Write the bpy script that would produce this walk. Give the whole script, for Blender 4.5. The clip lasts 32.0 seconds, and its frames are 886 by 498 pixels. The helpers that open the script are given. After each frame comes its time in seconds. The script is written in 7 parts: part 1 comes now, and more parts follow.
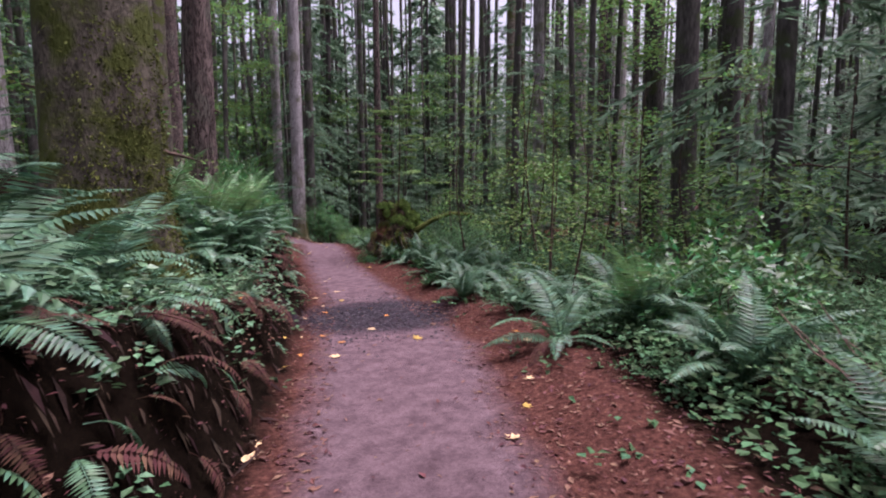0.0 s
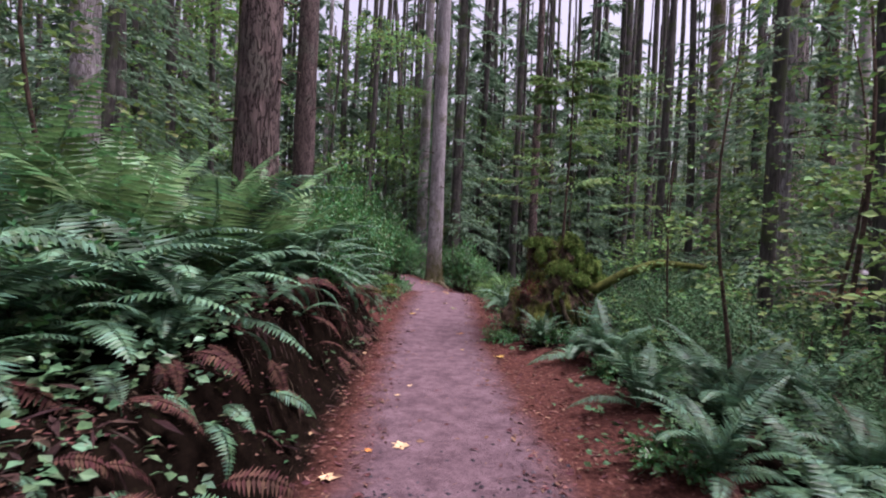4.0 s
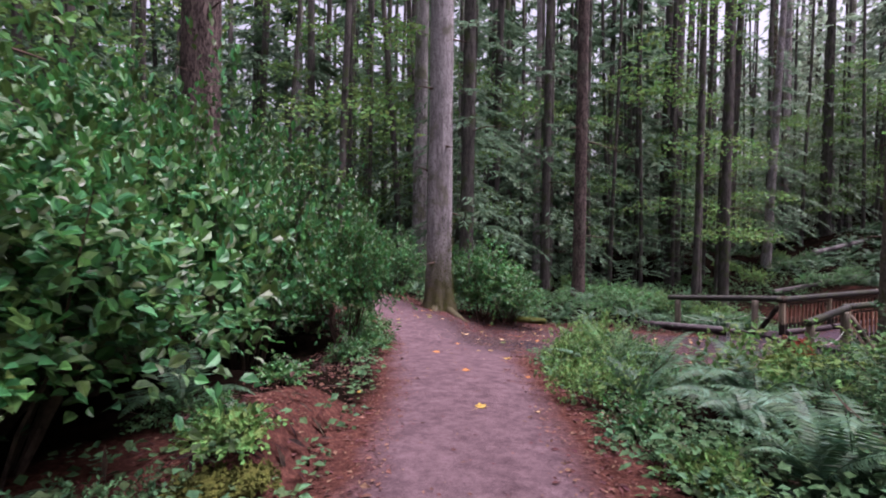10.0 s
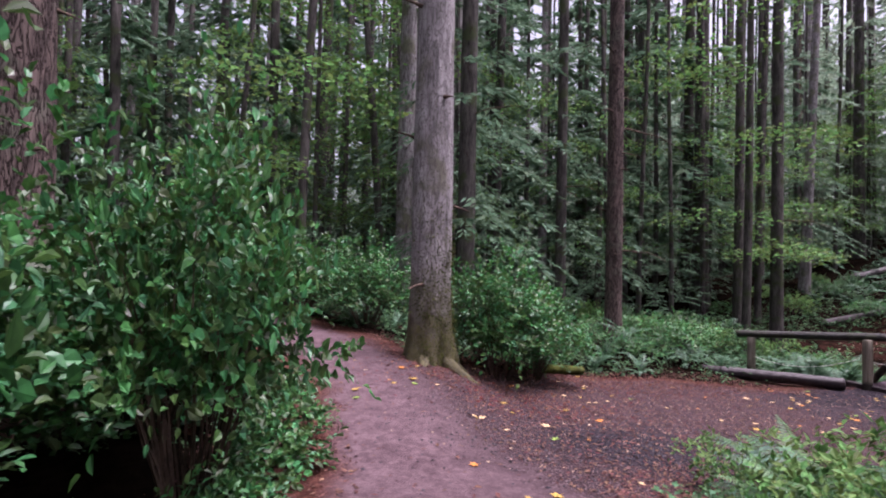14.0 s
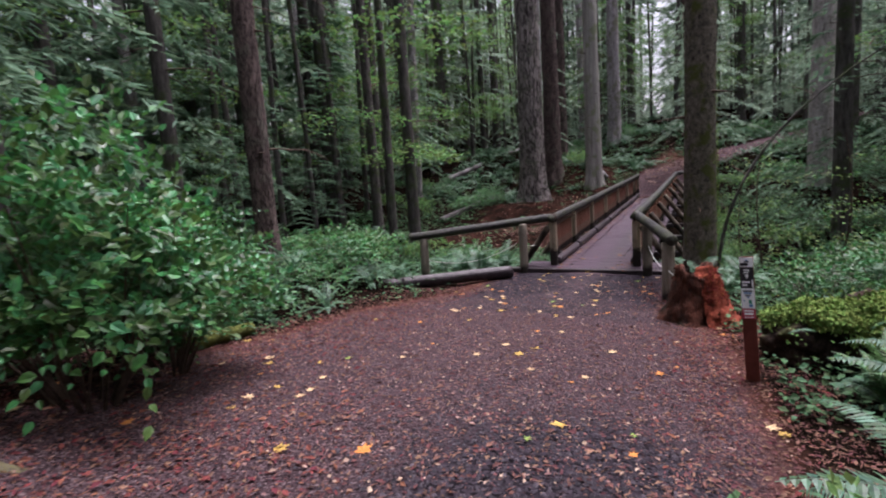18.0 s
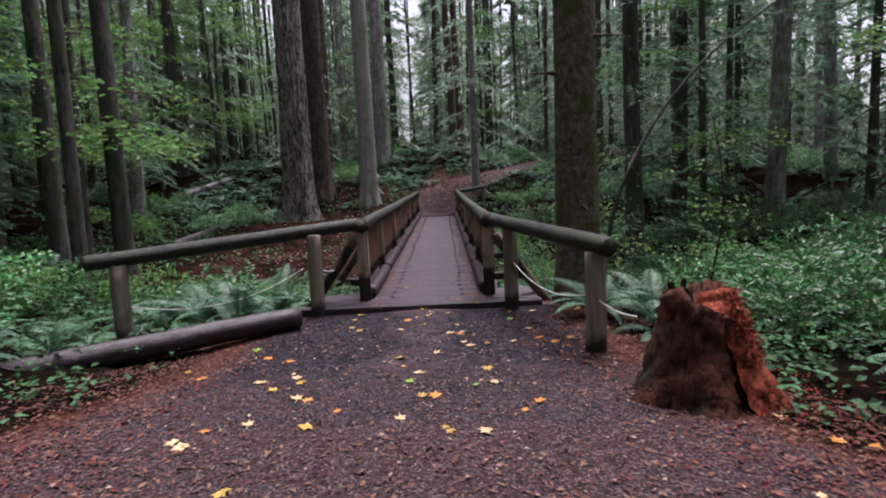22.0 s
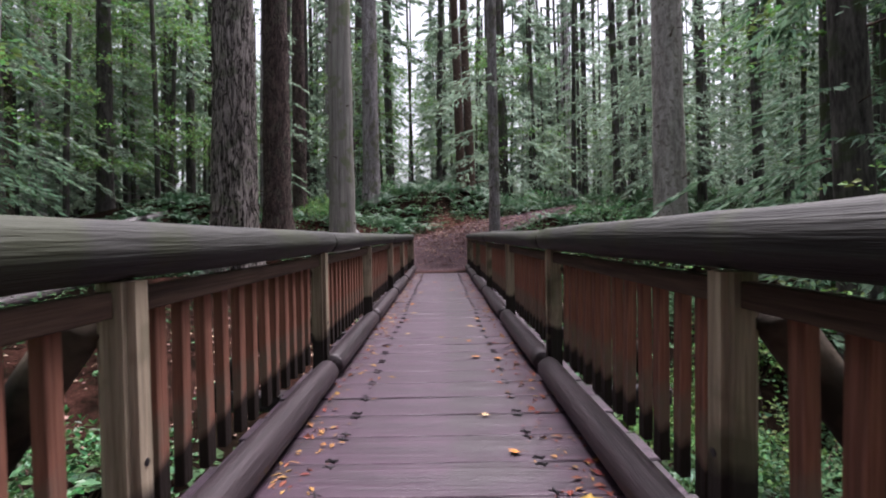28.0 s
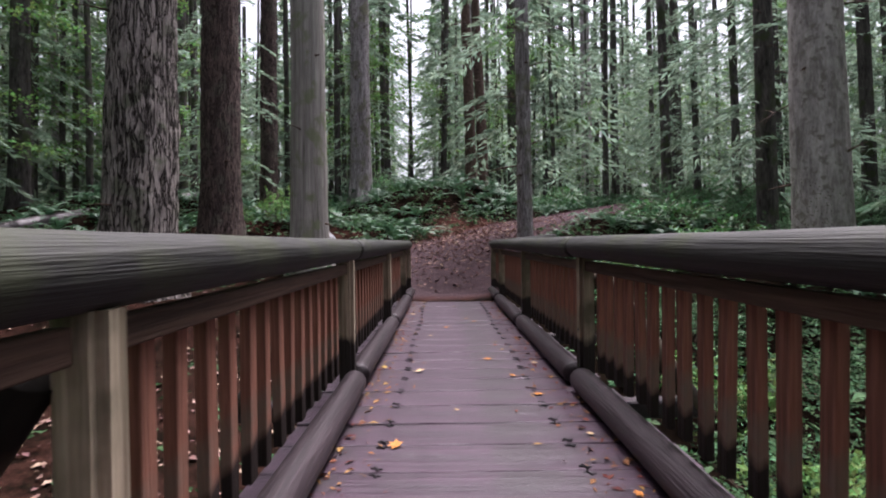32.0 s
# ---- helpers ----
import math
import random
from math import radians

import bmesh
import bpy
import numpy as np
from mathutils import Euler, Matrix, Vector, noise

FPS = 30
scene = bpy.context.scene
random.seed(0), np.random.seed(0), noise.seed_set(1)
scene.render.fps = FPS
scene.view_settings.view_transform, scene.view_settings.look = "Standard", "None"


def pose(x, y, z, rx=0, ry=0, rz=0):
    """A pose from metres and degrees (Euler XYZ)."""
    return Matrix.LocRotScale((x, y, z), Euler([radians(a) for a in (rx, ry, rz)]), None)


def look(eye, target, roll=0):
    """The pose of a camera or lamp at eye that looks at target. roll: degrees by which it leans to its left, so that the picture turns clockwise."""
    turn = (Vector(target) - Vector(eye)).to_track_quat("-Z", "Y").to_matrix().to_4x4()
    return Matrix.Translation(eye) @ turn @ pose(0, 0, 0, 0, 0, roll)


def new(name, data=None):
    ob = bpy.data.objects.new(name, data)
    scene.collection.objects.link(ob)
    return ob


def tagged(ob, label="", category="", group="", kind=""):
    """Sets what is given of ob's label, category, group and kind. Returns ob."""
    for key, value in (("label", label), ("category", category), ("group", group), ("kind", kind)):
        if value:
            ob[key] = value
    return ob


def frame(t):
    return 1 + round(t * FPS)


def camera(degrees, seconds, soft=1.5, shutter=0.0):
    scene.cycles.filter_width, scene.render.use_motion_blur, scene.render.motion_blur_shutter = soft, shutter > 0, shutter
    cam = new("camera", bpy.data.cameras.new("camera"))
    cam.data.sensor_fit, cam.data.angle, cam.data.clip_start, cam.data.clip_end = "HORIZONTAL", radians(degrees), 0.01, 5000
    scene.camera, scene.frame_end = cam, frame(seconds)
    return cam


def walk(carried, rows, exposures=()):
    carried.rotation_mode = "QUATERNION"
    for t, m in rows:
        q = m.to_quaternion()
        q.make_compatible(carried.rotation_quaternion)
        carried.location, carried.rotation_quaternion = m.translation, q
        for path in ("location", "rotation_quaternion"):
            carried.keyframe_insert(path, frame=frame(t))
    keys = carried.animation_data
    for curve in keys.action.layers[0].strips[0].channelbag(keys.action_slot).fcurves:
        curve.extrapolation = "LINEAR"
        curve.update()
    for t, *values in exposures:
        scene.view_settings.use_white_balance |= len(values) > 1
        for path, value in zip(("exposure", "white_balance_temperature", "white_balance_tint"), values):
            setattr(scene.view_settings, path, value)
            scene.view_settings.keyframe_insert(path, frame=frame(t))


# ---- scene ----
cam = camera(81.8, 32.0, soft=2.0, shutter=0.2)
METRES, EYE, TILT, LEAN, TURN = 38.0, 1.1, 0.0, 0.0, -37.7
ROWS = [
    (0.0, 0.0, 0.0, 0.0, -0.04, -5.19, 0.43),
    (0.5, -0.0002, 0.0141, -0.0017, 3.01, -5.66, 0.51),
    (1.0, -0.0005, 0.0296, -0.0031, 4.7, -5.03, 0.49),
    (1.5, -0.002, 0.0454, -0.0044, 5.85, -3.69, 0.37),
    (2.0, -0.0038, 0.0617, -0.0045, 7.27, -2.13, -0.73),
    (2.5, -0.0061, 0.0781, -0.0046, 9.07, -1.2, -1.42),
    (3.0, -0.008, 0.0937, -0.0042, 12.09, -0.65, -2.51),
    (3.5, -0.0103, 0.1084, -0.0033, 14.94, -0.72, -2.81),
    (5.5, -0.0288, 0.1722, -0.0041, 19.36, 0.2, -1.24),
    (6.0, -0.0343, 0.1901, -0.0059, 19.16, -0.61, -1.22),
    (6.5, -0.0408, 0.2082, -0.0058, 19.95, 0.26, -1.87),
    (7.0, -0.0473, 0.2255, -0.0048, 19.85, 1.5, -1.92),
    (7.5, -0.0537, 0.2425, -0.0042, 19.79, 1.88, -2.27),
    (8.0, -0.0592, 0.2585, -0.0033, 18.99, 1.51, -1.77),
    (8.5, -0.064, 0.2753, -0.0016, 18.8, 1.3, -1.53),
    (9.0, -0.0691, 0.2923, -0.0002, 18.76, 0.9, -1.29),
    (9.5, -0.0734, 0.3078, 0.001, 18.44, 0.22, -0.9),
    (10.0, -0.0777, 0.3202, 0.0009, 17.39, -1.25, -0.92),
    (10.5, -0.082, 0.3321, -0.0003, 17.29, -2.67, -0.67),
    (11.0, -0.0866, 0.3435, -0.0006, 17.17, -3.7, -0.77),
    (11.5, -0.0918, 0.3566, -0.001, 17.13, -3.57, -0.55),
    (12.0, -0.0969, 0.3722, -0.0017, 17.24, -2.44, -0.47),
    (12.5, -0.1014, 0.3867, -0.0026, 17.37, -0.85, -0.73),
    (13.0, -0.1049, 0.4011, -0.0029, 17.53, 0.66, -1.56),
    (13.5, -0.1093, 0.4156, -0.0042, 16.84, 1.59, -1.38),
    (15.5, -0.1256, 0.4639, -0.0075, 13.47, -0.55, -0.85),
    (16.0, -0.1298, 0.4787, -0.0097, 11.35, -1.41, -0.22),
    (16.5, -0.1315, 0.4877, -0.0108, 5.15, -3.2, 0.63),
    (17.0, -0.1311, 0.4987, -0.0118, -5.27, -4.45, 1.82),
    (17.5, -0.1294, 0.5131, -0.0137, -14.26, -5.62, 2.57),
    (18.0, -0.127, 0.5275, -0.0163, -25.38, -7.63, 3.84),
    (18.5, -0.1228, 0.5415, -0.019, -33.19, -8.52, 4.48),
    (19.0, -0.1191, 0.557, -0.021, -41.56, -8.11, 5.05),
    (19.5, -0.1151, 0.5718, -0.0224, -47.21, -7.59, 5.44),
    (20.0, -0.1097, 0.5853, -0.024, -51.1, -7.07, 5.17),
    (20.5, -0.1028, 0.5981, -0.0264, -53.07, -5.99, 4.57),
    (21.0, -0.0937, 0.6095, -0.0288, -53.96, -5.42, 3.67),
    (21.5, -0.0836, 0.6197, -0.031, -53.33, -5.82, 3.02),
    (22.0, -0.0731, 0.6294, -0.0329, -52.25, -5.82, 2.65),
    (22.5, -0.0631, 0.6402, -0.0341, -51.39, -5.25, 2.87),
    (23.0, -0.0529, 0.6512, -0.0351, -50.82, -4.76, 3.21),
    (23.5, -0.0418, 0.6626, -0.037, -51.97, -4.78, 3.68),
    (24.0, -0.0308, 0.6724, -0.0385, -53.01, -5.11, 3.77),
    (24.5, -0.0183, 0.6818, -0.0398, -53.59, -5.72, 3.0),
    (25.0, -0.0037, 0.6914, -0.0416, -53.35, -5.83, 2.03),
    (25.5, 0.0102, 0.7016, -0.0426, -53.42, -4.58, 1.51),
    (26.0, 0.0237, 0.712, -0.0425, -53.16, -1.67, 1.44),
    (26.5, 0.0395, 0.725, -0.0421, -53.01, 0.58, 1.24),
    (28.5, 0.093, 0.7655, -0.0396, -52.07, 0.68, 0.73),
    (29.0, 0.1092, 0.7795, -0.0386, -51.38, 1.26, 0.31),
    (29.5, 0.1227, 0.7912, -0.0378, -50.5, 1.53, -0.21),
    (30.0, 0.1332, 0.8008, -0.0371, -49.93, 1.29, -0.49),
    (30.5, 0.1448, 0.811, -0.0368, -49.82, 1.13, -0.36),
    (31.0, 0.1571, 0.8216, -0.0363, -50.18, 1.02, -0.0),
    (31.5, 0.1688, 0.8315, -0.036, -51.2, 1.12, 0.37),
    (32.0, 0.1809, 0.8404, -0.0353, -52.34, 1.32, 0.7),
]
EXPOSURES = [(0.0, 2.32, 6150, 37), (8.0, 2.5, 6200, 39), (12.0, 2.42, 6200, 37), (15.5, 2.57, 6050, 36), (17.0, 2.5, 6090, 31), (20.0, 2.2, 6150, 22), (24.0, 2.33, 6100, 24), (25.5, 2.42, 6100, 24), (28.0, 2.7, 6200, 23), (32.0, 2.68, 6200, 23)]
walk(cam, [(t, pose(0, 0, EYE, TILT, LEAN, TURN) @ pose(METRES * x, METRES * y, METRES * z, 90 + pitch, roll, yaw)) for t, x, y, z, yaw, pitch, roll in ROWS], EXPOSURES)

# ---- world and sun: an overcast sky over a conifer wood ----
world = bpy.data.worlds.new("overcast")
scene.world = world
world.use_nodes = True
wn = world.node_tree
sky = wn.nodes.new("ShaderNodeTexSky")
sky.sky_type, sky.sun_disc = "NISHITA", False
sky.sun_elevation, sky.sun_rotation = radians(73), radians(120)
sky.air_density, sky.dust_density, sky.ozone_density = 1.0, 6.0, 0.4
wn.nodes["Background"].inputs["Strength"].default_value = 0.05
cloud = wn.nodes.new("ShaderNodeHueSaturation")
cloud.inputs["Saturation"].default_value = 0.35
wn.links.new(sky.outputs["Color"], cloud.inputs["Color"])
wn.links.new(cloud.outputs["Color"], wn.nodes["Background"].inputs["Color"])
sun = new("sun", bpy.data.lights.new("sun", "SUN"))
sun.data.energy, sun.data.angle, sun.data.color = 1.5, radians(30), (1.0, 0.98, 0.95)
sun.matrix_world = look((0, 0, 30), (-2.6, 1.5, 20))


# ---- materials ----
def ramp_set(node, stops):
    els = node.color_ramp.elements
    while len(els) < len(stops):
        els.new(0.5)
    for e, (p, c) in zip(els, stops):
        e.position, e.color = p, (*c, 1)


def material(name, dark, light, scale=6.0, stretch=(1, 1, 1), rough=0.8, bump=0.4, fine=40.0, spot=None, spot_amount=0.5,
             spot_scale=2.0, vary=0.0, translucent=0.0, metal=0.0, spec=0.12, mid=None, bump_distance=0.02):
    """Two scales of noise between two colours, an optional second tint in patches, and relief."""
    m = bpy.data.materials.new(name)
    m.use_nodes = True
    nt = m.node_tree
    n, l = nt.nodes, nt.links
    b = n["Principled BSDF"]
    co = n.new("ShaderNodeTexCoord")
    mp = n.new("ShaderNodeMapping")
    mp.inputs["Scale"].default_value = stretch
    l.new(co.outputs["Object"], mp.inputs["Vector"])
    a = n.new("ShaderNodeTexNoise")
    a.inputs["Scale"].default_value, a.inputs["Detail"].default_value, a.inputs["Roughness"].default_value = scale, 6, 0.65
    l.new(mp.outputs["Vector"], a.inputs["Vector"])
    f = n.new("ShaderNodeTexNoise")
    f.inputs["Scale"].default_value, f.inputs["Detail"].default_value = fine, 4
    l.new(mp.outputs["Vector"], f.inputs["Vector"])
    mix = n.new("ShaderNodeMath")
    mix.operation = "MULTIPLY_ADD"
    mix.inputs[1].default_value, mix.inputs[2].default_value = 0.45, -0.22
    l.new(f.outputs["Fac"], mix.inputs[0])
    add = n.new("ShaderNodeMath")
    add.operation = "ADD"
    l.new(a.outputs["Fac"], add.inputs[0]), l.new(mix.outputs[0], add.inputs[1])
    r = n.new("ShaderNodeValToRGB")
    ramp_set(r, [(0.3, dark), (0.7, light)] if mid is None else [(0.28, dark), (0.5, mid), (0.72, light)])
    l.new(add.outputs[0], r.inputs["Fac"])
    colour = r.outputs["Color"]
    if spot:
        s = n.new("ShaderNodeTexNoise")
        s.inputs["Scale"].default_value, s.inputs["Detail"].default_value = spot_scale, 5
        l.new(co.outputs["Object"], s.inputs["Vector"])
        sr = n.new("ShaderNodeValToRGB")
        edge = 0.62 - 0.24 * spot_amount
        ramp_set(sr, [(edge, (0, 0, 0)), (edge + 0.1, (1, 1, 1))])
        l.new(s.outputs["Fac"], sr.inputs["Fac"])
        mc = n.new("ShaderNodeMix")
        mc.data_type = "RGBA"
        l.new(sr.outputs["Color"], mc.inputs["Factor"]), l.new(colour, mc.inputs["A"])
        mc.inputs["B"].default_value = (*spot, 1)
        colour = mc.outputs["Result"]
    if vary:
        oi, gi = n.new("ShaderNodeObjectInfo"), n.new("ShaderNodeNewGeometry")
        half = n.new("ShaderNodeMath")
        half.operation = "MULTIPLY"
        half.inputs[1].default_value = 0.5
        l.new(oi.outputs["Random"], half.inputs[0])
        av = n.new("ShaderNodeMath")
        av.operation = "MULTIPLY_ADD"
        av.inputs[1].default_value = 1.5
        l.new(gi.outputs["Random Per Island"], av.inputs[0]), l.new(half.outputs[0], av.inputs[2])
        mr = n.new("ShaderNodeMapRange")
        mr.inputs["From Max"].default_value = 2.0
        mr.inputs["To Min"].default_value, mr.inputs["To Max"].default_value = 1 - vary, 1 + vary
        l.new(av.outputs[0], mr.inputs["Value"])
        hs = n.new("ShaderNodeHueSaturation")
        l.new(mr.outputs["Result"], hs.inputs["Value"]), l.new(colour, hs.inputs["Color"])
        hr = n.new("ShaderNodeMapRange")
        hr.inputs["To Min"].default_value, hr.inputs["To Max"].default_value = 0.5 - 0.10 * vary, 0.5 + 0.06 * vary
        l.new(gi.outputs["Random Per Island"], hr.inputs["Value"]), l.new(hr.outputs["Result"], hs.inputs["Hue"])
        colour = hs.outputs["Color"]
    l.new(colour, b.inputs["Base Color"])
    b.inputs["Roughness"].default_value, b.inputs["Metallic"].default_value = rough, metal
    b.inputs["Specular IOR Level"].default_value = spec
    if bump:
        bp = n.new("ShaderNodeBump")
        bp.inputs["Strength"].default_value, bp.inputs["Distance"].default_value = bump, bump_distance
        l.new(add.outputs[0], bp.inputs["Height"]), l.new(bp.outputs["Normal"], b.inputs["Normal"])
    if translucent:
        tr = n.new("ShaderNodeBsdfTranslucent")
        ms = n.new("ShaderNodeMixShader")
        ms.inputs["Fac"].default_value = translucent
        l.new(colour, tr.inputs["Color"])
        l.new(b.outputs["BSDF"], ms.inputs[1]), l.new(tr.outputs["BSDF"], ms.inputs[2])
        l.new(ms.outputs["Shader"], n["Material Output"].inputs["Surface"])
    return m


def cracked(m, scale, stretch, depth, crack=(0.02, 0.016, 0.014), width=0.16):
    """Dark cracks between raised plates, laid over a bark."""
    n, l = m.node_tree.nodes, m.node_tree.links
    b = n["Principled BSDF"]
    co = n.new("ShaderNodeTexCoord")
    wob = n.new("ShaderNodeTexNoise")
    wob.inputs["Scale"].default_value = 3.0
    l.new(co.outputs["Object"], wob.inputs["Vector"])
    vm = n.new("ShaderNodeVectorMath")
    vm.operation = "MULTIPLY_ADD"
    l.new(wob.outputs["Color"], vm.inputs[0]), l.new(co.outputs["Object"], vm.inputs[2])
    vm.inputs[1].default_value = (0.10, 0.10, 0.3)
    mp = n.new("ShaderNodeMapping")
    mp.inputs["Scale"].default_value = stretch
    l.new(vm.outputs["Vector"], mp.inputs["Vector"])
    vo = n.new("ShaderNodeTexNoise")
    vo.inputs["Scale"].default_value, vo.inputs["Detail"].default_value, vo.inputs["Roughness"].default_value, vo.inputs["Distortion"].default_value = scale, 3, 0.55, 0.5
    l.new(mp.outputs["Vector"], vo.inputs["Vector"])
    off = n.new("ShaderNodeMath")
    off.operation = "SUBTRACT"
    off.inputs[1].default_value = 0.5
    l.new(vo.outputs["Fac"], off.inputs[0])
    ab = n.new("ShaderNodeMath")
    ab.operation = "ABSOLUTE"
    l.new(off.outputs[0], ab.inputs[0])
    r = n.new("ShaderNodeMapRange")
    r.inputs["From Min"].default_value, r.inputs["From Max"].default_value = width * 0.12, width
    l.new(ab.outputs[0], r.inputs["Value"])
    mx = n.new("ShaderNodeMix")
    mx.data_type = "RGBA"
    mx.inputs["A"].default_value = (*crack, 1)
    old = b.inputs["Base Color"].links[0].from_socket
    l.new(r.outputs["Result"], mx.inputs["Factor"]), l.new(old, mx.inputs["B"]), l.new(mx.outputs["Result"], b.inputs["Base Color"])
    bp = n.new("ShaderNodeBump")
    bp.inputs["Strength"].default_value, bp.inputs["Distance"].default_value = 0.9, depth
    l.new(r.outputs["Result"], bp.inputs["Height"])
    if b.inputs["Normal"].links:
        l.new(b.inputs["Normal"].links[0].from_socket, bp.inputs["Normal"])
    l.new(bp.outputs["Normal"], b.inputs["Normal"])
    return m


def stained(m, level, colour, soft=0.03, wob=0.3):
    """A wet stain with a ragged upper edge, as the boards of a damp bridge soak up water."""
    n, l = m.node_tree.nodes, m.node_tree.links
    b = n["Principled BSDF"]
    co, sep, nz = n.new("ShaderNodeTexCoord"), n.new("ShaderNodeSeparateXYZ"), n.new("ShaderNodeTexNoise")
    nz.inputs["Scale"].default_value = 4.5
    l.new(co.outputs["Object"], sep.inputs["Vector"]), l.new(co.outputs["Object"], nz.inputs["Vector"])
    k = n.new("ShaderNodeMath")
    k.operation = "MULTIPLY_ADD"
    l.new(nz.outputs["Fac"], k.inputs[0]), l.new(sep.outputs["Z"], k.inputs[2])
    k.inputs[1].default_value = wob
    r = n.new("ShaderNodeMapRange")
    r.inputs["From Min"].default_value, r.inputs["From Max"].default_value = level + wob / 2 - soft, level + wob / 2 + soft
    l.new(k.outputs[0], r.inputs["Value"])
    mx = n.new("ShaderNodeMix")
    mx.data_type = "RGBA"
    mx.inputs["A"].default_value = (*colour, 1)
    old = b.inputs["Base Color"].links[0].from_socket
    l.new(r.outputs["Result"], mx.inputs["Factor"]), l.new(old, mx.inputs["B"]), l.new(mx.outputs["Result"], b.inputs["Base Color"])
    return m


def plain(name, colour, rough=0.6, metal=0.0):
    m = bpy.data.materials.new(name)
    m.use_nodes = True
    b = m.node_tree.nodes["Principled BSDF"]
    b.inputs["Base Color"].default_value, b.inputs["Roughness"].default_value, b.inputs["Metallic"].default_value = (*colour, 1), rough, metal
    return m


BARK_GREY = material("grey_bark", (0.13, 0.118, 0.12), (0.42, 0.385, 0.395), 7, (1, 1, 0.16), 0.9, 0.9, 30, spot=(0.16, 0.16, 0.11), spot_amount=0.4)
BARK_FIR = material("furrowed_fir_bark", (0.13, 0.112, 0.105), (0.43, 0.375, 0.35), 9, (1, 1, 0.22), 0.95, 1.0, 40, spot=(0.17, 0.17, 0.13), spot_amount=0.35, bump_distance=0.04)
BARK_RED = material("reddish_bark", (0.036, 0.027, 0.025), (0.175, 0.128, 0.116), 8, (1, 1, 0.2), 0.9, 0.9, 36, spot=(0.11, 0.098, 0.082), spot_amount=0.35)
BARK_DARK = material("dark_bark", (0.016, 0.0145, 0.0135), (0.105, 0.094, 0.088), 8, (1, 1, 0.2), 0.95, 0.8, 30, spot=(0.045, 0.055, 0.028), spot_amount=0.4, vary=0.35)
BARK_SIDE = material("dark_moss_flecked_bark", (0.024, 0.021, 0.018), (0.175, 0.150, 0.120), 14, (1, 1, 0.8), 0.95, 1.0, 60, spot=(0.066, 0.072, 0.022), spot_amount=0.42, spot_scale=3.0, bump_distance=0.04)
BARK_OLD = material("dark_mossy_old_bark", (0.022, 0.019, 0.015), (0.115, 0.098, 0.076), 8, (1, 1, 0.5), 0.95, 1.0, 45, spot=(0.05, 0.06, 0.014), spot_amount=0.55, spot_scale=2.5, bump_distance=0.03)
BARK_PALE = material("pale_knotted_bark", (0.17, 0.152, 0.145), (0.47, 0.43, 0.41), 7, (1, 1, 0.3), 0.9, 1.0, 36, spot=(0.20, 0.18, 0.16), spot_amount=0.35, spot_scale=8.0)
BARK_MOSS = material("mossy_bark", (0.05, 0.042, 0.034), (0.23, 0.19, 0.155), 9, (1, 1, 0.35), 0.95, 1.0, 40, spot=(0.065, 0.07, 0.022), spot_amount=0.5, spot_scale=3.2)
SNAG_WOOD = material("weathered_snag_wood", (0.12, 0.11, 0.10), (0.33, 0.31, 0.285), 6, (2, 2, 0.06), 0.85, 0.7, 40, spot=(0.16, 0.17, 0.11), spot_amount=0.35)
TWIG = material("twig_bark", (0.022, 0.016, 0.013), (0.105, 0.070, 0.054), 12, (1, 1, 1), 0.9, 0.3)
MOSS = material("moss", (0.022, 0.028, 0.007), (0.088, 0.100, 0.023), 9, (1, 1, 1), 1.0, 1.0, 60, bump_distance=0.03, vary=0.2)
FERN = material("fern_frond", (0.011, 0.037, 0.020), (0.076, 0.172, 0.090), 5, (1, 1, 1), 0.5, 0.0, vary=0.5, translucent=0.2, spec=0.35)
# a yellower fern green, brightened with the light on the tall fronds
FERN_LIT = material("lit_fern_frond", (0.026, 0.074, 0.026), (0.130, 0.265, 0.095), 5, (1, 1, 1), 0.5, 0.0, vary=0.4, translucent=0.3, spec=0.35)
FERN_DEAD = material("dead_fern_frond", (0.022, 0.011, 0.008), (0.085, 0.040, 0.028), 5, (1, 1, 1), 0.8, 0.0, vary=0.4, translucent=0.15)
SALAL = material("salal_leaf", (0.010, 0.046, 0.016), (0.058, 0.205, 0.046), 3, (1, 1, 1), 0.44, 0.0, vary=0.7, translucent=0.33, spec=0.43)
BRIGHT = material("bright_leaf", (0.040, 0.105, 0.034), (0.150, 0.275, 0.078), 3, (1, 1, 1), 0.55, 0.0, vary=0.5, translucent=0.35)
SAPLING_LEAF = material("sapling_leaf", (0.035, 0.085, 0.025), (0.15, 0.24, 0.065), 3, (1, 1, 1), 0.55, 0.0, vary=0.55, translucent=0.25)
NEEDLE_FRESH = material("fresh_hemlock_needles", (0.05, 0.11, 0.035), (0.19, 0.31, 0.10), 3, (1, 1, 1), 0.6, 0.0, vary=0.45, translucent=0.35)
NEEDLE = material("conifer_needles", (0.028, 0.062, 0.038), (0.150, 0.250, 0.150), 3, (1, 1, 1), 0.6, 0.0, vary=0.45, translucent=0.4)
# two paler needle greens, with the haze of distance put into the colour
MID_NEEDLE = material("hazed_mid_needles", (0.060, 0.100, 0.070), (0.27, 0.37, 0.26), 3, (1, 1, 1), 0.7, 0.0, vary=0.55, translucent=0.45)
FAR_NEEDLE = material("hazed_far_needles", (0.10, 0.15, 0.10), (0.32, 0.42, 0.29), 3, (1, 1, 1), 0.8, 0.0, vary=0.5, translucent=0.5)
BRAMBLE = material("bramble_leaf", (0.018, 0.05, 0.024), (0.09, 0.20, 0.09), 3, (1, 1, 1), 0.5, 0.0, vary=0.5, translucent=0.15, spec=0.4)
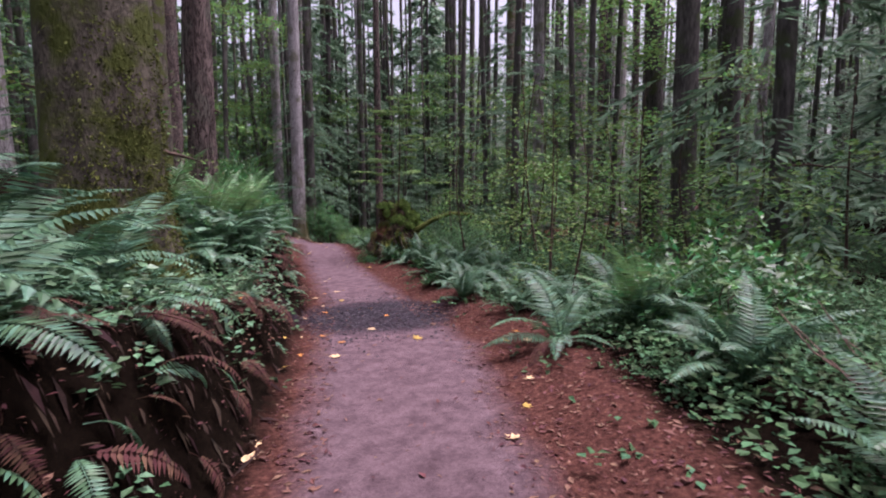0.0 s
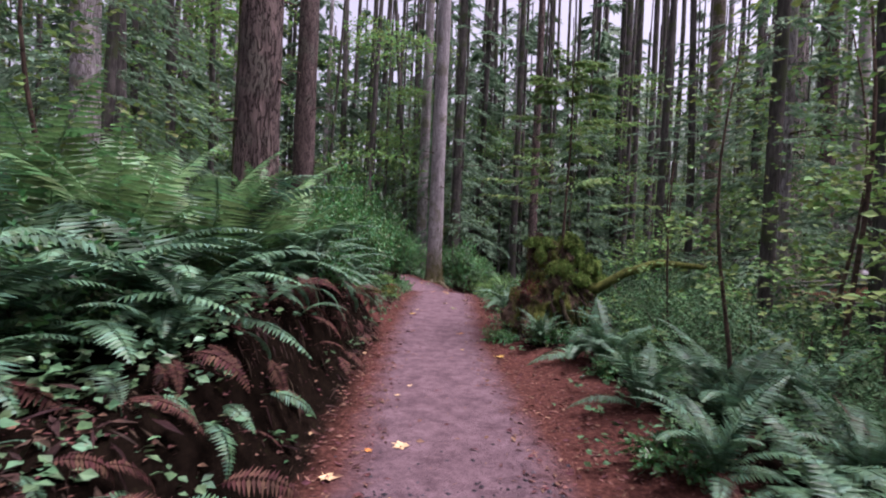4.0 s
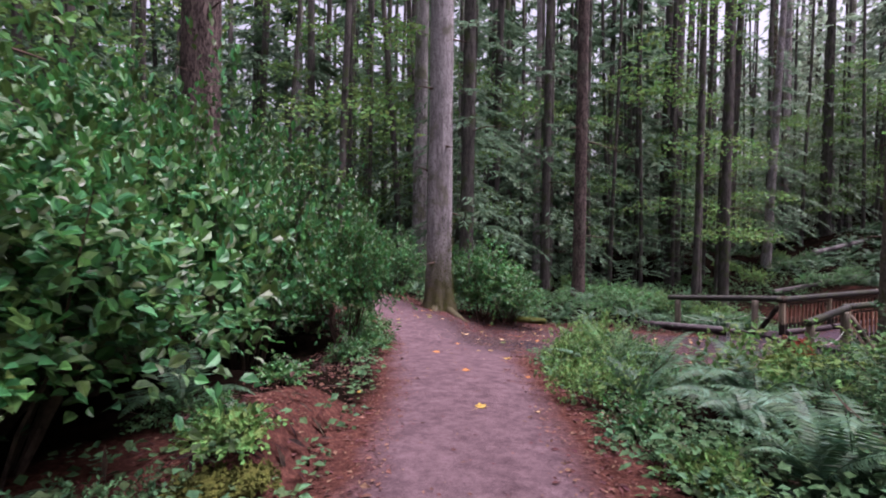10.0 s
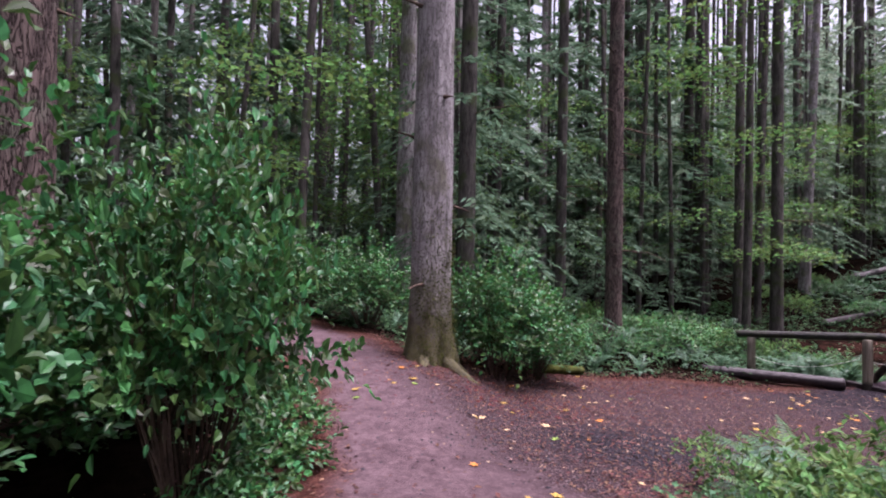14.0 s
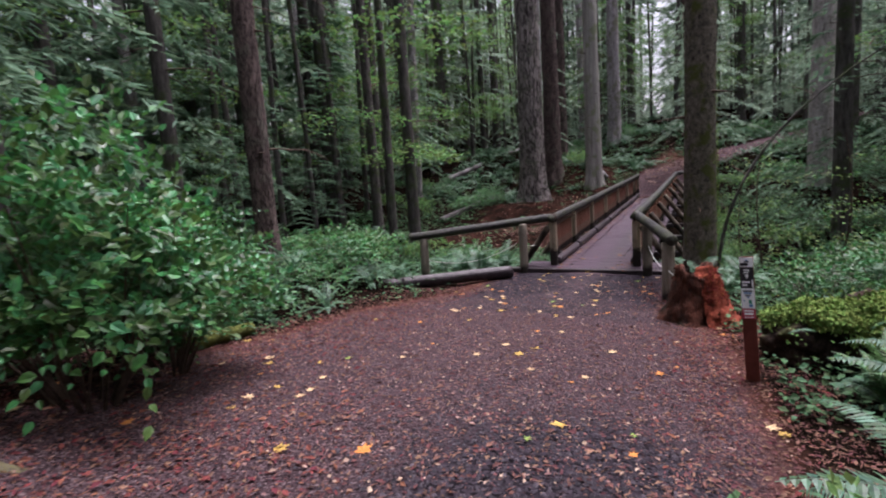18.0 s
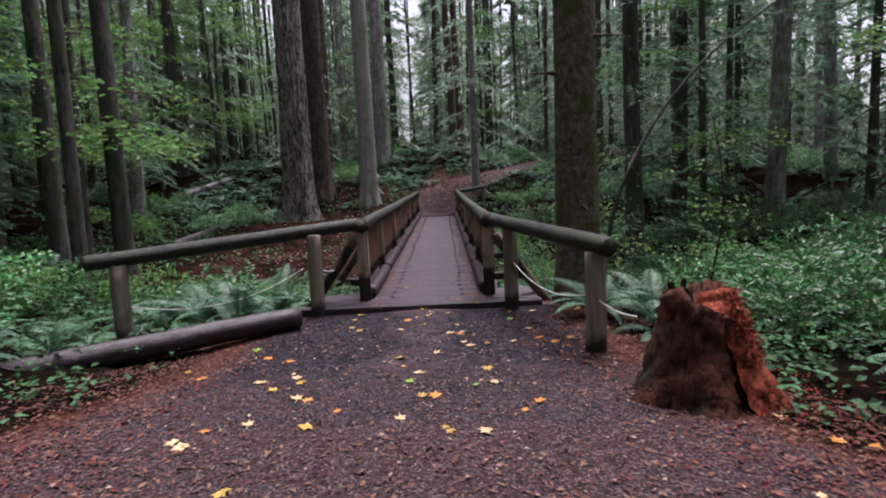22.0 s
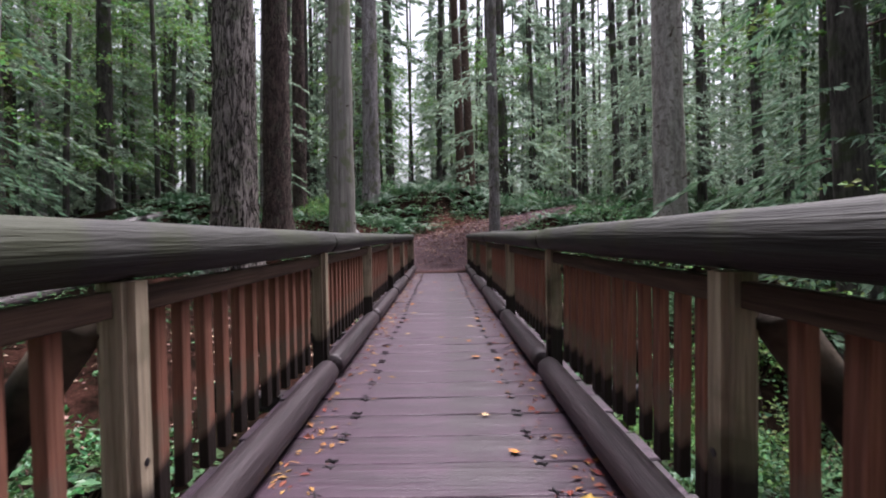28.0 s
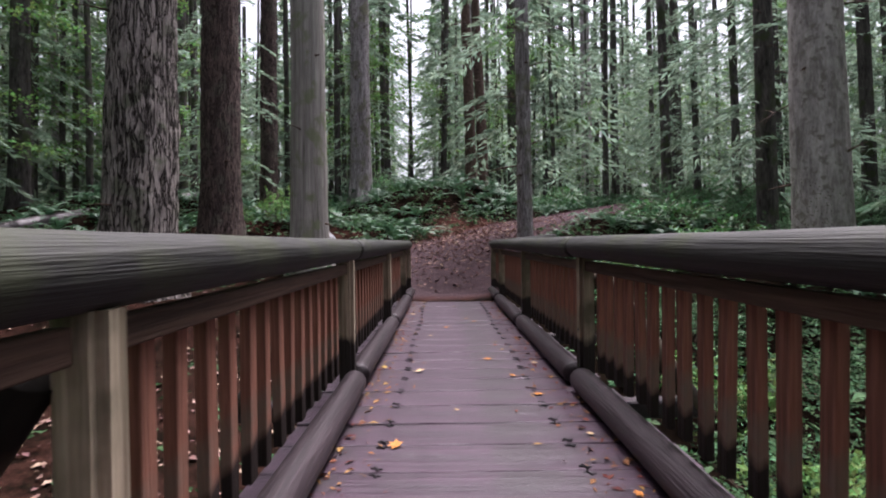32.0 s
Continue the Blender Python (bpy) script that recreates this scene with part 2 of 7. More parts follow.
COVER = material("ground_leaf", (0.016, 0.048, 0.021), (0.075, 0.168, 0.068), 3, (1, 1, 1), 0.6, 0.0, vary=0.5, translucent=0.25, spec=0.12)
LOG_WOOD = material("weathered_log_wood", (0.0065, 0.0062, 0.006), (0.040, 0.039, 0.035), 9, (0.05, 2.2, 2.2), 0.6, 0.6, 60, spot=(0.026, 0.029, 0.016), spot_amount=0.5, spot_scale=2.5, spec=0.22)
POST_WOOD = material("weathered_post_wood", (0.13, 0.098, 0.07), (0.41, 0.33, 0.245), 7, (2, 2, 0.08), 0.8, 0.6, 40, spot=(0.12, 0.105, 0.07), spot_amount=0.4, vary=0.15)
DECK = material("wet_deck_plank", (0.016, 0.0088, 0.0135), (0.050, 0.0275, 0.041), 6, (3, 0.12, 1), 0.45, 0.4, 50, spot=(0.024, 0.016, 0.0195), spot_amount=0.45, vary=0.4, spec=0.3)
WET_LOG = material("wet_dark_log", (0.012, 0.009, 0.0098), (0.046, 0.034, 0.038), 6, (0.1, 2, 2), 0.45, 0.6, 40, spec=0.25)
cracked(BARK_FIR, 11.0, (1, 1, 0.12), 0.07, (0.020, 0.016, 0.014), 0.075)
cracked(BARK_RED, 22.0, (1, 1, 0.16), 0.02, (0.022, 0.015, 0.013), 0.06)
cracked(BARK_MOSS, 16.0, (1, 1, 0.25), 0.02, (0.022, 0.019, 0.014), 0.08)
cracked(BARK_GREY, 20.0, (1, 1, 0.10), 0.012, (0.10, 0.085, 0.08), 0.06)
STEEL_DARK = plain("dark_steel", (0.02, 0.018, 0.02), 0.5, 0.6)
CABLE = plain("pale_rope", (0.55, 0.56, 0.52), 0.7)
POST_DRY = material("dry_post_wood", (0.09, 0.075, 0.06), (0.29, 0.25, 0.2), 7, (2, 2, 0.08), 0.8, 0.6, 40, spot=(0.10, 0.09, 0.065), spot_amount=0.45, vary=0.15)
stained(POST_DRY, -1.44, (0.03, 0.025, 0.022), 0.06, 0.3)
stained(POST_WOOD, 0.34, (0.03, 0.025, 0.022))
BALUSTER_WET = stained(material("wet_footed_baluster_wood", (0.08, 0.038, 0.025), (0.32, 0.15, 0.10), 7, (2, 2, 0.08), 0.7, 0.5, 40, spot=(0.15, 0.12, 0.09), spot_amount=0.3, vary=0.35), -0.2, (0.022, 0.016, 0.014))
ROOT = material("dark_root_wood", (0.008, 0.006, 0.005), (0.048, 0.032, 0.024), 6, (1, 1, 1), 0.95, 1.0, 30, spot=(0.034, 0.038, 0.013), spot_amount=0.45, bump_distance=0.04)
BRACE = material("brown_brace_log", (0.030, 0.023, 0.018), (0.15, 0.118, 0.088), 7, (0.3, 0.3, 0.3), 0.75, 0.5, 40, spot=(0.02, 0.017, 0.014), spot_amount=0.5, spot_scale=3.0)
BOARD = material("dark_brown_board", (0.028, 0.018, 0.014), (0.11, 0.068, 0.05), 7, (0.08, 2, 2), 0.75, 0.5, 40)
LITTER_RED = material("rusty_needle_litter", (0.035, 0.013, 0.010), (0.19, 0.066, 0.045), 9, rough=0.9, bump=0, vary=0.4)
RED_ROT = material("crumbling_red_rot", (0.045, 0.013, 0.009), (0.36, 0.088, 0.046), 14, (1, 1, 0.6), 0.95, 1.0, 60, bump_distance=0.03, vary=0.35)
MOSS_BRIGHT = material("yellow_green_moss", (0.042, 0.080, 0.018), (0.225, 0.345, 0.085), 10, (1, 1, 1), 1.0, 1.0, 60, bump_distance=0.03, vary=0.4)
ROOT_MOSSY = material("mossy_root_mass", (0.016, 0.012, 0.009), (0.115, 0.078, 0.052), 8, (1, 1, 1), 1.0, 1.0, 40, spot=(0.085, 0.098, 0.022), spot_amount=0.6, spot_scale=4.0, bump_distance=0.04)
STUMP_WOOD = material("rotten_red_stump_wood", (0.012, 0.008, 0.007), (0.10, 0.036, 0.022), 5, (1.5, 1.5, 0.3), 0.9, 1.0, 30, spot=(0.03, 0.024, 0.018), spot_amount=0.5, bump_distance=0.04)


BARK_CEDAR = stained(material("mossy_footed_grey_bark", (0.13, 0.118, 0.122), (0.43, 0.395, 0.405), 7, (1, 1, 0.16), 0.9, 0.9, 30, spot=(0.16, 0.15, 0.12), spot_amount=0.3), 0.9, (0.092, 0.082, 0.042), 0.5, 1.1)

cracked(BARK_CEDAR, 34.0, (1, 1, 0.30), 0.012, (0.10, 0.09, 0.08), 0.045)

# ---- building helpers ----
def mesh_of(name, verts, faces, mat, smooth=True):
    me = bpy.data.meshes.new(name)
    me.from_pydata([tuple(v) for v in verts], [], [tuple(f) for f in faces])
    me.materials.append(mat)
    if smooth:
        me.polygons.foreach_set("use_smooth", [True] * len(me.polygons))
    me.update()
    return me


def put(name, mesh, parent=None, m=None, label=""):
    ob = new(name, mesh)
    if parent:
        ob.parent = parent
    if m is not None:
        ob.matrix_basis = m
    if label:
        tagged(ob, label)
    return ob


def part(name, bm, mat, parent, label=""):
    me = bpy.data.meshes.new(name)
    bm.to_mesh(me)
    bm.free()
    me.materials.append(mat)
    ob = new(name, me)
    ob.parent = parent
    if label:
        tagged(ob, label)
    return ob


def thing(name, m, label, category, group="", kind=""):
    ob = new(name)
    ob.matrix_basis = m
    ob.empty_display_size = 0.2
    return tagged(ob, label, category, group, kind)


class Pile:
    """Vertices and faces heaped up into one mesh."""

    def __init__(self):
        self.v, self.f, self.n = [], [], 0

    def add(self, verts, faces):
        verts = np.asarray(verts, float)
        self.f.append(np.asarray(faces, int) + self.n)
        self.v.append(verts)
        self.n += len(verts)

    def mesh(self, name, mat, smooth=False):
        faces = [row for block in self.f for row in block.tolist()]
        return mesh_of(name, np.concatenate(self.v).tolist(), faces, mat, smooth)


def tube(points, radii, sides=6, caps=True, jitter=0.0, rng=None):
    """A tube along points; vertices, and faces as a list."""
    p = np.asarray(points, float)
    r = np.broadcast_to(np.asarray(radii, float), (len(p),))
    d = np.gradient(p, axis=0)
    d /= np.linalg.norm(d, axis=1)[:, None] + 1e-9
    up = np.where(np.abs(d[:, 2:3]) > 0.9, np.array([[1.0, 0, 0]]), np.array([[0, 0, 1.0]]))
    a = np.cross(up, d)
    a /= np.linalg.norm(a, axis=1)[:, None] + 1e-9
    b = np.cross(d, a)
    th = np.linspace(0, 2 * np.pi, sides, endpoint=False)
    rr = r[:, None] * np.ones((1, sides))
    if jitter:
        rr = rr * (1 + jitter * rng.standard_normal((len(p), sides)))
    v = p[:, None, :] + rr[..., None] * (np.cos(th)[None, :, None] * a[:, None, :] + np.sin(th)[None, :, None] * b[:, None, :])
    f = [(i * sides + j, i * sides + (j + 1) % sides, (i + 1) * sides + (j + 1) % sides, (i + 1) * sides + j)
         for i in range(len(p) - 1) for j in range(sides)]
    return v.reshape(-1, 3), f


def log_mesh(name, a, b, r, mat, sides=18, rings=14, wobble=0.03, seed=1, taper=0.0):
    """A round log between two points, its ends closed and softly rounded, a little uneven."""
    rng = np.random.default_rng(seed)
    a, b = np.array(a, float), np.array(b, float)
    u = np.concatenate([[0, 0.004], np.linspace(0.012, 0.988, rings), [0.996, 1]])
    rad = np.full(len(u), r) * (1 - taper * u)
    rad[0] = rad[-1] = 0.0
    rad[1] *= 0.9
    rad[-2] *= 0.9
    p = a + (b - a) * u[:, None]
    off = np.cumsum(rng.standard_normal((len(u), 3)), axis=0)
    off -= off[0] + (off[-1] - off[0]) * u[:, None]
    p = p + off * r * 0.02
    v, f = tube(p, rad, sides)
    v = v.reshape(len(u), sides, 3)
    lump = 1 + wobble * np.cumsum(rng.standard_normal((len(u), sides)), axis=0) / math.sqrt(len(u))
    v = p[:, None, :] + (v - p[:, None, :]) * lump[..., None]
    return mesh_of(name, v.reshape(-1, 3).tolist(), f, mat)


def block(name, size, mat, bevel=0.004):
    """A board with softened edges, centred on its own origin."""
    bm = bmesh.new()
    bmesh.ops.create_cube(bm, size=1.0)
    bmesh.ops.scale(bm, vec=size, verts=bm.verts)
    if bevel:
        bmesh.ops.bevel(bm, geom=bm.edges[:], offset=bevel, segments=1, affect="EDGES")
    me = bpy.data.meshes.new(name)
    bm.to_mesh(me)
    bm.free()
    me.materials.append(mat)
    return me


def leaves(pile, pos, way, nrm, length, width, fold=0.25, wide_at=0.45):
    """Folded pointed leaves: two triangles each."""
    pos, way, nrm = (np.asarray(q, float) for q in (pos, way, nrm))
    way = way / (np.linalg.norm(way, axis=1)[:, None] + 1e-9)
    side = np.cross(way, nrm)
    side /= np.linalg.norm(side, axis=1)[:, None] + 1e-9
    up = np.cross(side, way)
    L, W = np.asarray(length)[..., None] * np.ones((len(pos), 1)), np.asarray(width)[..., None] * np.ones((len(pos), 1))
    mid = pos + way * L * wide_at + up * W * fold
    tip = pos + way * L
    v = np.stack([pos, mid + side * W * 0.5, tip, mid - side * W * 0.5], axis=1).reshape(-1, 3)
    k = np.arange(len(pos))[:, None] * 4
    pile.add(v, np.concatenate([k + np.array([[0, 1, 2]]), k + np.array([[0, 2, 3]])]))


def broad_leaves(pile, pos, way, nrm, length, width, fold=0.2):
    """Oval leaves with a folded midrib and a drooping tip: four triangles each."""
    pos, way, nrm = (np.asarray(q, float) for q in (pos, way, nrm))
    way = way / (np.linalg.norm(way, axis=1)[:, None] + 1e-9)
    side = np.cross(way, nrm)
    side /= np.linalg.norm(side, axis=1)[:, None] + 1e-9
    up = np.cross(side, way)
    L, W = np.asarray(length)[..., None] * np.ones((len(pos), 1)), np.asarray(width)[..., None] * np.ones((len(pos), 1))
    a, b, tip = pos + way * L * 0.28 + up * W * fold, pos + way * L * 0.66 + up * W * fold, pos + way * L - up * W * 0.15
    v = np.stack([pos, a + side * W * 0.5, b + side * W * 0.42, tip, b - side * W * 0.42, a - side * W * 0.5], axis=1).reshape(-1, 3)
    k = np.arange(len(pos))[:, None] * 6
    pile.add(v, np.concatenate([k + np.array([[0, 1, 2]]), k + np.array([[0, 2, 3]]), k + np.array([[0, 3, 4]]), k + np.array([[0, 4, 5]])]))


# ---- the lie of the land ----
# the trail: x, y, z, half width
TRAIL = [(-6, -8, 0.2, 0.65), (0, 0, 0, 0.65), (1.3, 1.9, -0.17, 0.7), (2.3, 3.6, -0.15, 0.8), (3.4, 6.2, -0.22, 0.66), (4.35, 9.1, -0.14, 0.62),
         (5.3, 11.6, 0.0, 0.64), (6.1, 13.6, -0.07, 0.7), (6.9, 15.6, -0.18, 0.75), (7.5, 17.5, -0.36, 0.9), (8.4, 19.2, -0.62, 1.15),
         (10.2, 20.6, -0.9, 1.75), (12, 20.9, -1.17, 2.3), (14, 21.0, -1.4, 2.2), (16, 21.0, -1.53, 1.8), (17.8, 20.95, -1.56, 1.8), (18.7, 20.9, -1.575, 1.75)]
BRANCH = [(7.9, 18.6, -0.5, 0.9), (8.1, 21.0, -0.38, 0.8), (7.6, 23.5, -0.3, 0.75), (6.4, 26.5, -0.2, 0.7), (4.4, 31, 0.0, 0.7)]
BEYOND = [(35.3, 20.9, -0.93, 0.9), (37, 20.7, -0.25, 1.2), (39, 20.1, 0.35, 1.3), (41, 18.3, 0.9, 1.3), (43.5, 15.5, 1.5, 1.0), (48, 11.5, 2.4, 0.8), (55, 8, 3.4, 0.7)]
# open ground away from the trail
LAND = [(18.45, 22.4, -1.60), (18.45, 19.45, -1.60), (13.42, 18.44, -1.44), (14.05, 17.9, -1.46), (15.85, 18.95, -1.58), (9.8, 14.0, -0.4), (8.6, 10.6, -0.3), (15.8, 26.5, -1.0), (12.5, 16.5, -1.35), (18, 16, -1.75), (17, 12, -1.4), (21, 24, -2.0), (18.9, 23.6, -1.75), (21, 17.5, -2.4), (25, 25, -2.6), (25, 17, -2.7), (25, 21, -2.7),
        (30, 21, -2.3), (30, 26, -1.9), (30, 15, -1.9), (34.5, 27, -0.95), (34.5, 15, -0.5), (47, 21, 2.8), (56, 22, 4.2), (45, 32, 2.2), (40, 26, 0.9),
        (24, 32, -1.4), (33, 38, 0.4), (24, 6, -1.2), (40, 5, 0.6), (12, 32, -0.4), (10, 5, -0.9), (8, -4, -0.6), (-4, 10, 1.6), (-2, 20, 1.4), (2, 33, 0.6), (-12, 0, 1.5), (72, 20, 6), (70, 42, 5.5), (68, 0, 5), (95, 20, 7)]


def dense(rows, step=0.5):
    out = []
    for a, b in zip(rows[:-1], rows[1:]):
        a, b = np.array(a, float), np.array(b, float)
        k = max(1, int(np.hypot(*(b - a)[:2]) / step))
        out += [a + (b - a) * i / k for i in range(k)]
    return np.array(out + [np.array(rows[-1], float)])


D_TRAIL, D_BRANCH, D_BEYOND = dense(TRAIL), dense(BRANCH), dense(BEYOND)
D_ALL = np.concatenate([D_TRAIL, D_BRANCH, D_BEYOND])
ANCHORS = np.concatenate([D_ALL[:, :3], np.array(LAND, float)])
WEIGHT = np.concatenate([np.full(len(D_ALL), 0.5), np.full(len(LAND), 5.0)])


def smooth(x, a, b):
    t = np.clip((np.asarray(x, float) - a) / (b - a), 0, 1)
    return t * t * (3 - 2 * t)


def off_trail(x, y):
    """How far a place lies outside the trod ground (negative on it), and the signed distance from the first leg's middle (left positive)."""
    x, y = np.atleast_1d(np.asarray(x, float)), np.atleast_1d(np.asarray(y, float))
    best = np.full(x.shape, 1e9)
    for k in range(0, len(D_ALL)):
        best = np.minimum(best, np.hypot(x - D_ALL[k, 0], y - D_ALL[k, 1]) - D_ALL[k, 3])
    near = np.full(x.shape, 1e9)
    side = np.zeros(x.shape)
    along = np.zeros(x.shape)
    for k in range(len(D_TRAIL) - 1):
        d = np.hypot(x - D_TRAIL[k, 0], y - D_TRAIL[k, 1])
        w = D_TRAIL[k + 1, :2] - D_TRAIL[k, :2]
        cr = w[0] * (y - D_TRAIL[k, 1]) - w[1] * (x - D_TRAIL[k, 0])
        hit = d < near
        near = np.where(hit, d, near)
        side = np.where(hit, np.sign(cr) * d, side)
        along = np.where(hit, D_TRAIL[k, 1], along)
    return best, side, along


def wave(x, y, f, seed):
    """Cheap smooth unevenness from a few crossed waves."""
    r = np.random.default_rng(seed)
    z = 0
    for _ in range(7):
        a, p, q = r.uniform(0, 6.28), r.uniform(0, 6.28), r.uniform(0.6, 1.7)
        z = z + np.sin(f * q * (x * math.cos(a) + y * math.sin(a)) + p)
    return z / 7


def height(x, y):
    x, y = np.atleast_1d(np.asarray(x, float)), np.atleast_1d(np.asarray(y, float))
    top, bot = np.zeros(x.shape), np.zeros(x.shape)
    for (ax, ay, az), w in zip(ANCHORS, WEIGHT):
        k = w / (np.hypot(x - ax, y - ay) ** 3.4 + 0.02)
        top += k * az
        bot += k
    z = top / bot
    best, side, along = off_trail(x, y)
    leg = smooth(along, -9, -4) * (1 - 0.6 * smooth(along, 9.6, 12.0)) * (1 - smooth(along, 13.5, 17.5))
    bank = 0.80 * smooth(side, 0.86, 1.22) * leg * (0.75 + 0.25 * np.sin(along * 0.9 + 0.6))
    z = z + bank * (1 - 0.5 * smooth(side, 6, 14)) + 0.12 * smooth(-side, 0.7, 1.3) * leg
    rough = smooth(best, 0.0, 1.2)
    z = z + rough * (0.10 * wave(x, y, 1.1, 3) + 0.05 * wave(x, y, 4.0, 4)) + 0.012 * wave(x, y, 3.0, 5) + (0.008 + 0.02 * rough) * wave(x, y, 13.0, 6)
    return z


def ground_z(x, y):
    return float(height([x], [y])[0])


def axis_cuts(a, b, step, far):
    inner = list(np.arange(a, b, step))
    out, s, lo, hi = [], step, a, b
    while s < 60:
        s *= 1.28
        lo -= s
        hi += s
        out.append(lo)
        inner.append(hi)
    return np.array(sorted(out + inner))


gx, gy = axis_cuts(-5, 48, 0.18, 400), axis_cuts(-5, 31, 0.18, 400)
GX, GY = np.meshgrid(gx, gy)
GZ = height(GX.ravel(), GY.ravel()).reshape(GX.shape)
BEST, SIDE, ALONG = off_trail(GX.ravel(), GY.ravel())
nxg, nyg = len(gx), len(gy)
ij = np.arange(nxg * nyg).reshape(nyg, nxg)
quads = np.stack([ij[:-1, :-1], ij[:-1, 1:], ij[1:, 1:], ij[1:, :-1]], axis=-1).reshape(-1, 4)


def ground_material():
    m = bpy.data.materials.new("forest_floor")
    m.use_nodes = True
    nt = m.node_tree
    n, l = nt.nodes, nt.links
    b = n["Principled BSDF"]
    co = n.new("ShaderNodeTexCoord")

    def noise_at(scale, detail=5, rough=0.6):
        t = n.new("ShaderNodeTexNoise")
        t.inputs["Scale"].default_value, t.inputs["Detail"].default_value, t.inputs["Roughness"].default_value = scale, detail, rough
        l.new(co.outputs["Object"], t.inputs["Vector"])
        return t.outputs["Fac"]

    def ramp(src, stops):
        r = n.new("ShaderNodeValToRGB")
        ramp_set(r, stops)
        l.new(src, r.inputs["Fac"])
        return r.outputs["Color"]

    def mixed(fac, a, c):
        k = n.new("ShaderNodeMix")
        k.data_type = "RGBA"
        l.new(fac, k.inputs["Factor"]), l.new(a, k.inputs["A"]), l.new(c, k.inputs["B"])
        return k.outputs["Result"]

    def mask(attr, wob, lo, hi):
        at = n.new("ShaderNodeAttribute")
        at.attribute_name = attr
        k = n.new("ShaderNodeMath")
        k.operation = "MULTIPLY_ADD"
        l.new(noise_at(2.3, 6, 0.7), k.inputs[0])
        k.inputs[1].default_value = wob
        l.new(at.outputs["Fac"], k.inputs[2])
        r = n.new("ShaderNodeMapRange")
        r.inputs["From Min"].default_value, r.inputs["From Max"].default_value = lo + wob / 2, hi + wob / 2
        l.new(k.outputs[0], r.inputs["Value"])
        return r.outputs["Result"]

    dirt = ramp(noise_at(7, 12, 0.82), [(0.34, (0.052, 0.033, 0.037)), (0.66, (0.146, 0.099, 0.108))])
    vor = n.new("ShaderNodeTexVoronoi")
    vor.inputs["Scale"].default_value = 40
    l.new(co.outputs["Object"], vor.inputs["Vector"])
    gravel = ramp(vor.outputs["Color"], [(0.15, (0.006, 0.005, 0.006)), (0.85, (0.042, 0.034, 0.041))])
    litter = ramp(noise_at(28, 6, 0.75), [(0.3, (0.018, 0.009, 0.008)), (0.52, (0.066, 0.028, 0.022)), (0.72, (0.145, 0.064, 0.046))])
    # near-black earth: the shade under ferns and brush is put into its colour
    shaded_soil = ramp(noise_at(9, 8, 0.7), [(0.3, (0.0025, 0.0019, 0.0015)), (0.6, (0.009, 0.0062, 0.0045)), (0.75, (0.014, 0.016, 0.006))])
    base = mixed(mask("off", 0.9, 0.25, 0.7), litter, shaded_soil)
    base = mixed(mask("trod", 0.5, 0.0, 0.45), base, dirt)
    chip = n.new("ShaderNodeTexVoronoi")
    chip.inputs["Scale"].default_value, chip.inputs["Randomness"].default_value = 85, 1.0
    l.new(co.outputs["Object"], chip.inputs["Vector"])
    chips = ramp(chip.outputs["Color"], [(0.1, (0.015, 0.0105, 0.0115)), (0.45, (0.039, 0.0255, 0.028)), (0.72, (0.066, 0.045, 0.049)), (0.9, (0.135, 0.10, 0.10))])
    base = mixed(mask("chips", 0.6, 0.2, 0.7), base, chips)
    base = mixed(mask("gravel", 0.7, 0.2, 0.75), base, gravel)
    l.new(base, b.inputs["Base Color"])
    b.inputs["Roughness"].default_value = 0.85
    b.inputs["Specular IOR Level"].default_value = 0.0
    bp = n.new("ShaderNodeBump")
    bp.inputs["Strength"].default_value, bp.inputs["Distance"].default_value = 0.9, 0.02
    l.new(noise_at(26, 9, 0.8), bp.inputs["Height"])
    b2 = n.new("ShaderNodeBump")
    b2.inputs["Strength"].default_value, b2.inputs["Distance"].default_value = 0.4, 0.008
    l.new(vor.outputs["Distance"], b2.inputs["Height"]), l.new(bp.outputs["Normal"], b2.inputs["Normal"])
    l.new(b2.outputs["Normal"], b.inputs["Normal"])
    return m


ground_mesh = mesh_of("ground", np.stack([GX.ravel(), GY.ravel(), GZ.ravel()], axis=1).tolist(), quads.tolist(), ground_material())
px, py = GX.ravel(), GY.ravel()
plaza = smooth(px, 7.2, 9.6) * (1 - smooth(px, 16, 17)) * smooth(py, 17, 18.5)
gravel = np.maximum.reduce([
    0.75 * (1 - smooth(np.hypot((px - 2.95) / 1.0, (py - 5.1) / 0.9), 0.7, 1.4)),
    0.9 * smooth(px, 15.7, 17.0) * (1 - smooth(px, 18.8, 19.2)) * (1 - smooth(BEST, -0.2, 0.15)),
    0.8 * (1 - smooth(np.hypot((px - 10.6) / 1.5, (py - 19.3) / 0.9), 0.5, 1.5))])
gravel *= 1 - 0.5 * np.exp(-((py - 20.93) / 0.38) ** 2) * smooth(px, 15.0, 15.6)
rise = 1 - smooth(np.hypot((px - 41.0) / 2.6, (py - 20.2) / 1.7), 0.6, 1.3)
# bare dirt; some shade-dark earth stays mixed in for the gully bank's shadow
bare = np.maximum(1.6 * rise, smooth(px, 24, 27) * (1 - smooth(px, 38, 42)) * smooth(py, 21, 22) * (1 - smooth(py, 28, 31)))
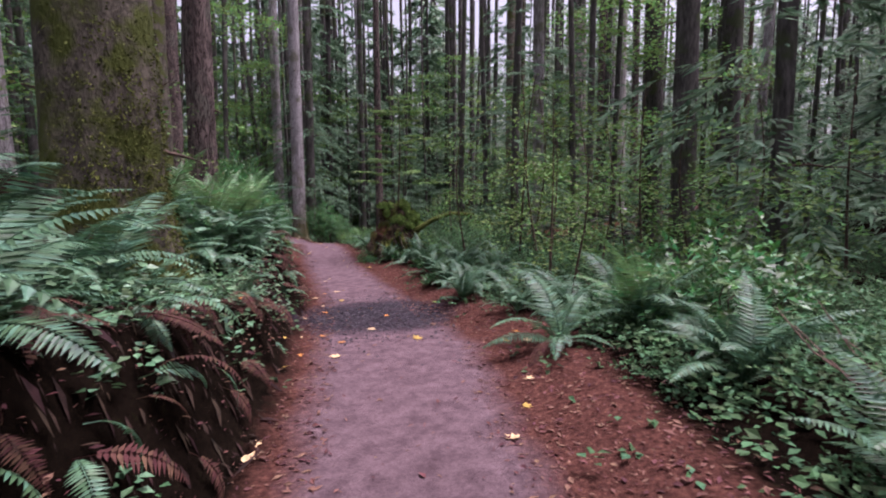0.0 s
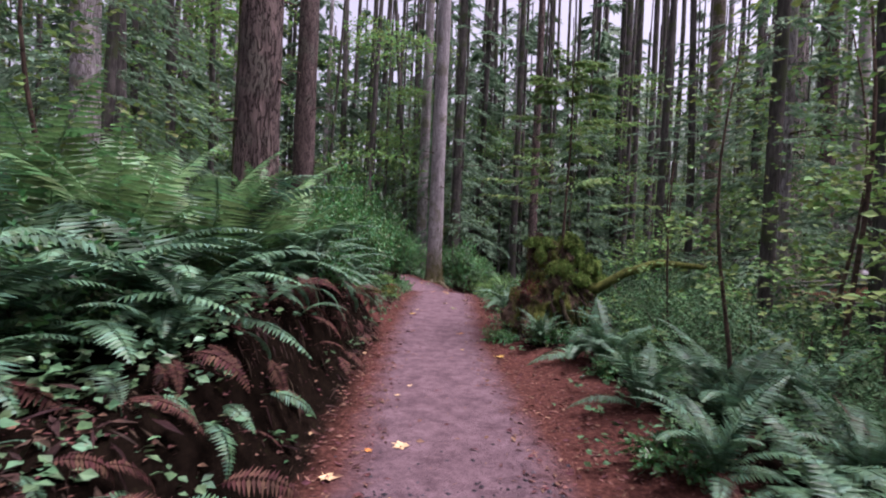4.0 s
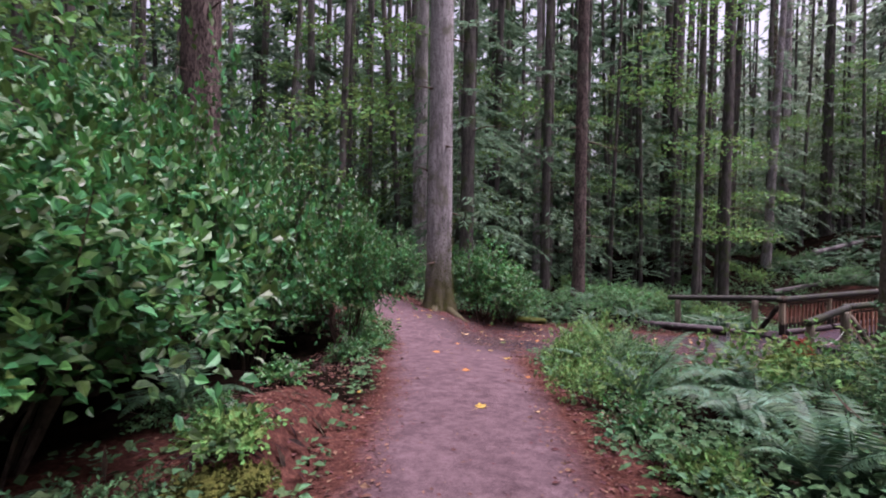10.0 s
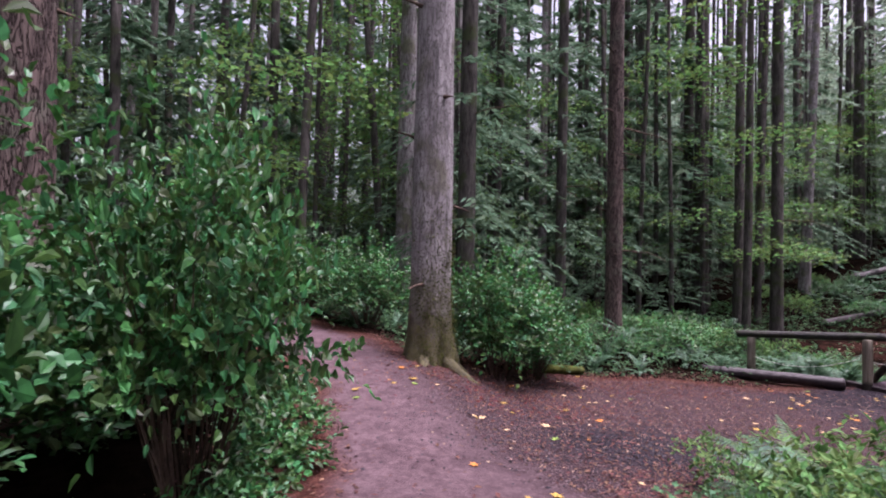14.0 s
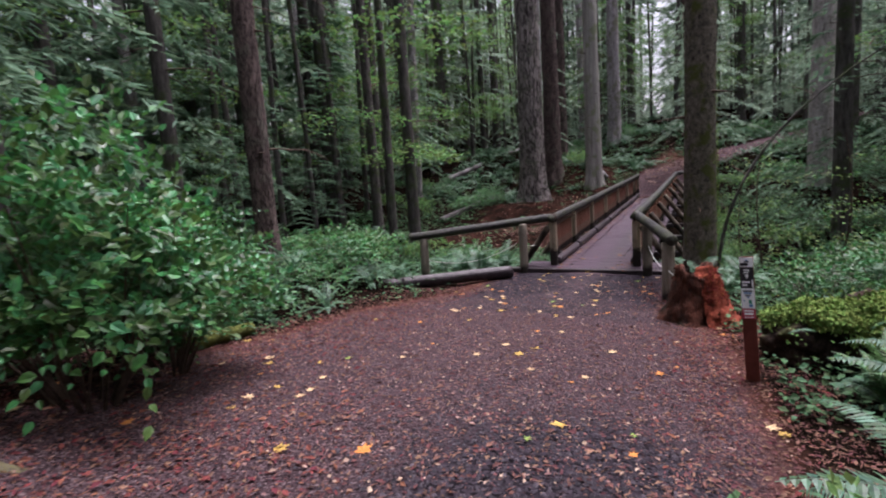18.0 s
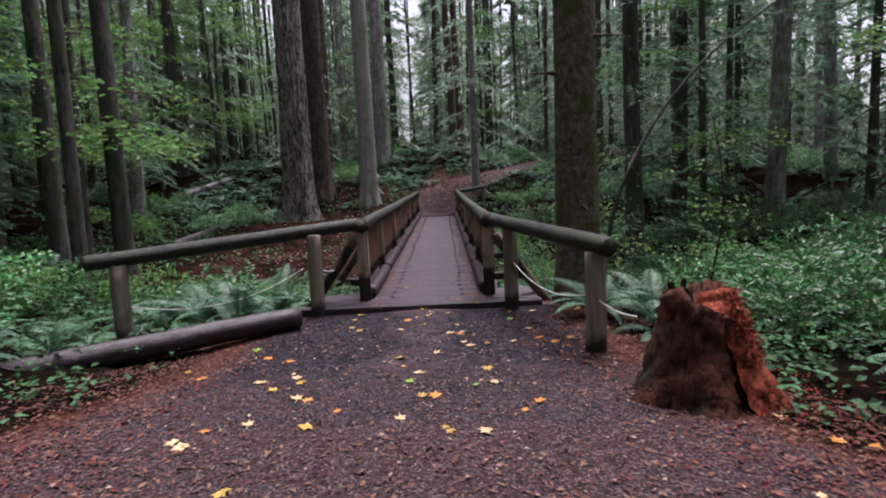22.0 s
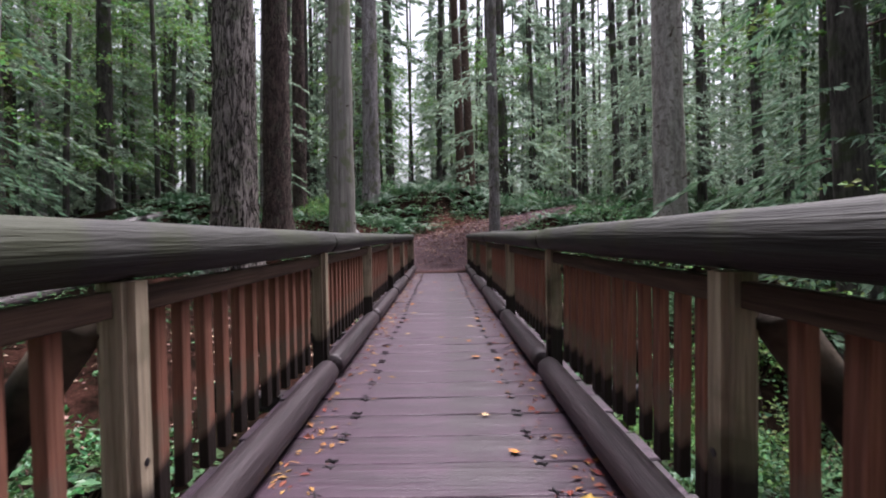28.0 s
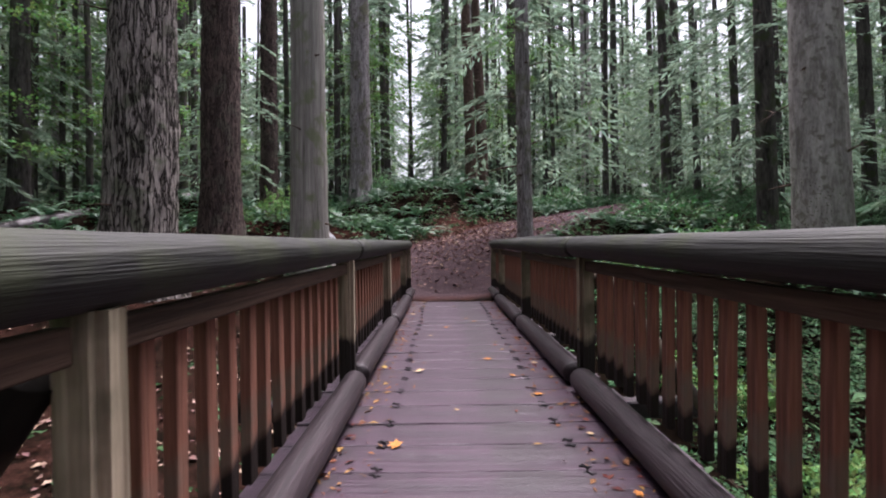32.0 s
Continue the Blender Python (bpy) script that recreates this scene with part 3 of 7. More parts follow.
# left bank: the shade-dark earth is drawn in close to the trail edge
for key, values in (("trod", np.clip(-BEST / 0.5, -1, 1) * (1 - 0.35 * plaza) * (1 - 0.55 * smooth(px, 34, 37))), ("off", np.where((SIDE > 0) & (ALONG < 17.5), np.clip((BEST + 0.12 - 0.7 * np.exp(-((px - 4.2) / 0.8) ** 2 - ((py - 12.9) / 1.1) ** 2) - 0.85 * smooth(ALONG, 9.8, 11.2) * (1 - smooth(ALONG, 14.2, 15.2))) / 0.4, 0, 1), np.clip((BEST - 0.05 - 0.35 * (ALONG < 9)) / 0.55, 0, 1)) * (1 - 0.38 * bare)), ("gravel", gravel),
                    ("chips", np.maximum(plaza * (1 - smooth(BEST, -0.1, 0.4)), 1.0 * smooth(px, 33, 35) * (1 - smooth(BEST, 0.0, 0.8))))):
    at = ground_mesh.attributes.new(key, "FLOAT", "POINT")
    at.data.foreach_set("value", values.astype(np.float32))
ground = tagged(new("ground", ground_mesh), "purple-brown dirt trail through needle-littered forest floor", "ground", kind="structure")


# ---- trees ----
def trunk_mesh(name, mat, r0, r1, tall, sides, rings, flare=0.5, furrow=0.0, count=22, bend=0.0, seed=1, lump=0.02, fade=None):
    """A tapered trunk with a root flare and, where asked, raised bark ridges that wander and break up."""
    rng = np.random.default_rng(seed)
    u = np.linspace(0, 1, rings) ** 1.25
    z = -0.35 + (tall + 0.35) * u
    th = np.linspace(0, 2 * np.pi, sides, endpoint=False)
    zz, tt = np.meshgrid(z, th, indexing="ij")
    above = np.clip(zz, 0, None)
    r = r0 + (r1 - r0) * (above / tall) ** 0.85
    k = rng.uniform(0, 6.28, 6)
    toes = 0.55 + 0.45 * np.sin(5 * tt + k[0]) * np.sin(2 * tt + k[1])
    r = r * (1 + flare * np.exp(-above / (r0 * 1.3)) * toes)
    r = r * (1 + lump * np.sin(3 * tt + zz * 0.7 + k[2]) + lump * np.sin(2 * tt - zz * 1.9 + k[3]))
    if furrow:
        drift = 0.5 * np.sin(zz * 2.1 + k[4]) + 0.35 * np.sin(zz * 5.3 + 3 * tt + k[5])
        ridge = np.abs(np.sin(count * 0.5 * tt + drift)) ** 0.6
        gap = 0.5 + 0.5 * np.sin(zz * 9.0 + 4 * np.sin(count * 0.5 * tt) + k[1])
        r = r + furrow * (ridge * (0.65 + 0.35 * gap) - 0.5) + furrow * 0.25 * rng.standard_normal(r.shape)
    sway = bend * np.sin(np.pi * zz / tall * 0.8) ** 2
    v = np.stack([r * np.cos(tt) + sway, r * np.sin(tt) + 0.4 * sway, zz], axis=-1).reshape(-1, 3)
    a = np.arange(rings * sides).reshape(rings, sides)
    f = np.stack([a[:-1], np.roll(a, -1, 1)[:-1], np.roll(a, -1, 1)[1:], a[1:]], axis=-1).reshape(-1, 4)
    return mesh_of(name, v.tolist(), f.tolist(), mat)


def dead_branches(name, mat, r_trunk, low, high, count, seed, reach=1.0):
    rng = np.random.default_rng(seed)
    pile = Pile()
    for _ in range(count):
        z, az = rng.uniform(low, high), rng.uniform(0, 6.28)
        L = reach * rng.uniform(0.25, 1.0)
        s = np.linspace(0, 1, 6)[:, None]
        d = np.array([math.cos(az), math.sin(az), rng.uniform(-0.25, 0.35)])
        p = np.array([0, 0, z]) + d * (r_trunk * 0.8 + L * s) + np.array([0, 0, -0.25]) * L * s ** 2 + 0.03 * rng.standard_normal((6, 3)) * s
        v, f = tube(p, np.linspace(0.018, 0.004, 6) * (0.6 + L * 0.5), 4)
        pile.add(v, f)
        for _k in range(3):
            q = p[rng.integers(2, 5)]
            e = d + rng.standard_normal(3) * 0.7
            v, f = tube(np.array([q, q + e * 0.2 * L, q + e * 0.36 * L - np.array([0, 0, 0.03])]), [0.006, 0.004, 0.002], 3)
            pile.add(v, f)
    return pile.mesh(name, mat)


def conifer_crown(name, mat, low, high, reach, branches, sprays, seed, size=0.4, width=0.1, droop=0.35):
    """Drooping boughs, each a fan of narrow needle sprays."""
    rng = np.random.default_rng(seed)
    pile = Pile()
    for _ in range(branches):
        g = rng.uniform(0, 1)
        z, az = low + (high - low) * g, rng.uniform(0, 6.28)
        L = reach * (1.0 - 0.6 * g) * rng.uniform(0.55, 1.1)
        d = np.array([math.cos(az), math.sin(az), 0.0])
        side = np.array([-d[1], d[0], 0.0])
        s = rng.uniform(0.18, 1.0, sprays) ** 0.8
        p = np.array([0, 0, z]) + d * (s * L)[:, None] + np.array([0, 0, 1.0]) * (0.25 * L * s - droop * 1.6 * L * s ** 2)[:, None]
        sgn = rng.choice([-1, 1], sprays)
        spread = rng.uniform(0.2, 1.2, sprays)
        way = d * 0.8 + side * (sgn * spread)[:, None] + np.array([0, 0, -1.0]) * rng.uniform(0.1, 0.7, sprays)[:, None]
        p = p + side * (sgn * spread * 0.22 * L * (1.05 - s) * rng.uniform(0, 1, sprays))[:, None]
        nrm = np.array([0, 0, 1.0]) + 0.5 * rng.standard_normal((sprays, 3))
        leaves(pile, p, way, nrm, size * rng.uniform(0.6, 1.2, sprays), width * rng.uniform(0.6, 1.3, sprays), 0.1, 0.4)
    return pile.mesh(name, mat)


def boughs(name, mat, low, high, reach, branches, seed):
    rng = np.random.default_rng(seed)
    pile = Pile()
    for _ in range(branches):
        g = rng.uniform(0, 1)
        z, az = low + (high - low) * g, rng.uniform(0, 6.28)
        L = reach * (1 - 0.6 * g) * rng.uniform(0.5, 0.9)
        d = np.array([math.cos(az), math.sin(az), 0.0])
        s = np.linspace(0, 1, 6)[:, None]
        p = np.array([0, 0, z]) + d * s * L + np.array([0, 0, 1.0]) * (0.25 * L * s - 0.5 * L * s ** 2)
        v, f = tube(p, np.linspace(0.03, 0.006, 6), 4)
        pile.add(v, f)
    return pile.mesh(name, mat)


def leafy_crown(name, mat, low, high, reach, count, seed, size=0.1, layers=7, spread=1.0):
    """Broad leaves in thin drooping layers, as young maples carry them in shade."""
    rng = np.random.default_rng(seed)
    pile = Pile()
    per = count // layers
    for k in range(layers):
        z = low + (high - low) * (k + rng.uniform(0.1, 0.9)) / layers
        az = rng.uniform(0, 6.28)
        c = np.array([math.cos(az), math.sin(az), 0]) * reach * rng.uniform(0.25, 0.65)
        rad = spread * reach * rng.uniform(0.35, 0.7)
        a, q = rng.uniform(0, 6.28, per), np.sqrt(rng.uniform(0, 1, per))
        p = np.stack([c[0] + rad * q * np.cos(a), c[1] + rad * q * np.sin(a), z - 0.3 * q * rad + 0.10 * rng.standard_normal(per)], axis=1)
        b = rng.uniform(0, 6.28, per)
        way = np.stack([np.cos(b), np.sin(b), rng.uniform(-0.5, 0.2, per)], axis=1)
        nrm = np.array([0, 0, 1.0]) + 0.4 * rng.standard_normal((per, 3))
        L = size * rng.uniform(0.6, 1.25, per)
        leaves(pile, p, way, nrm, L, L * 0.8, 0.15, 0.45)
    return pile.mesh(name, mat)


MIST = {}


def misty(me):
    """The same boughs in a paler green: distance haze put into the colour."""
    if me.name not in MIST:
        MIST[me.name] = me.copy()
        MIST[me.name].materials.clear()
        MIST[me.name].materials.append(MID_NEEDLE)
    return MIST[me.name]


def tree(x, y, mesh, label, crown=None, wood=None, lean=(0, 0), turn=0.0, scale=1.0, group="", name="conifer_tree", category="tree"):
    t = thing(name, pose(x, y, ground_z(x, y) - 0.03, lean[0], lean[1], turn) @ Matrix.Scale(scale, 4), label, category, group)
    put("trunk", mesh, t)
    if wood:
        tagged(put("twig_tangle", wood, t), kind="stuff")
    if crown:
        # crowns past x 34 get the haze-paled copy
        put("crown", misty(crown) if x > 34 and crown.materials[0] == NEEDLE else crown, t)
    return t


CROWNS = [conifer_crown("crown", NEEDLE, low, high, reach, n, k, s, 0.75, 0.2) for low, high, reach, n, k, s in
          [(4, 21, 4.0, 44, 32, 11), (2.5, 19, 3.6, 44, 32, 12), (6, 22, 4.2, 42, 32, 13), (8, 24, 4.0, 40, 32, 14)]]
MID_CROWNS = [conifer_crown("crown", NEEDLE, low, high, reach, n, k, s, 0.34, 0.07) for low, high, reach, n, k, s in
              [(1.4, 15, 3.2, 56, 56, 15), (2.2, 16, 3.2, 54, 56, 16)]]
LOW_CROWNS = [conifer_crown("crown", NEEDLE, low, high, reach, n, k, s, 0.3, 0.075) for low, high, reach, n, k, s in
              [(0.3, 7, 1.9, 46, 38, 21), (0.4, 9, 2.2, 50, 38, 22), (0.6, 6, 1.6, 40, 38, 23)]]
FINE_CROWNS = [conifer_crown("crown", NEEDLE, low, high, reach, n, k, s, 0.15, 0.026, 0.22) for low, high, reach, n, k, s in
               [(0.4, 4.5, 1.5, 56, 80, 24), (0.3, 7, 1.9, 64, 80, 25)]]
LEAFY = [leafy_crown("crown", SAPLING_LEAF if low < 1 else BRIGHT, low, high, reach, n, s, size) for low, high, reach, n, s, size in
         [(2.0, 9, 2.8, 2000, 31, 0.14), (3.0, 12, 3.4, 2400, 32, 0.15), (0.6, 3.3, 1.25, 520, 33, 0.075)]]
SAPLING = trunk_mesh("trunk", TWIG, 0.028, 0.008, 3.6, 6, 10, 0.3, 0, 22, 0.25, 55)
DEAD = [dead_branches("twig_tangle", TWIG, 0.2, 1.8, 11, 10, s, 1.6) for s in (41, 42, 43)]
FAR_TRUNKS = [trunk_mesh("trunk", BARK_DARK, r, r * 0.45, 26, 14, 14, 0.35, 0, 22, b, s) for r, b, s in [(0.16, 0.2, 51), (0.22, -0.2, 52), (0.3, 0.1, 53), (0.12, 0.3, 54)]]
GREY_TRUNKS = [trunk_mesh("trunk", BARK_GREY, r, r * 0.5, 26, 18, 18, 0.35, 0, 22, b, s) for r, b, s in [(0.17, 0.15, 61), (0.24, -0.15, 62), (0.32, 0.1, 63)]]

# trees one can tell apart: x, y, radius, bark, label, crown, low branches
NAMED = [
    (0.42, 5.3, 0.44, BARK_OLD, "thick mossy-barked old tree on a fern bank", None, None, 0.012, 40),
    (2.5, 10.9, 0.27, BARK_RED, "brown-barked conifer standing behind the ferns", None, None, 0.01, 26),
    (2.5, 16.6, 0.52, BARK_OLD, "broad mossy conifer trunk behind a salal bush", None, None, 0.012, 34),
    (4.12, 22.6, 0.40, BARK_RED, "ivy-clad conifer trunk behind the salal", None, 0, 0.01, 28),
    (8.96, 22.1, 0.285, BARK_CEDAR, "tall grey-barked conifer with mossy foot at the fork", None, None, 0.008, 36),
    (11.2, 30.6, 0.30, BARK_GREY, "grey conifer standing behind the fork tree", None, None, 0.006, 30),
    (12.2, 28.2, 0.26, BARK_DARK, "dark conifer trunk in the shade", 1, 0, 0, 22),
    (16.9, 30.6, 0.20, BARK_DARK, "slim dark conifer trunk", 1, 1, 0, 22),
    (15.6, 26.3, 0.22, BARK_RED, "straight reddish-brown conifer trunk with knots", None, 2, 0.006, 22),
    (27.5, 34.2, 0.40, BARK_DARK, "stout dark conifer trunk", None, 1, 0, 22),
    (32.5, 40.0, 0.30, BARK_GREY, "pale grey conifer trunk far in the wood", 0, None, 0, 22),
    (25.2, 30.3, 0.20, BARK_DARK, "slim dark conifer by the gully", None, 0, 0, 22),
    (24.6, 28.3, 0.22, BARK_DARK, "dark conifer by the gully", None, 1, 0, 22),
    (34.9, 26.9, 0.66, BARK_FIR, "huge fir with deeply furrowed grey bark", None, None, 0.05, 30),
    (37.5, 26.5, 0.47, BARK_RED, "brown furrowed fir close behind the huge one", None, None, 0.04, 26),
    (44.0, 27.5, 0.32, BARK_RED, "reddish furrowed conifer trunk", None, None, 0.045, 28),
    (46.0, 24.4, 0.44, BARK_GREY, "grey conifer trunk behind the snag", None, 1, 0.02, 24),
    (36.6, 24.1, 0.42, SNAG_WOOD, "bare bleached snag with smooth weathered wood", None, None, 0.015, 16),
    (62.0, 27.3, 0.62, BARK_DARK, "dark conifer on the rise", 2, 2, 0, 22),
    (37.7, 19.0, 0.19, BARK_GREY, "slim pale conifer beside the rising path", 3, 0, 0.006, 22),
    (33.4, 14.8, 0.42, BARK_PALE, "pale knotted conifer trunk with mossy foot", None, 2, 0.012, 24),
    (37.6, 13.0, 0.24, BARK_DARK, "dark conifer behind the pale trunk", 1, 1, 0, 22),
    (19.05, 18.9, 0.275, BARK_SIDE, "moss-sided trunk beside the bridge rail", None, None, 0.01, 26),
    (43.0, 36.0, 0.34, BARK_DARK, "dark conifer across the gully", 1, 0, 0, 22),
    (13.4, 12.0, 0.20, BARK_GREY, "grey conifer trunk off the trail", 3, 1, 0.005, 22),
    (21.2, 12.4, 0.50, BARK_DARK, "massive grey conifer trunk rising out of the salal", None, 2, 0.015, 30),
    (31.9, 34.4, 0.20, BARK_DARK, "slim dark conifer across the gully", None, 1, 0, 22),
    (43.4, 39.4, 0.36, BARK_GREY, "grey-green conifer beyond the fallen log", None, 0, 0, 22),
    (39.6, 37.6, 0.24, BARK_MOSS, "conifer stem sleeved in yellow-green moss", None, 1, 0, 22),
    (53.0, 40.8, 0.40, BARK_GREY, "tall grey conifer far on the rise", None, 2, 0, 22),
    (55.4, 36.6, 0.40, BARK_DARK, "tall dark conifer far on the rise", None, 0, 0, 22),
    (57.8, 29.0, 0.38, BARK_GREY, "grey conifer behind the snag", None, 1, 0, 22),
    (60.5, 16.1, 0.36, BARK_DARK, "dark conifer above the rising path", None, 2, 0, 22),
    (63.0, 10.2, 0.44, BARK_GREY, "grey conifer above the rising path", None, 0, 0, 22),
    (12.2, 6.3, 0.30, BARK_DARK, "stout dark conifer off the trail", None, 1, 0, 22),
    (17.5, 7.6, 0.36, BARK_DARK, "stout dark conifer deep in the wood", None, 0, 0, 22),
]
def stub_mesh(seed):
    rng = np.random.default_rng(seed)
    L = rng.uniform(0.10, 0.5)
    s = np.linspace(0, 1, 6)[:, None]
    p = s * np.array([L, 0, rng.uniform(-0.1, 0.15)]) + np.array([0, 0, -0.12]) * L * s ** 2
    v, f = tube(p, np.concatenate([[0.035], np.linspace(0.02, 0.006, 5)]), 7)
    return mesh_of("branch_stub", v.tolist(), f, TWIG)


STUBS = [stub_mesh(k) for k in range(5)]


def moss_skin(me, top, side, spread, count, seed, size=0.04, mat=MOSS):
    """Moss tufts on one side of a trunk's foot."""
    rng = np.random.default_rng(seed)
    v = np.array([q.co[:] for q in me.vertices])
    a = np.arctan2(v[:, 1], v[:, 0])
    away = np.abs((a - side + np.pi) % (2 * np.pi) - np.pi)
    v = v[(v[:, 2] > 0) & (v[:, 2] < top) & (away < spread)]
    r_ref = float(np.hypot(v[:, 0], v[:, 1]).mean())
    pick = rng.integers(0, len(v), count)
    gone = np.abs((np.arctan2(v[pick, 1], v[pick, 0]) - side + np.pi) % (2 * np.pi) - np.pi) / spread
    clump = 0.5 + 0.5 * np.sin(9 * v[pick, 2] + 5 * v[pick, 0] / r_ref) * np.sin(6 * v[pick, 2] - 7 * v[pick, 1] / r_ref + 1)
    pick = pick[rng.uniform(0, 1, count) < (1 - gone ** 2) * (1 - (v[pick, 2] / top) ** 2) * (0.35 + 0.65 * clump)]
    count = len(pick)
    p = v[pick] + np.stack([0.02 * rng.standard_normal(count), 0.02 * rng.standard_normal(count), 0.12 * rng.standard_normal(count)], axis=1)
    out = np.stack([p[:, 0], p[:, 1], 0 * p[:, 2]], axis=1)
    out /= np.linalg.norm(out, axis=1)[:, None]
    pile = Pile()
    leaves(pile, p + out * 0.004, out * 0.5 + 0.6 * rng.standard_normal((count, 3)) - np.array([0, 0, 0.5]), out, size * rng.uniform(0.5, 1.4, count), size * 0.6, 0.2)
    return pile.mesh("moss", mat)


# moss on the foot: tree number, height, side, spread, tufts
MOSSY = {4: (2.3, -1.0, 1.9, 9000), 0: (2.6, -0.7, 2.0, 26000), 2: (3.0, -1.2, 1.6, 1600), 20: (1.8, 2.2, 0.9, 1600), 22: (4.5, -0.9, 1.2, 12000)}
for i, (x, y, r, bark, label, crown, twigs, furrow, count) in enumerate(NAMED):
    near = furrow > 0
    me = trunk_mesh("trunk", bark, r, r * 0.6, 24, (88 if r > 0.4 else 64) if near else 20, 76 if near else 20, 0.62 if i == 4 else 0.8 if i == 0 else 0.5, furrow, count, 0.0, 100 + i)
    t = tree(x, y, me, label, None if crown is None else MID_CROWNS[crown % 2], None if twigs is None else DEAD[twigs])
    if i == 4:
        CEDAR = t
    if i in MOSSY:
        top, side, spread, tufts = MOSSY[i]
        tagged(put("moss", moss_skin(me, top, side, spread, tufts, 200 + i, 0.03, MOSS_BRIGHT if i == 22 else MOSS), t, None, "yellow-green moss on the bark"), kind="stuff")
    if near:
        for k in range(9):
            a, z = 2.4 * k + i, 1.3 + 0.75 * k + 0.3 * math.sin(5.0 * k + i)
            rz = (r + (r * 0.6 - r) * (z / 24) ** 0.85) * 0.97
            put("branch_stub", STUBS[(k + i) % 5], t, pose(rz * math.cos(a), rz * math.sin(a), z, 0, 0, math.degrees(a)))

cedar = ground_z(8.96, 22.1)
for k, (a, L) in enumerate([(-58, 0.7), (-125, 0.5), (-10, 0.5)]):
    u = np.linspace(0, 1, 8)
    q = 0.2 + u * L
    px0, py0 = 8.96 + q * np.cos(radians(a) + 0.25 * u), 22.1 + q * np.sin(radians(a) + 0.25 * u)
    pz0 = height(px0, py0) + 0.12 * (1 - u) ** 1.5 - 0.03 - 0.05 * u
    v, f = tube(np.stack([px0 - 8.96, py0 - 22.1, pz0 - cedar + 0.03], axis=1), np.linspace(0.11, 0.035, 8), 9)
    put("root", mesh_of("root", v.tolist(), f, BARK_CEDAR), CEDAR, None, "mossy surface root")

# the leaning twin stems on the rise
for dx, dy, ly in ((0, 0.2, -1.5), (0.5, -0.35, 2.5)):
    tree(46.8 + dx, 19.6 + dy, trunk_mesh("trunk", TWIG, 0.25, 0.14, 18, 24, 30, 0.6, 0.01, 18, 0.5, int(70 + 9 * dx)), "dark leaning twin stem on the fern rise", None, DEAD[1], (0, ly), name="twin_stem_tree")

# a thin bent stem beside the mossy trunk
bent = thing("leaning_sapling", pose(18.95, 18.62, ground_z(18.95, 18.62) - 0.05), "thin dark bent stem leaning over the undergrowth", "tree")
s = np.linspace(0, 1, 14)
v, f = tube(np.stack([0.4 * s + 0.04 * np.sin(9 * s), -0.3 * s - 3.2 * s ** 2.4, 4.9 * s - 0.5 * s ** 3], axis=1), np.linspace(0.035, 0.008, 14), 8)
put("trunk", mesh_of("trunk", v.tolist(), f, BARK_DARK), bent)
for k in range(4):
    a = np.array([0.3 * (0.35 + 0.15 * k), -0.3 * 0.5 - 3.2 * (0.4 + 0.14 * k) ** 2.4, 4.7 * (0.4 + 0.14 * k)])
    v, f = tube(np.array([a, a + np.array([0.25, 0.2 - 0.3 * (k % 2), 0.15]), a + np.array([0.6, 0.3 - 0.7 * (k % 2), 0.22])]), [0.010, 0.007, 0.003], 5)
    put("branch", mesh_of("branch", v.tolist(), f, TWIG), bent)

# the wood around, thinner near the trail
rng = np.random.default_rng(7)
taken = [(x, y) for x, y, *_ in NAMED] + [(46.8, 19.6)]


def clear_of_view(x, y, trail_gap, gap):
    return off_trail([x], [y])[0][0] > trail_gap and not (18 < x < 38 and 17 < y < 30.5) and all((x - a) ** 2 + (y - b) ** 2 > gap * gap for a, b in taken)


def light_gap(x, y):
    """An opening in the far wood where the pale sky comes through."""
    return x > 58 and 0.02 < (y - 21.5) / (x - 24) < 0.085


def open_side(x, y):
    """The side of the wood that the trail faces; behind it only tall trees close the place."""
    return y > min(0.2 * x - 4.0, 21 - 0.9 * (x - 25)) and x > -4 - 0.45 * max(0.0, y - 6)


def wood_tree(x, y):
    k = rng.integers(0, 10)
    me = GREY_TRUNKS[k % 3] if k < 3 else FAR_TRUNKS[k % 4]
    tree(x, y, me, "tall dark conifer of the surrounding wood" if k >= 3 else "tall grey conifer of the surrounding wood", CROWNS[rng.integers(0, 4)] if off_trail([x], [y])[0][0] > 12 and not (18 < x < 40 and 8 < y < 34) else MID_CROWNS[k % 2], DEAD[rng.integers(0, 3)] if rng.uniform() < 0.5 else None,
         (rng.uniform(-1.5, 1.5), rng.uniform(-1.5, 1.5)), rng.uniform(0, 360), rng.uniform(0.8, 1.2), "conifers of the wood")


made = 0
for _ in range(9000):
    x, y = rng.uniform(-22, 85), rng.uniform(-22, 70)
    d = off_trail([x], [y])[0][0]
    if light_gap(x, y) or d < 6.5 or d > 42 or not clear_of_view(x, y, 6.5, 2.0) or (not open_side(x, y) and rng.uniform() < 0.75) or (x > 28 and y > 27 and rng.uniform() < 0.5):
        continue
    taken.append((x, y))
    wood_tree(x, y)
    made += 1
    if made >= 172:
        break

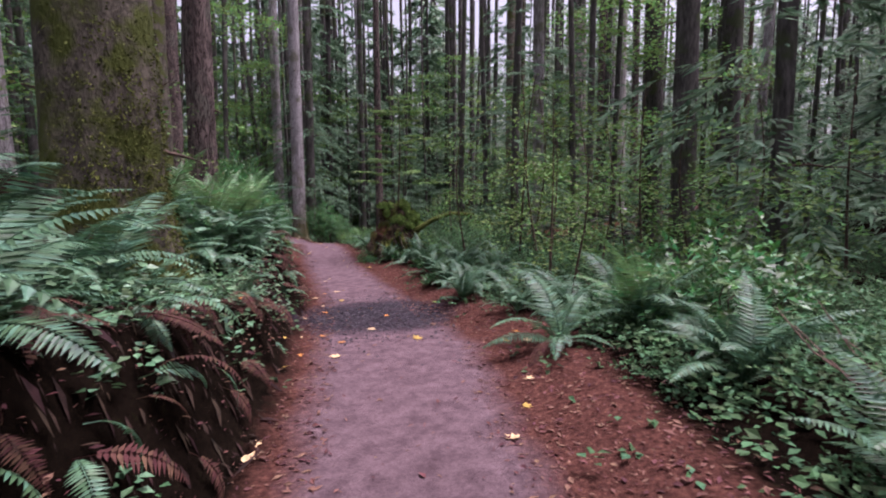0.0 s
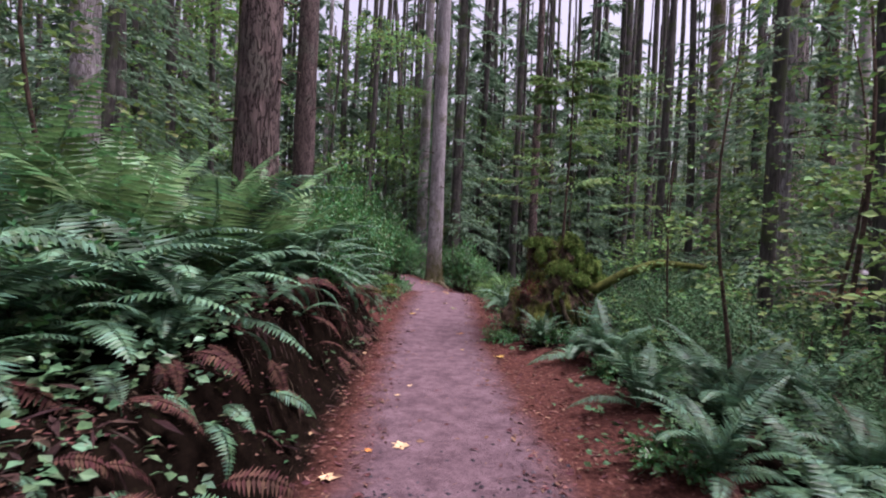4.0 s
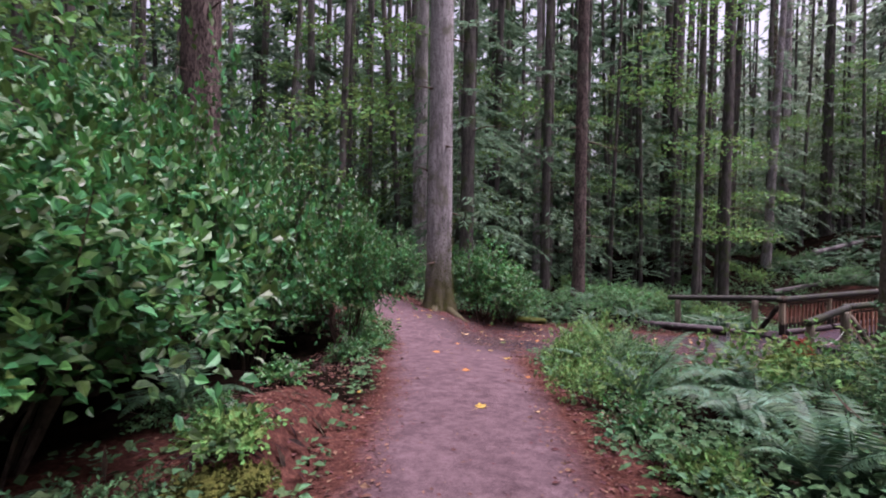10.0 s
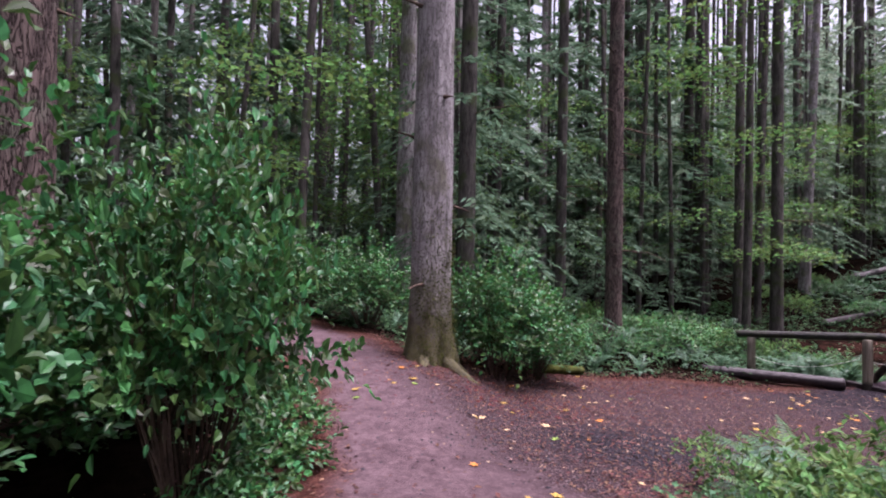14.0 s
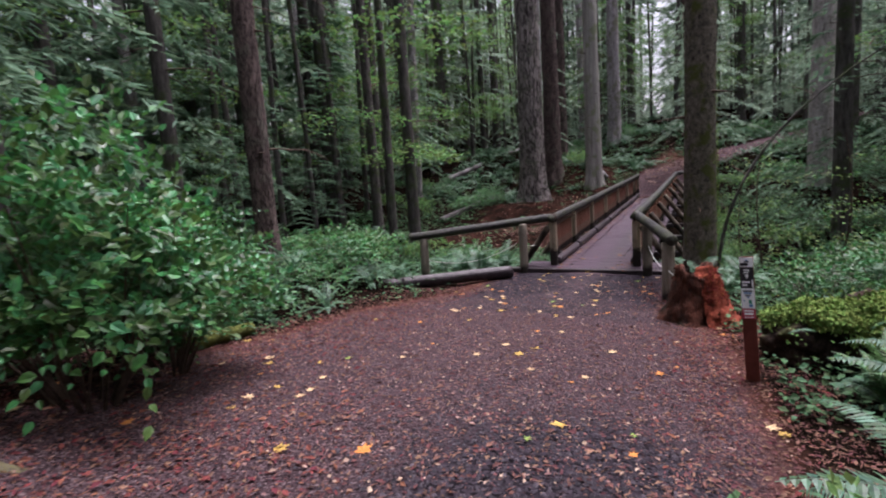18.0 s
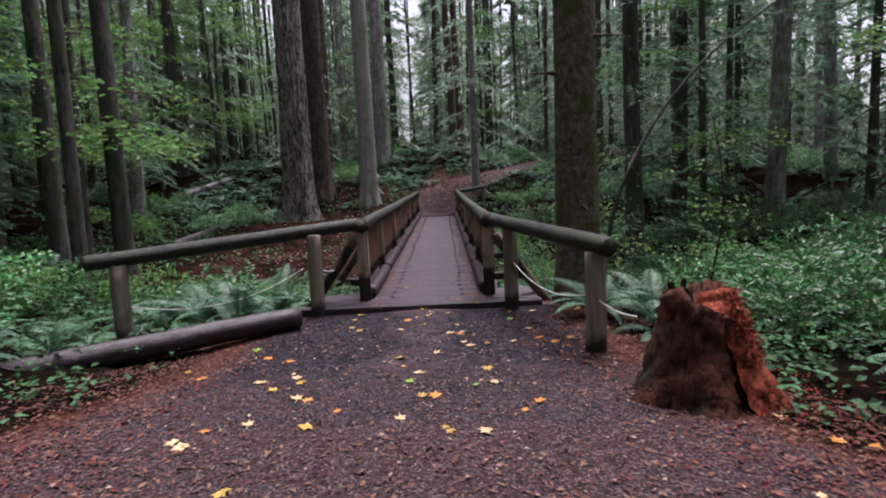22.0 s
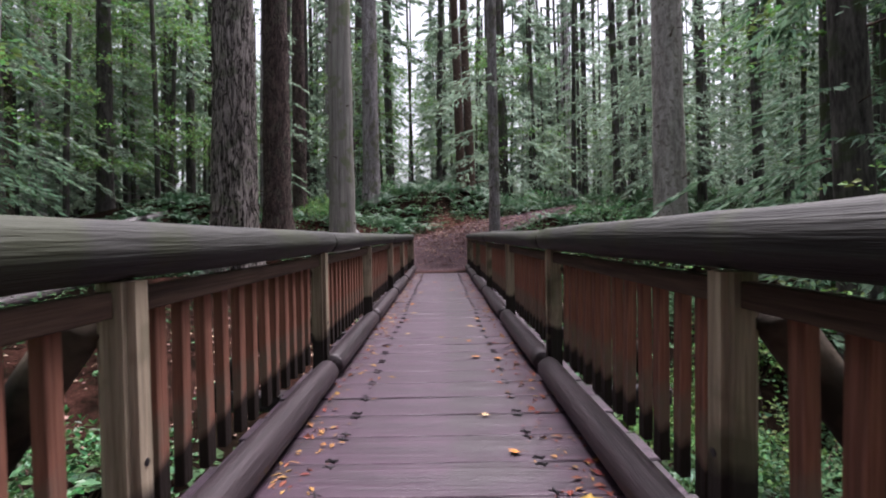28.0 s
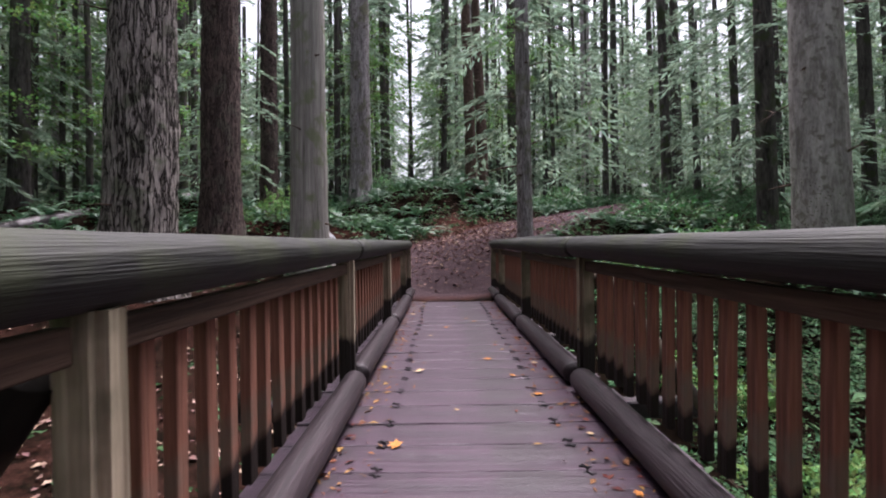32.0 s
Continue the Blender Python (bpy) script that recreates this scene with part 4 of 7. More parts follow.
# young trees that stand apart: x, y, size, which
for x, y, size, kind in [(7.6, 11.3, 0.75, 0), (9.6, 9.4, 0.9, 1), (20.0, 30.2, 0.8, 1), (22.6, 31.2, 0.8, 1), (18.4, 32.6, 1.0, 1), (11.8, 30.5, 0.9, 1), (13.8, 31.5, 0.8, 1), (8.6, 31.5, 0.7, 1), (17.2, 28.8, 0.7, 0), (26.3, 33.0, 1.0, 1), (9.9, 11.9, 0.7, 1), (12.3, 13.4, 0.8, 1), (14.5, 13.0, 0.9, 1), (11.5, 9.0, 0.8, 1), (14.8, 10.0, 0.9, 1), (0.2, 13.8, 0.8, 1), (-1.5, 8.5, 0.8, 1)]:
    tree(x, y, SAPLING if kind == 0 else FAR_TRUNKS[3], "young hemlock with feathery drooping green boughs", FINE_CROWNS[kind], None, (0, 0), 70 * x, size, "young hemlocks", "young_hemlock")
    taken.append((x, y))
for x, y, size, turn in [(5.4, 4.6, 0.8, 10), (6.3, 5.6, 0.95, 80), (5.6, 6.6, 0.7, 150), (7.2, 6.9, 1.1, 220), (4.6, 3.6, 0.6, 290), (7.4, 4.4, 1.0, 30), (22.6, 17.6, 0.9, 120), (24.5, 17.9, 0.7, 10), (20.3, 16.6, 0.9, 200), (-0.6, 6.6, 0.9, 20), (1.2, 8.2, 0.8, 190), (2.7, 19.6, 1.0, 45), (10.5, 12.0, 1.0, 75), (8.8, 8.0, 1.1, 260)]:
    tree(x, y, SAPLING, "thin sapling with layers of bright green leaves", LEAFY[2], None, (0, 0), turn, size, "leafy saplings", "leafy_sapling")
VINE = leafy_crown("crown", BRIGHT, 0.5, 2.5, 1.5, 760, 34, 0.1, 15, 0.5)
for x, y, size in [(8.1, 3.2, 0.95), (7.9, 5.6, 0.9), (8.6, 7.3, 1.0), (9.8, 4.8, 1.1), (10.4, 6.6, 1.0), (6.6, 8.2, 0.6), (11.8, 5.2, 1.1), (10.6, 2.6, 1.1)]:
    tree(x, y, SAPLING, "spreading vine maple shrub with yellowing green leaves", VINE, None, (0, 0), 83 * x, size, "vine maples", "vine_maple")
made = 0
for _ in range(6000):
    x, y = rng.uniform(-12, 70), rng.uniform(-10, 58)
    d = off_trail([x], [y])[0][0]
    if not open_side(x, y) or d < 6 or d > 34 or not clear_of_view(x, y, 6, 1.6) or (20 < x < 50 and 20 < y < 27):
        continue
    taken.append((x, y))
    if rng.integers(0, 10) < 7:
        tree(x, y, FAR_TRUNKS[3], "young hemlock with drooping green boughs", LOW_CROWNS[rng.integers(0, 3)], None, (0, 0), rng.uniform(0, 360), rng.uniform(0.8, 1.5), "young hemlocks", "young_hemlock")
    else:
        tree(x, y, FAR_TRUNKS[3], "young maple with bright yellow-green leaves", LEAFY[rng.integers(0, 2)], None, (0, 0), rng.uniform(0, 360), rng.uniform(0.7, 1.3), "young maples", "young_maple")
    made += 1
    if made >= 58:
        break
made = 0
for _ in range(3000):
    x, y = rng.uniform(-4, 25), rng.uniform(30, 50)
    if off_trail([x], [y])[0][0] < 3 or not clear_of_view(x, y, 3, 1.8):
        continue
    taken.append((x, y))
    tree(x, y, FAR_TRUNKS[3], "young hemlock with drooping green boughs", LOW_CROWNS[made % 3], None, (0, 0), rng.uniform(0, 360), rng.uniform(1.2, 2.0), "young hemlocks", "young_hemlock")
    made += 1
    if made >= 24:
        break
made = 0
for _ in range(3000):
    x, y = rng.uniform(50, 84), rng.uniform(-6, 50)
    if light_gap(x, y) or off_trail([x], [y])[0][0] < 2.5 or not clear_of_view(x, y, 2.5, 1.5):
        continue
    taken.append((x, y))
    bright_one = rng.integers(0, 10) < 6
    tree(x, y, FAR_TRUNKS[3], "young maple with bright yellow-green leaves" if bright_one else "young hemlock with drooping green boughs", LEAFY[made % 2] if bright_one else LOW_CROWNS[made % 3], None, (0, 0), rng.uniform(0, 360), rng.uniform(0.8, 1.3),
         "young maples" if bright_one else "young hemlocks", "young_maple" if bright_one else "young_hemlock")
    made += 1
    if made >= 42:
        break

made = 0
for _ in range(3000):
    x, y = rng.uniform(-6, 13), rng.uniform(24, 40)
    if off_trail([x], [y])[0][0] < 4 or not clear_of_view(x, y, 4, 1.6) or not open_side(x, y):
        continue
    taken.append((x, y))
    tree(x, y, FAR_TRUNKS[3], "young maple with bright yellow-green leaves", LEAFY[made % 2], None, (rng.uniform(-4, 4), rng.uniform(-4, 4)), rng.uniform(0, 360), rng.uniform(0.8, 1.4), "young maples", "young_maple")
    made += 1
    if made >= 16:
        break
for x, y, k in [(43, 10.6, 0), (45.5, 12.0, 1), (44, 8.5, 1), (47, 10, 0), (40.5, 8.0, 1), (50, 13.0, 0), (53, 11.5, 1), (57, 14.0, 0), (60, 6.5, 1), (58, 10.5, 0), (48, 6.5, 1), (51, 9, 2), (46, 4.5, 1), (52, 4, 0), (55, 7.5, 1), (42.5, 5.5, 0)]:
    tree(x, y, FAR_TRUNKS[k], "hemlock with drooping green boughs to the ground", MID_CROWNS[k % 2], None, (0, 0), 77 * x, 0.95, "young hemlocks", "young_hemlock")
for i, (x, y) in enumerate([(6.2, 33.0), (10.0, 34.5), (14.5, 34.0), (18.5, 35.5), (21.0, 33.0), (24.5, 36.0), (29.0, 33.5), (16.0, 22.6 + 16), (12.5, 37.5), (22.5, 27.9), (27.5, 31.2), (8.0, 29.8)]):
    tree(x, y, FAR_TRUNKS[3], "young maple with bright yellow-green leaves", LEAFY[i % 2], None, (2 * math.sin(i), 2 * math.cos(i)), 97 * i, 0.9 + 0.3 * math.sin(3 * i) ** 2, "young maples", "young_maple")
for i, (x, y) in enumerate([(13.0, 9.6), (16.5, 8.4), (18.2, 12.8), (15.6, 13.8), (20.5, 9.8), (40.0, 35.6), (44.0, 34.2), (48.0, 38.2), (37.0, 37.2)]):
    tree(x, y, FAR_TRUNKS[3], "slender young maple with bright yellow-green leaves", LEAFY[(i + 1) % 2], None, (0, 0), 131 * i, 0.95 + 0.05 * (i % 4), "young maples", "young_maple")
for x, y, k in [(52, 24.2, 0), (55, 22.8, 1), (60, 25.5, 0), (63, 23.5, 1), (66, 26.5, 0), (57, 26.8, 1)]:
    tree(x, y, FAR_TRUNKS[3], "young maple with bright yellow-green leaves", LEAFY[k], None, (0, 0), 61 * x, 0.9, "young maples", "young_maple")
for i, (x, y) in enumerate([(22, 35), (25, 37), (28, 35.5), (31, 37.5), (34, 36), (30, 41), (36, 40), (26, 42), (33, 44), (38, 36.5), (41, 38.5), (39, 42)]):
    tree(x, y, FAR_TRUNKS[i % 3], "tall hemlock with drooping dark boughs", MID_CROWNS[i % 2], None, (0, 0), 77 * x, 0.95 + 0.06 * (i % 5), "young hemlocks", "young_hemlock")
# the deep wood: trunks and boughs too far off to tell apart
deep_trunks, deep_boughs, dark_boughs = Pile(), Pile(), Pile()
made = 0
for _ in range(9000):
    x, y = rng.uniform(-60, 130), rng.uniform(-60, 120)
    d = off_trail([x], [y])[0][0]
    if light_gap(x, y) or d < 20 or d > 66 or (d < 28 and rng.uniform() < 0.5) or (not open_side(x, y) and rng.uniform() < 0.8) or (x < 20 and y > 38 and rng.uniform() < 0.45):
        continue
    z, r = ground_z(x, y), rng.uniform(0.12, 0.4)
    v, f = tube([(x, y, z - 0.5), (x + rng.uniform(-0.3, 0.3), y, z + 30)], [r, r * 0.6], 7)
    deep_trunks.add(v, f)
    k = 620
    g = rng.uniform(0, 1, k)
    a = rng.uniform(0, 6.28, k)
    q = (0.5 + 3.2 * rng.uniform(0, 1, k) ** 0.6 * (1.1 - 0.7 * g))
    p = np.stack([x + q * np.cos(a), y + q * np.sin(a), z + 0.5 + 22 * g - 0.3 * q], axis=1)
    way = np.stack([np.cos(a), np.sin(a), rng.uniform(-0.9, 0.0, k)], axis=1) + 0.5 * rng.standard_normal((k, 3))
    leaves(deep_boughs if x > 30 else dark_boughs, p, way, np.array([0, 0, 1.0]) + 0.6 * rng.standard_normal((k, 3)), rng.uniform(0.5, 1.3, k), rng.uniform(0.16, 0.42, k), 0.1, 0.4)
    made += 1
    if made >= 250:
        break
# beyond it the wood closes in a ragged wall, mist painted as pale green
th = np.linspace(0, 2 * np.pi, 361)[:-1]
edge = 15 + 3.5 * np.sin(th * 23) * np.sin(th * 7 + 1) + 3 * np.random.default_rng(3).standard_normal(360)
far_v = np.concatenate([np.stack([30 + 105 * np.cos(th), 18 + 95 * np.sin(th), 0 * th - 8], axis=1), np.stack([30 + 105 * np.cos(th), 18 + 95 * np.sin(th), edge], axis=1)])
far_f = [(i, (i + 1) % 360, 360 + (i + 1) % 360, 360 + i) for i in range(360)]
FAR_HAZE_GREEN = material("hazed_far_wood", (0.10, 0.14, 0.10), (0.34, 0.42, 0.33), 0.9, (1, 1, 0.35), 1.0, 0.0, 3.0)
tagged(new("backdrop", mesh_of("backdrop", far_v.tolist(), far_f, FAR_HAZE_GREEN)), "far edge of the wood, its green paled for haze", "woods", kind="structure")
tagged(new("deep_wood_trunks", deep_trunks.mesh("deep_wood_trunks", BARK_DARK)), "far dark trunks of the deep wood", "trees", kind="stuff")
# haze sits in these paled needle greens, not in the air
tagged(new("deep_wood_boughs", deep_boughs.mesh("deep_wood_boughs", FAR_NEEDLE)), "far boughs beyond the gully, green paled for haze", "trees", kind="stuff")
tagged(new("deep_wood_boughs", dark_boughs.mesh("deep_wood_boughs", MID_NEEDLE)), "far boughs of the deep wood, green paled for haze", "trees", kind="stuff")


# ---- ferns ----
def frond_mesh(name, mat, L, rise, fall, seed, pairs=30, wide=0.17):
    """One sword-fern frond along +y from its root: an arching stalk with two rows of narrow leaflets."""
    rng = np.random.default_rng(seed)
    n = pairs + 6
    ang = np.radians(np.linspace(rise, fall, n))
    step = L / n
    p = np.concatenate([[[0, 0, 0]], np.cumsum(np.stack([np.zeros(n), np.cos(ang) * step, np.sin(ang) * step], axis=1), axis=0)])
    p[:, 0] = 0.05 * L * np.sin(np.linspace(0, 2.2, n + 1) + rng.uniform(0, 6)) * np.linspace(0, 1, n + 1)
    pile = Pile()
    v, f = tube(p[::4], np.linspace(0.005, 0.0015, len(p[::4])), 3)
    pile.add(v, [(a, b, c) for a, b, c, d in f] + [(a, c, d) for a, b, c, d in f])
    k = np.arange(4, n)
    s = (k - 4) / (n - 4)
    length = wide * L * np.minimum(1, 0.35 + 3.2 * s) * (1 - s ** 2.2) * 1.0 + 0.01
    tang = p[k + 1] - p[k]
    tang /= np.linalg.norm(tang, axis=1)[:, None]
    for sgn in (-1, 1):
        side = np.tile(np.array([[sgn * 1.0, 0, 0]]), (len(k), 1))
        nrm = np.cross(side, tang) * sgn
        way = side + tang * 0.32 - nrm * (0.12 + 0.3 * s[:, None]) * 0.8 + 0.05 * rng.standard_normal((len(k), 3))
        leaves(pile, p[k], way, nrm, length * rng.uniform(0.88, 1.08, len(k)), np.full(len(k), step * 0.98), 0.1, 0.22)
    return pile.mesh(name, mat)


FRONDS = [frond_mesh("frond", FERN, L, rise, fall, s) for L, rise, fall, s in
          [(1.0, 76, -38, 1), (0.9, 66, -30, 2), (1.1, 80, -15, 3), (0.75, 50, -42, 4), (0.8, 35, -45, 5)]]
BROWN = [frond_mesh("frond", FERN_DEAD, 0.7, 20, -60, 6), frond_mesh("frond", FERN_DEAD, 0.8, 5, -40, 7)]


TALL = [frond_mesh("frond", FERN_LIT, 1.2, 87, 22, 8), frond_mesh("frond", FERN_LIT, 1.15, 82, -4, 9)]


TALL_SHADE = [frond_mesh("frond", FERN, 1.2, 86, 10, 8), frond_mesh("frond", FERN, 1.15, 80, -12, 9)]


def fern(x, y, size, seed, count=13, label="green sword fern with arching fronds", dead=0, tall=False):
    rng = np.random.default_rng(seed)
    base = thing("sword_fern", pose(x, y, ground_z(x, y) - 0.01, 0, 0, rng.uniform(0, 360)), label, "fern", "sword ferns")
    for k in range(count):
        # "fresh" picks the tall fronds that have light put into their colour
        me = (TALL if tall == "fresh" else TALL_SHADE)[k % 2] if tall and k % 3 else FRONDS[rng.integers(0, 5)]
        put("frond", me, base, pose(0, 0, 0, rng.uniform(-8, 12), rng.uniform(-12, 12), 360 * k / count + rng.uniform(-14, 14)) @ Matrix.Scale(size * rng.uniform(0.75, 1.12), 4))
    for k in range(dead):
        put("frond", BROWN[k % 2], base, pose(0, 0, 0.05, 0, 0, rng.uniform(0, 360)) @ Matrix.Scale(size * rng.uniform(0.7, 1.0), 4), "dead reddish-brown frond")
    return base


# ---- footbridge: log stringers, plank deck, log posts and rails, board balusters ----
BX, BY, BZ, BTILT = 18.75, 20.9, -1.522, -2.1
HALF = 0.85
POSTS = [0.6, 2.6, 4.89, 7.25, 9.9, 12.5, 15.0, 16.4]
bridge = thing("footbridge", pose(BX, BY, BZ, 0, BTILT, 0), "wooden footbridge with log rails and wet plank deck", "bridge")
plank_long, plank_step = 2.05, 0.318
plank_mesh = [block("plank", (plank_step - g, plank_long, 0.075), DECK, 0.006) for g in (0.012, 0.016, 0.009)]
wide_plank = block("plank", (plank_step - 0.01, 2.95, 0.075), DECK, 0.006)
k = 0
k = 1
while k * plank_step < 16.6:
    put("plank", wide_plank if k < 3 else plank_mesh[k % 3], bridge, pose(plank_step * (k + 0.5), 0.012 * math.sin(k * 2.7), -0.0375 + 0.003 * math.sin(k * 5.1), 0.15 * math.sin(k * 3.3), 0, 0.25 * math.sin(k * 1.7)))
    k += 1
pin = Pile()
v, f = tube([(-0.02, -0.012, 0.004), (0.02, 0.012, 0.004)], [0.0055, 0.0055], 5)
pin.add(v, f)
v, f = tube([(0, -0.03, 0.003), (0.005, 0.03, 0.003)], [0.004, 0.004], 5)
pin.add(v, f)
pin_mesh = pin.mesh("spike", STEEL_DARK)
for q in range(1, k):
    for s in (-1, 1):
        for dx in (-0.038, 0.033):
            put("spike", pin_mesh, bridge, pose(plank_step * (q + 1) + dx, s * 0.475 + 0.012 * math.sin(q * 7 + s), 0.0, 0, 0, 14 * math.sin(q * 3 + dx * 90)))
for s in (-1, 1):
    put("stringer", log_mesh("stringer", (-0.2, s * 0.62, -0.32), (16.8, s * 0.62, -0.32), 0.22, WET_LOG, seed=5 + s), bridge, None, "heavy round log stringer")
    # kerb logs between the posts
    for a, b in zip(POSTS[:-1], POSTS[1:]):
        put("kerb_log", log_mesh("kerb_log", (a + 0.07, s * (HALF - 0.06), 0.085), (b - 0.07, s * (HALF - 0.06), 0.085), 0.083, WET_LOG, 16, 12, 0.03, int(a * 10) + s), bridge)
    for i, x in enumerate(POSTS):
        bm = bmesh.new()
        bmesh.ops.create_cube(bm, size=1.0)
        wide = 0.152 if i == 0 else 0.108
        bmesh.ops.scale(bm, vec=(wide, wide, 1.36), verts=bm.verts)
        bmesh.ops.bevel(bm, geom=[e for e in bm.edges if abs(e.verts[0].co.z - e.verts[1].co.z) > 0.5], offset=0.22 * wide, segments=2, affect="EDGES")
        bmesh.ops.rotate(bm, cent=(0, 0, 0), matrix=Matrix.Rotation(radians(4 * math.sin(i * 2.1 + s)), 3, "Z"), verts=bm.verts)
        bmesh.ops.translate(bm, vec=(x, s * HALF, 0.25), verts=bm.verts)
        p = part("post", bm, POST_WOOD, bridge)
        bm = bmesh.new()
        bmesh.ops.create_cone(bm, cap_ends=True, segments=8, radius1=0.014, radius2=0.012, depth=0.02, matrix=Matrix.Translation((x, s * (HALF - wide / 2 + 0.008), 0.42)) @ Matrix.Rotation(radians(90), 4, "X"))
        part("bolt", bm, STEEL_DARK, p, "dark bolt head")
    joints = [0.42, 5.15, 10.15, 16.6]
    for i, (a, b) in enumerate(zip(joints[:-1], joints[1:])):
        put("rail_log", log_mesh("rail_log", (a, s * HALF, 1.03 - 0.03 * min(1, i)), (b + 0.012, s * HALF, 1.0), 0.083 - 0.004 * (i % 2), LOG_WOOD, 20, 22, 0.035, 31 + i * 2 + s), bridge, None, "weathered grey-green rail log")
    board = [block("stringer_board", (b - a - 0.14, 0.04, 0.072), BOARD) for a, b in zip(POSTS[:-1], POSTS[1:])]
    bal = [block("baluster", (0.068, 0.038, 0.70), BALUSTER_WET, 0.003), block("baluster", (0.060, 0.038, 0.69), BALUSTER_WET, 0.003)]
    for (a, b), me in zip(zip(POSTS[:-1], POSTS[1:]), board):
        put("top_board", me, bridge, pose((a + b) / 2, s * (HALF + 0.0), 0.872))
        n = int((b - a - 0.2) / 0.165)
        for j in range(n):
            bx = a + 0.14 + (b - a - 0.28) * (j + 0.5) / n
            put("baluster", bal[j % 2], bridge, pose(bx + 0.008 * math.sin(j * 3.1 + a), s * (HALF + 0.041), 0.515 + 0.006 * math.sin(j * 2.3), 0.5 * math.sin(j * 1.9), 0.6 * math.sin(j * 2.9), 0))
    # outriggers and their braces at every post but the last
    for x in POSTS[:-1]:
        put("outrigger", block("outrigger", (0.14, 0.75, 0.12), WET_LOG, 0.012), bridge, pose(x - 0.02, s * (HALF + 0.45), -0.14))
        put("brace", log_mesh("brace", (x - 0.03, s * (HALF + 0.80), -0.16), (x - 0.03, s * (HALF + 0.09), 0.83), 0.068, BRACE, 14, 8, 0.03, int(x * 7) + s), bridge, None, "diagonal log brace")
for s in (-1, 1):
    put("end_knob", log_mesh("end_knob", (0.49, s * (HALF - 0.005), 1.02), (0.69, s * (HALF - 0.005), 1.015), 0.091, ROOT, 18, 10, 0.22, 91 + s), bridge, None, "dark knotty log end over the first post")
# sill beam at the near end
put("sill", block("sill", (0.14, 3.35, 0.12), WET_LOG, 0.012), bridge, pose(0.235, 0.18, -0.06))


def wing(name, a, b, posts, seed, label):
    """A side rail at the bridge's end: one log on short posts."""
    za, zb = a[2], b[2]
    w = thing(name, Matrix.Identity(4), label, "railing", "bridge wing rails")
    put("rail_log", log_mesh("rail_log", a, b, 0.085, LOG_WOOD, 20, 20, 0.035, seed), w)
    for i, (x, y) in enumerate(posts):
        u = ((x - a[0]) * (b[0] - a[0]) + (y - a[1]) * (b[1] - a[1])) / ((b[0] - a[0]) ** 2 + (b[1] - a[1]) ** 2)
        top, low = za + (zb - za) * u - 0.05, ground_z(x, y) - 0.25
        put("post", log_mesh("post", (x, y, low), (x, y, top), 0.094, POST_DRY, 14, 8, 0.02, seed + i, 0.03), w)
    return w


wing("wing_rail", (19.32, 20.02, -0.47), (16.68, 19.25, -0.64), [(18.87, 19.81), (16.88, 19.32)], 3, "grey log wing rail on two posts beside the bridge")
wing("wing_rail", (19.32, 21.78, -0.46), (17.75, 24.45, -0.68), [(18.95, 22.31), (17.92, 24.18)], 4, "grey log wing rail on two posts above ferns")
wing("wing_rail", (35.0, 20.02, 0.07), (36.4, 18.55, 0.25), [(36.2, 18.75)], 6, "short far wing rail of grey log")
kl = thing("ground_log", Matrix.Identity(4), "wet dark log edging the gravel before the bridge", "log")
put("log", log_mesh("log", (18.3, 22.35, -1.46), (16.35, 24.75, -1.5), 0.12, WET_LOG, 20, 22, 0.05, 9), kl)


def rope(a, b, sag, label):
    s = np.linspace(0, 1, 16)[:, None]
    p = np.array(a) + (np.array(b) - np.array(a)) * s - np.array([0, 0, 1.0]) * sag * 4 * s * (1 - s)
    v, f = tube(p, 0.0065, 6)
    tagged(new("safety_rope", mesh_of("safety_rope", v.tolist(), f, CABLE)), label, "rope", "safety ropes")


rope((18.87, 19.80, -0.98), (16.88, 19.24, -1.02), 0.22, "pale sagging rope between the wing posts")
rope((18.95, 22.46, -0.98), (17.92, 24.26, -1.15), 0.24, "pale sagging rope between the wing posts")


rope((18.95, 22.30, -0.98), (19.26, 22.12, -1.06), 0.03, "pale rope end tied to the diagonal brace")
rope((16.88, 19.40, -1.02), (16.55, 19.08, -1.2), 0.05, "loose pale rope end below the last post")

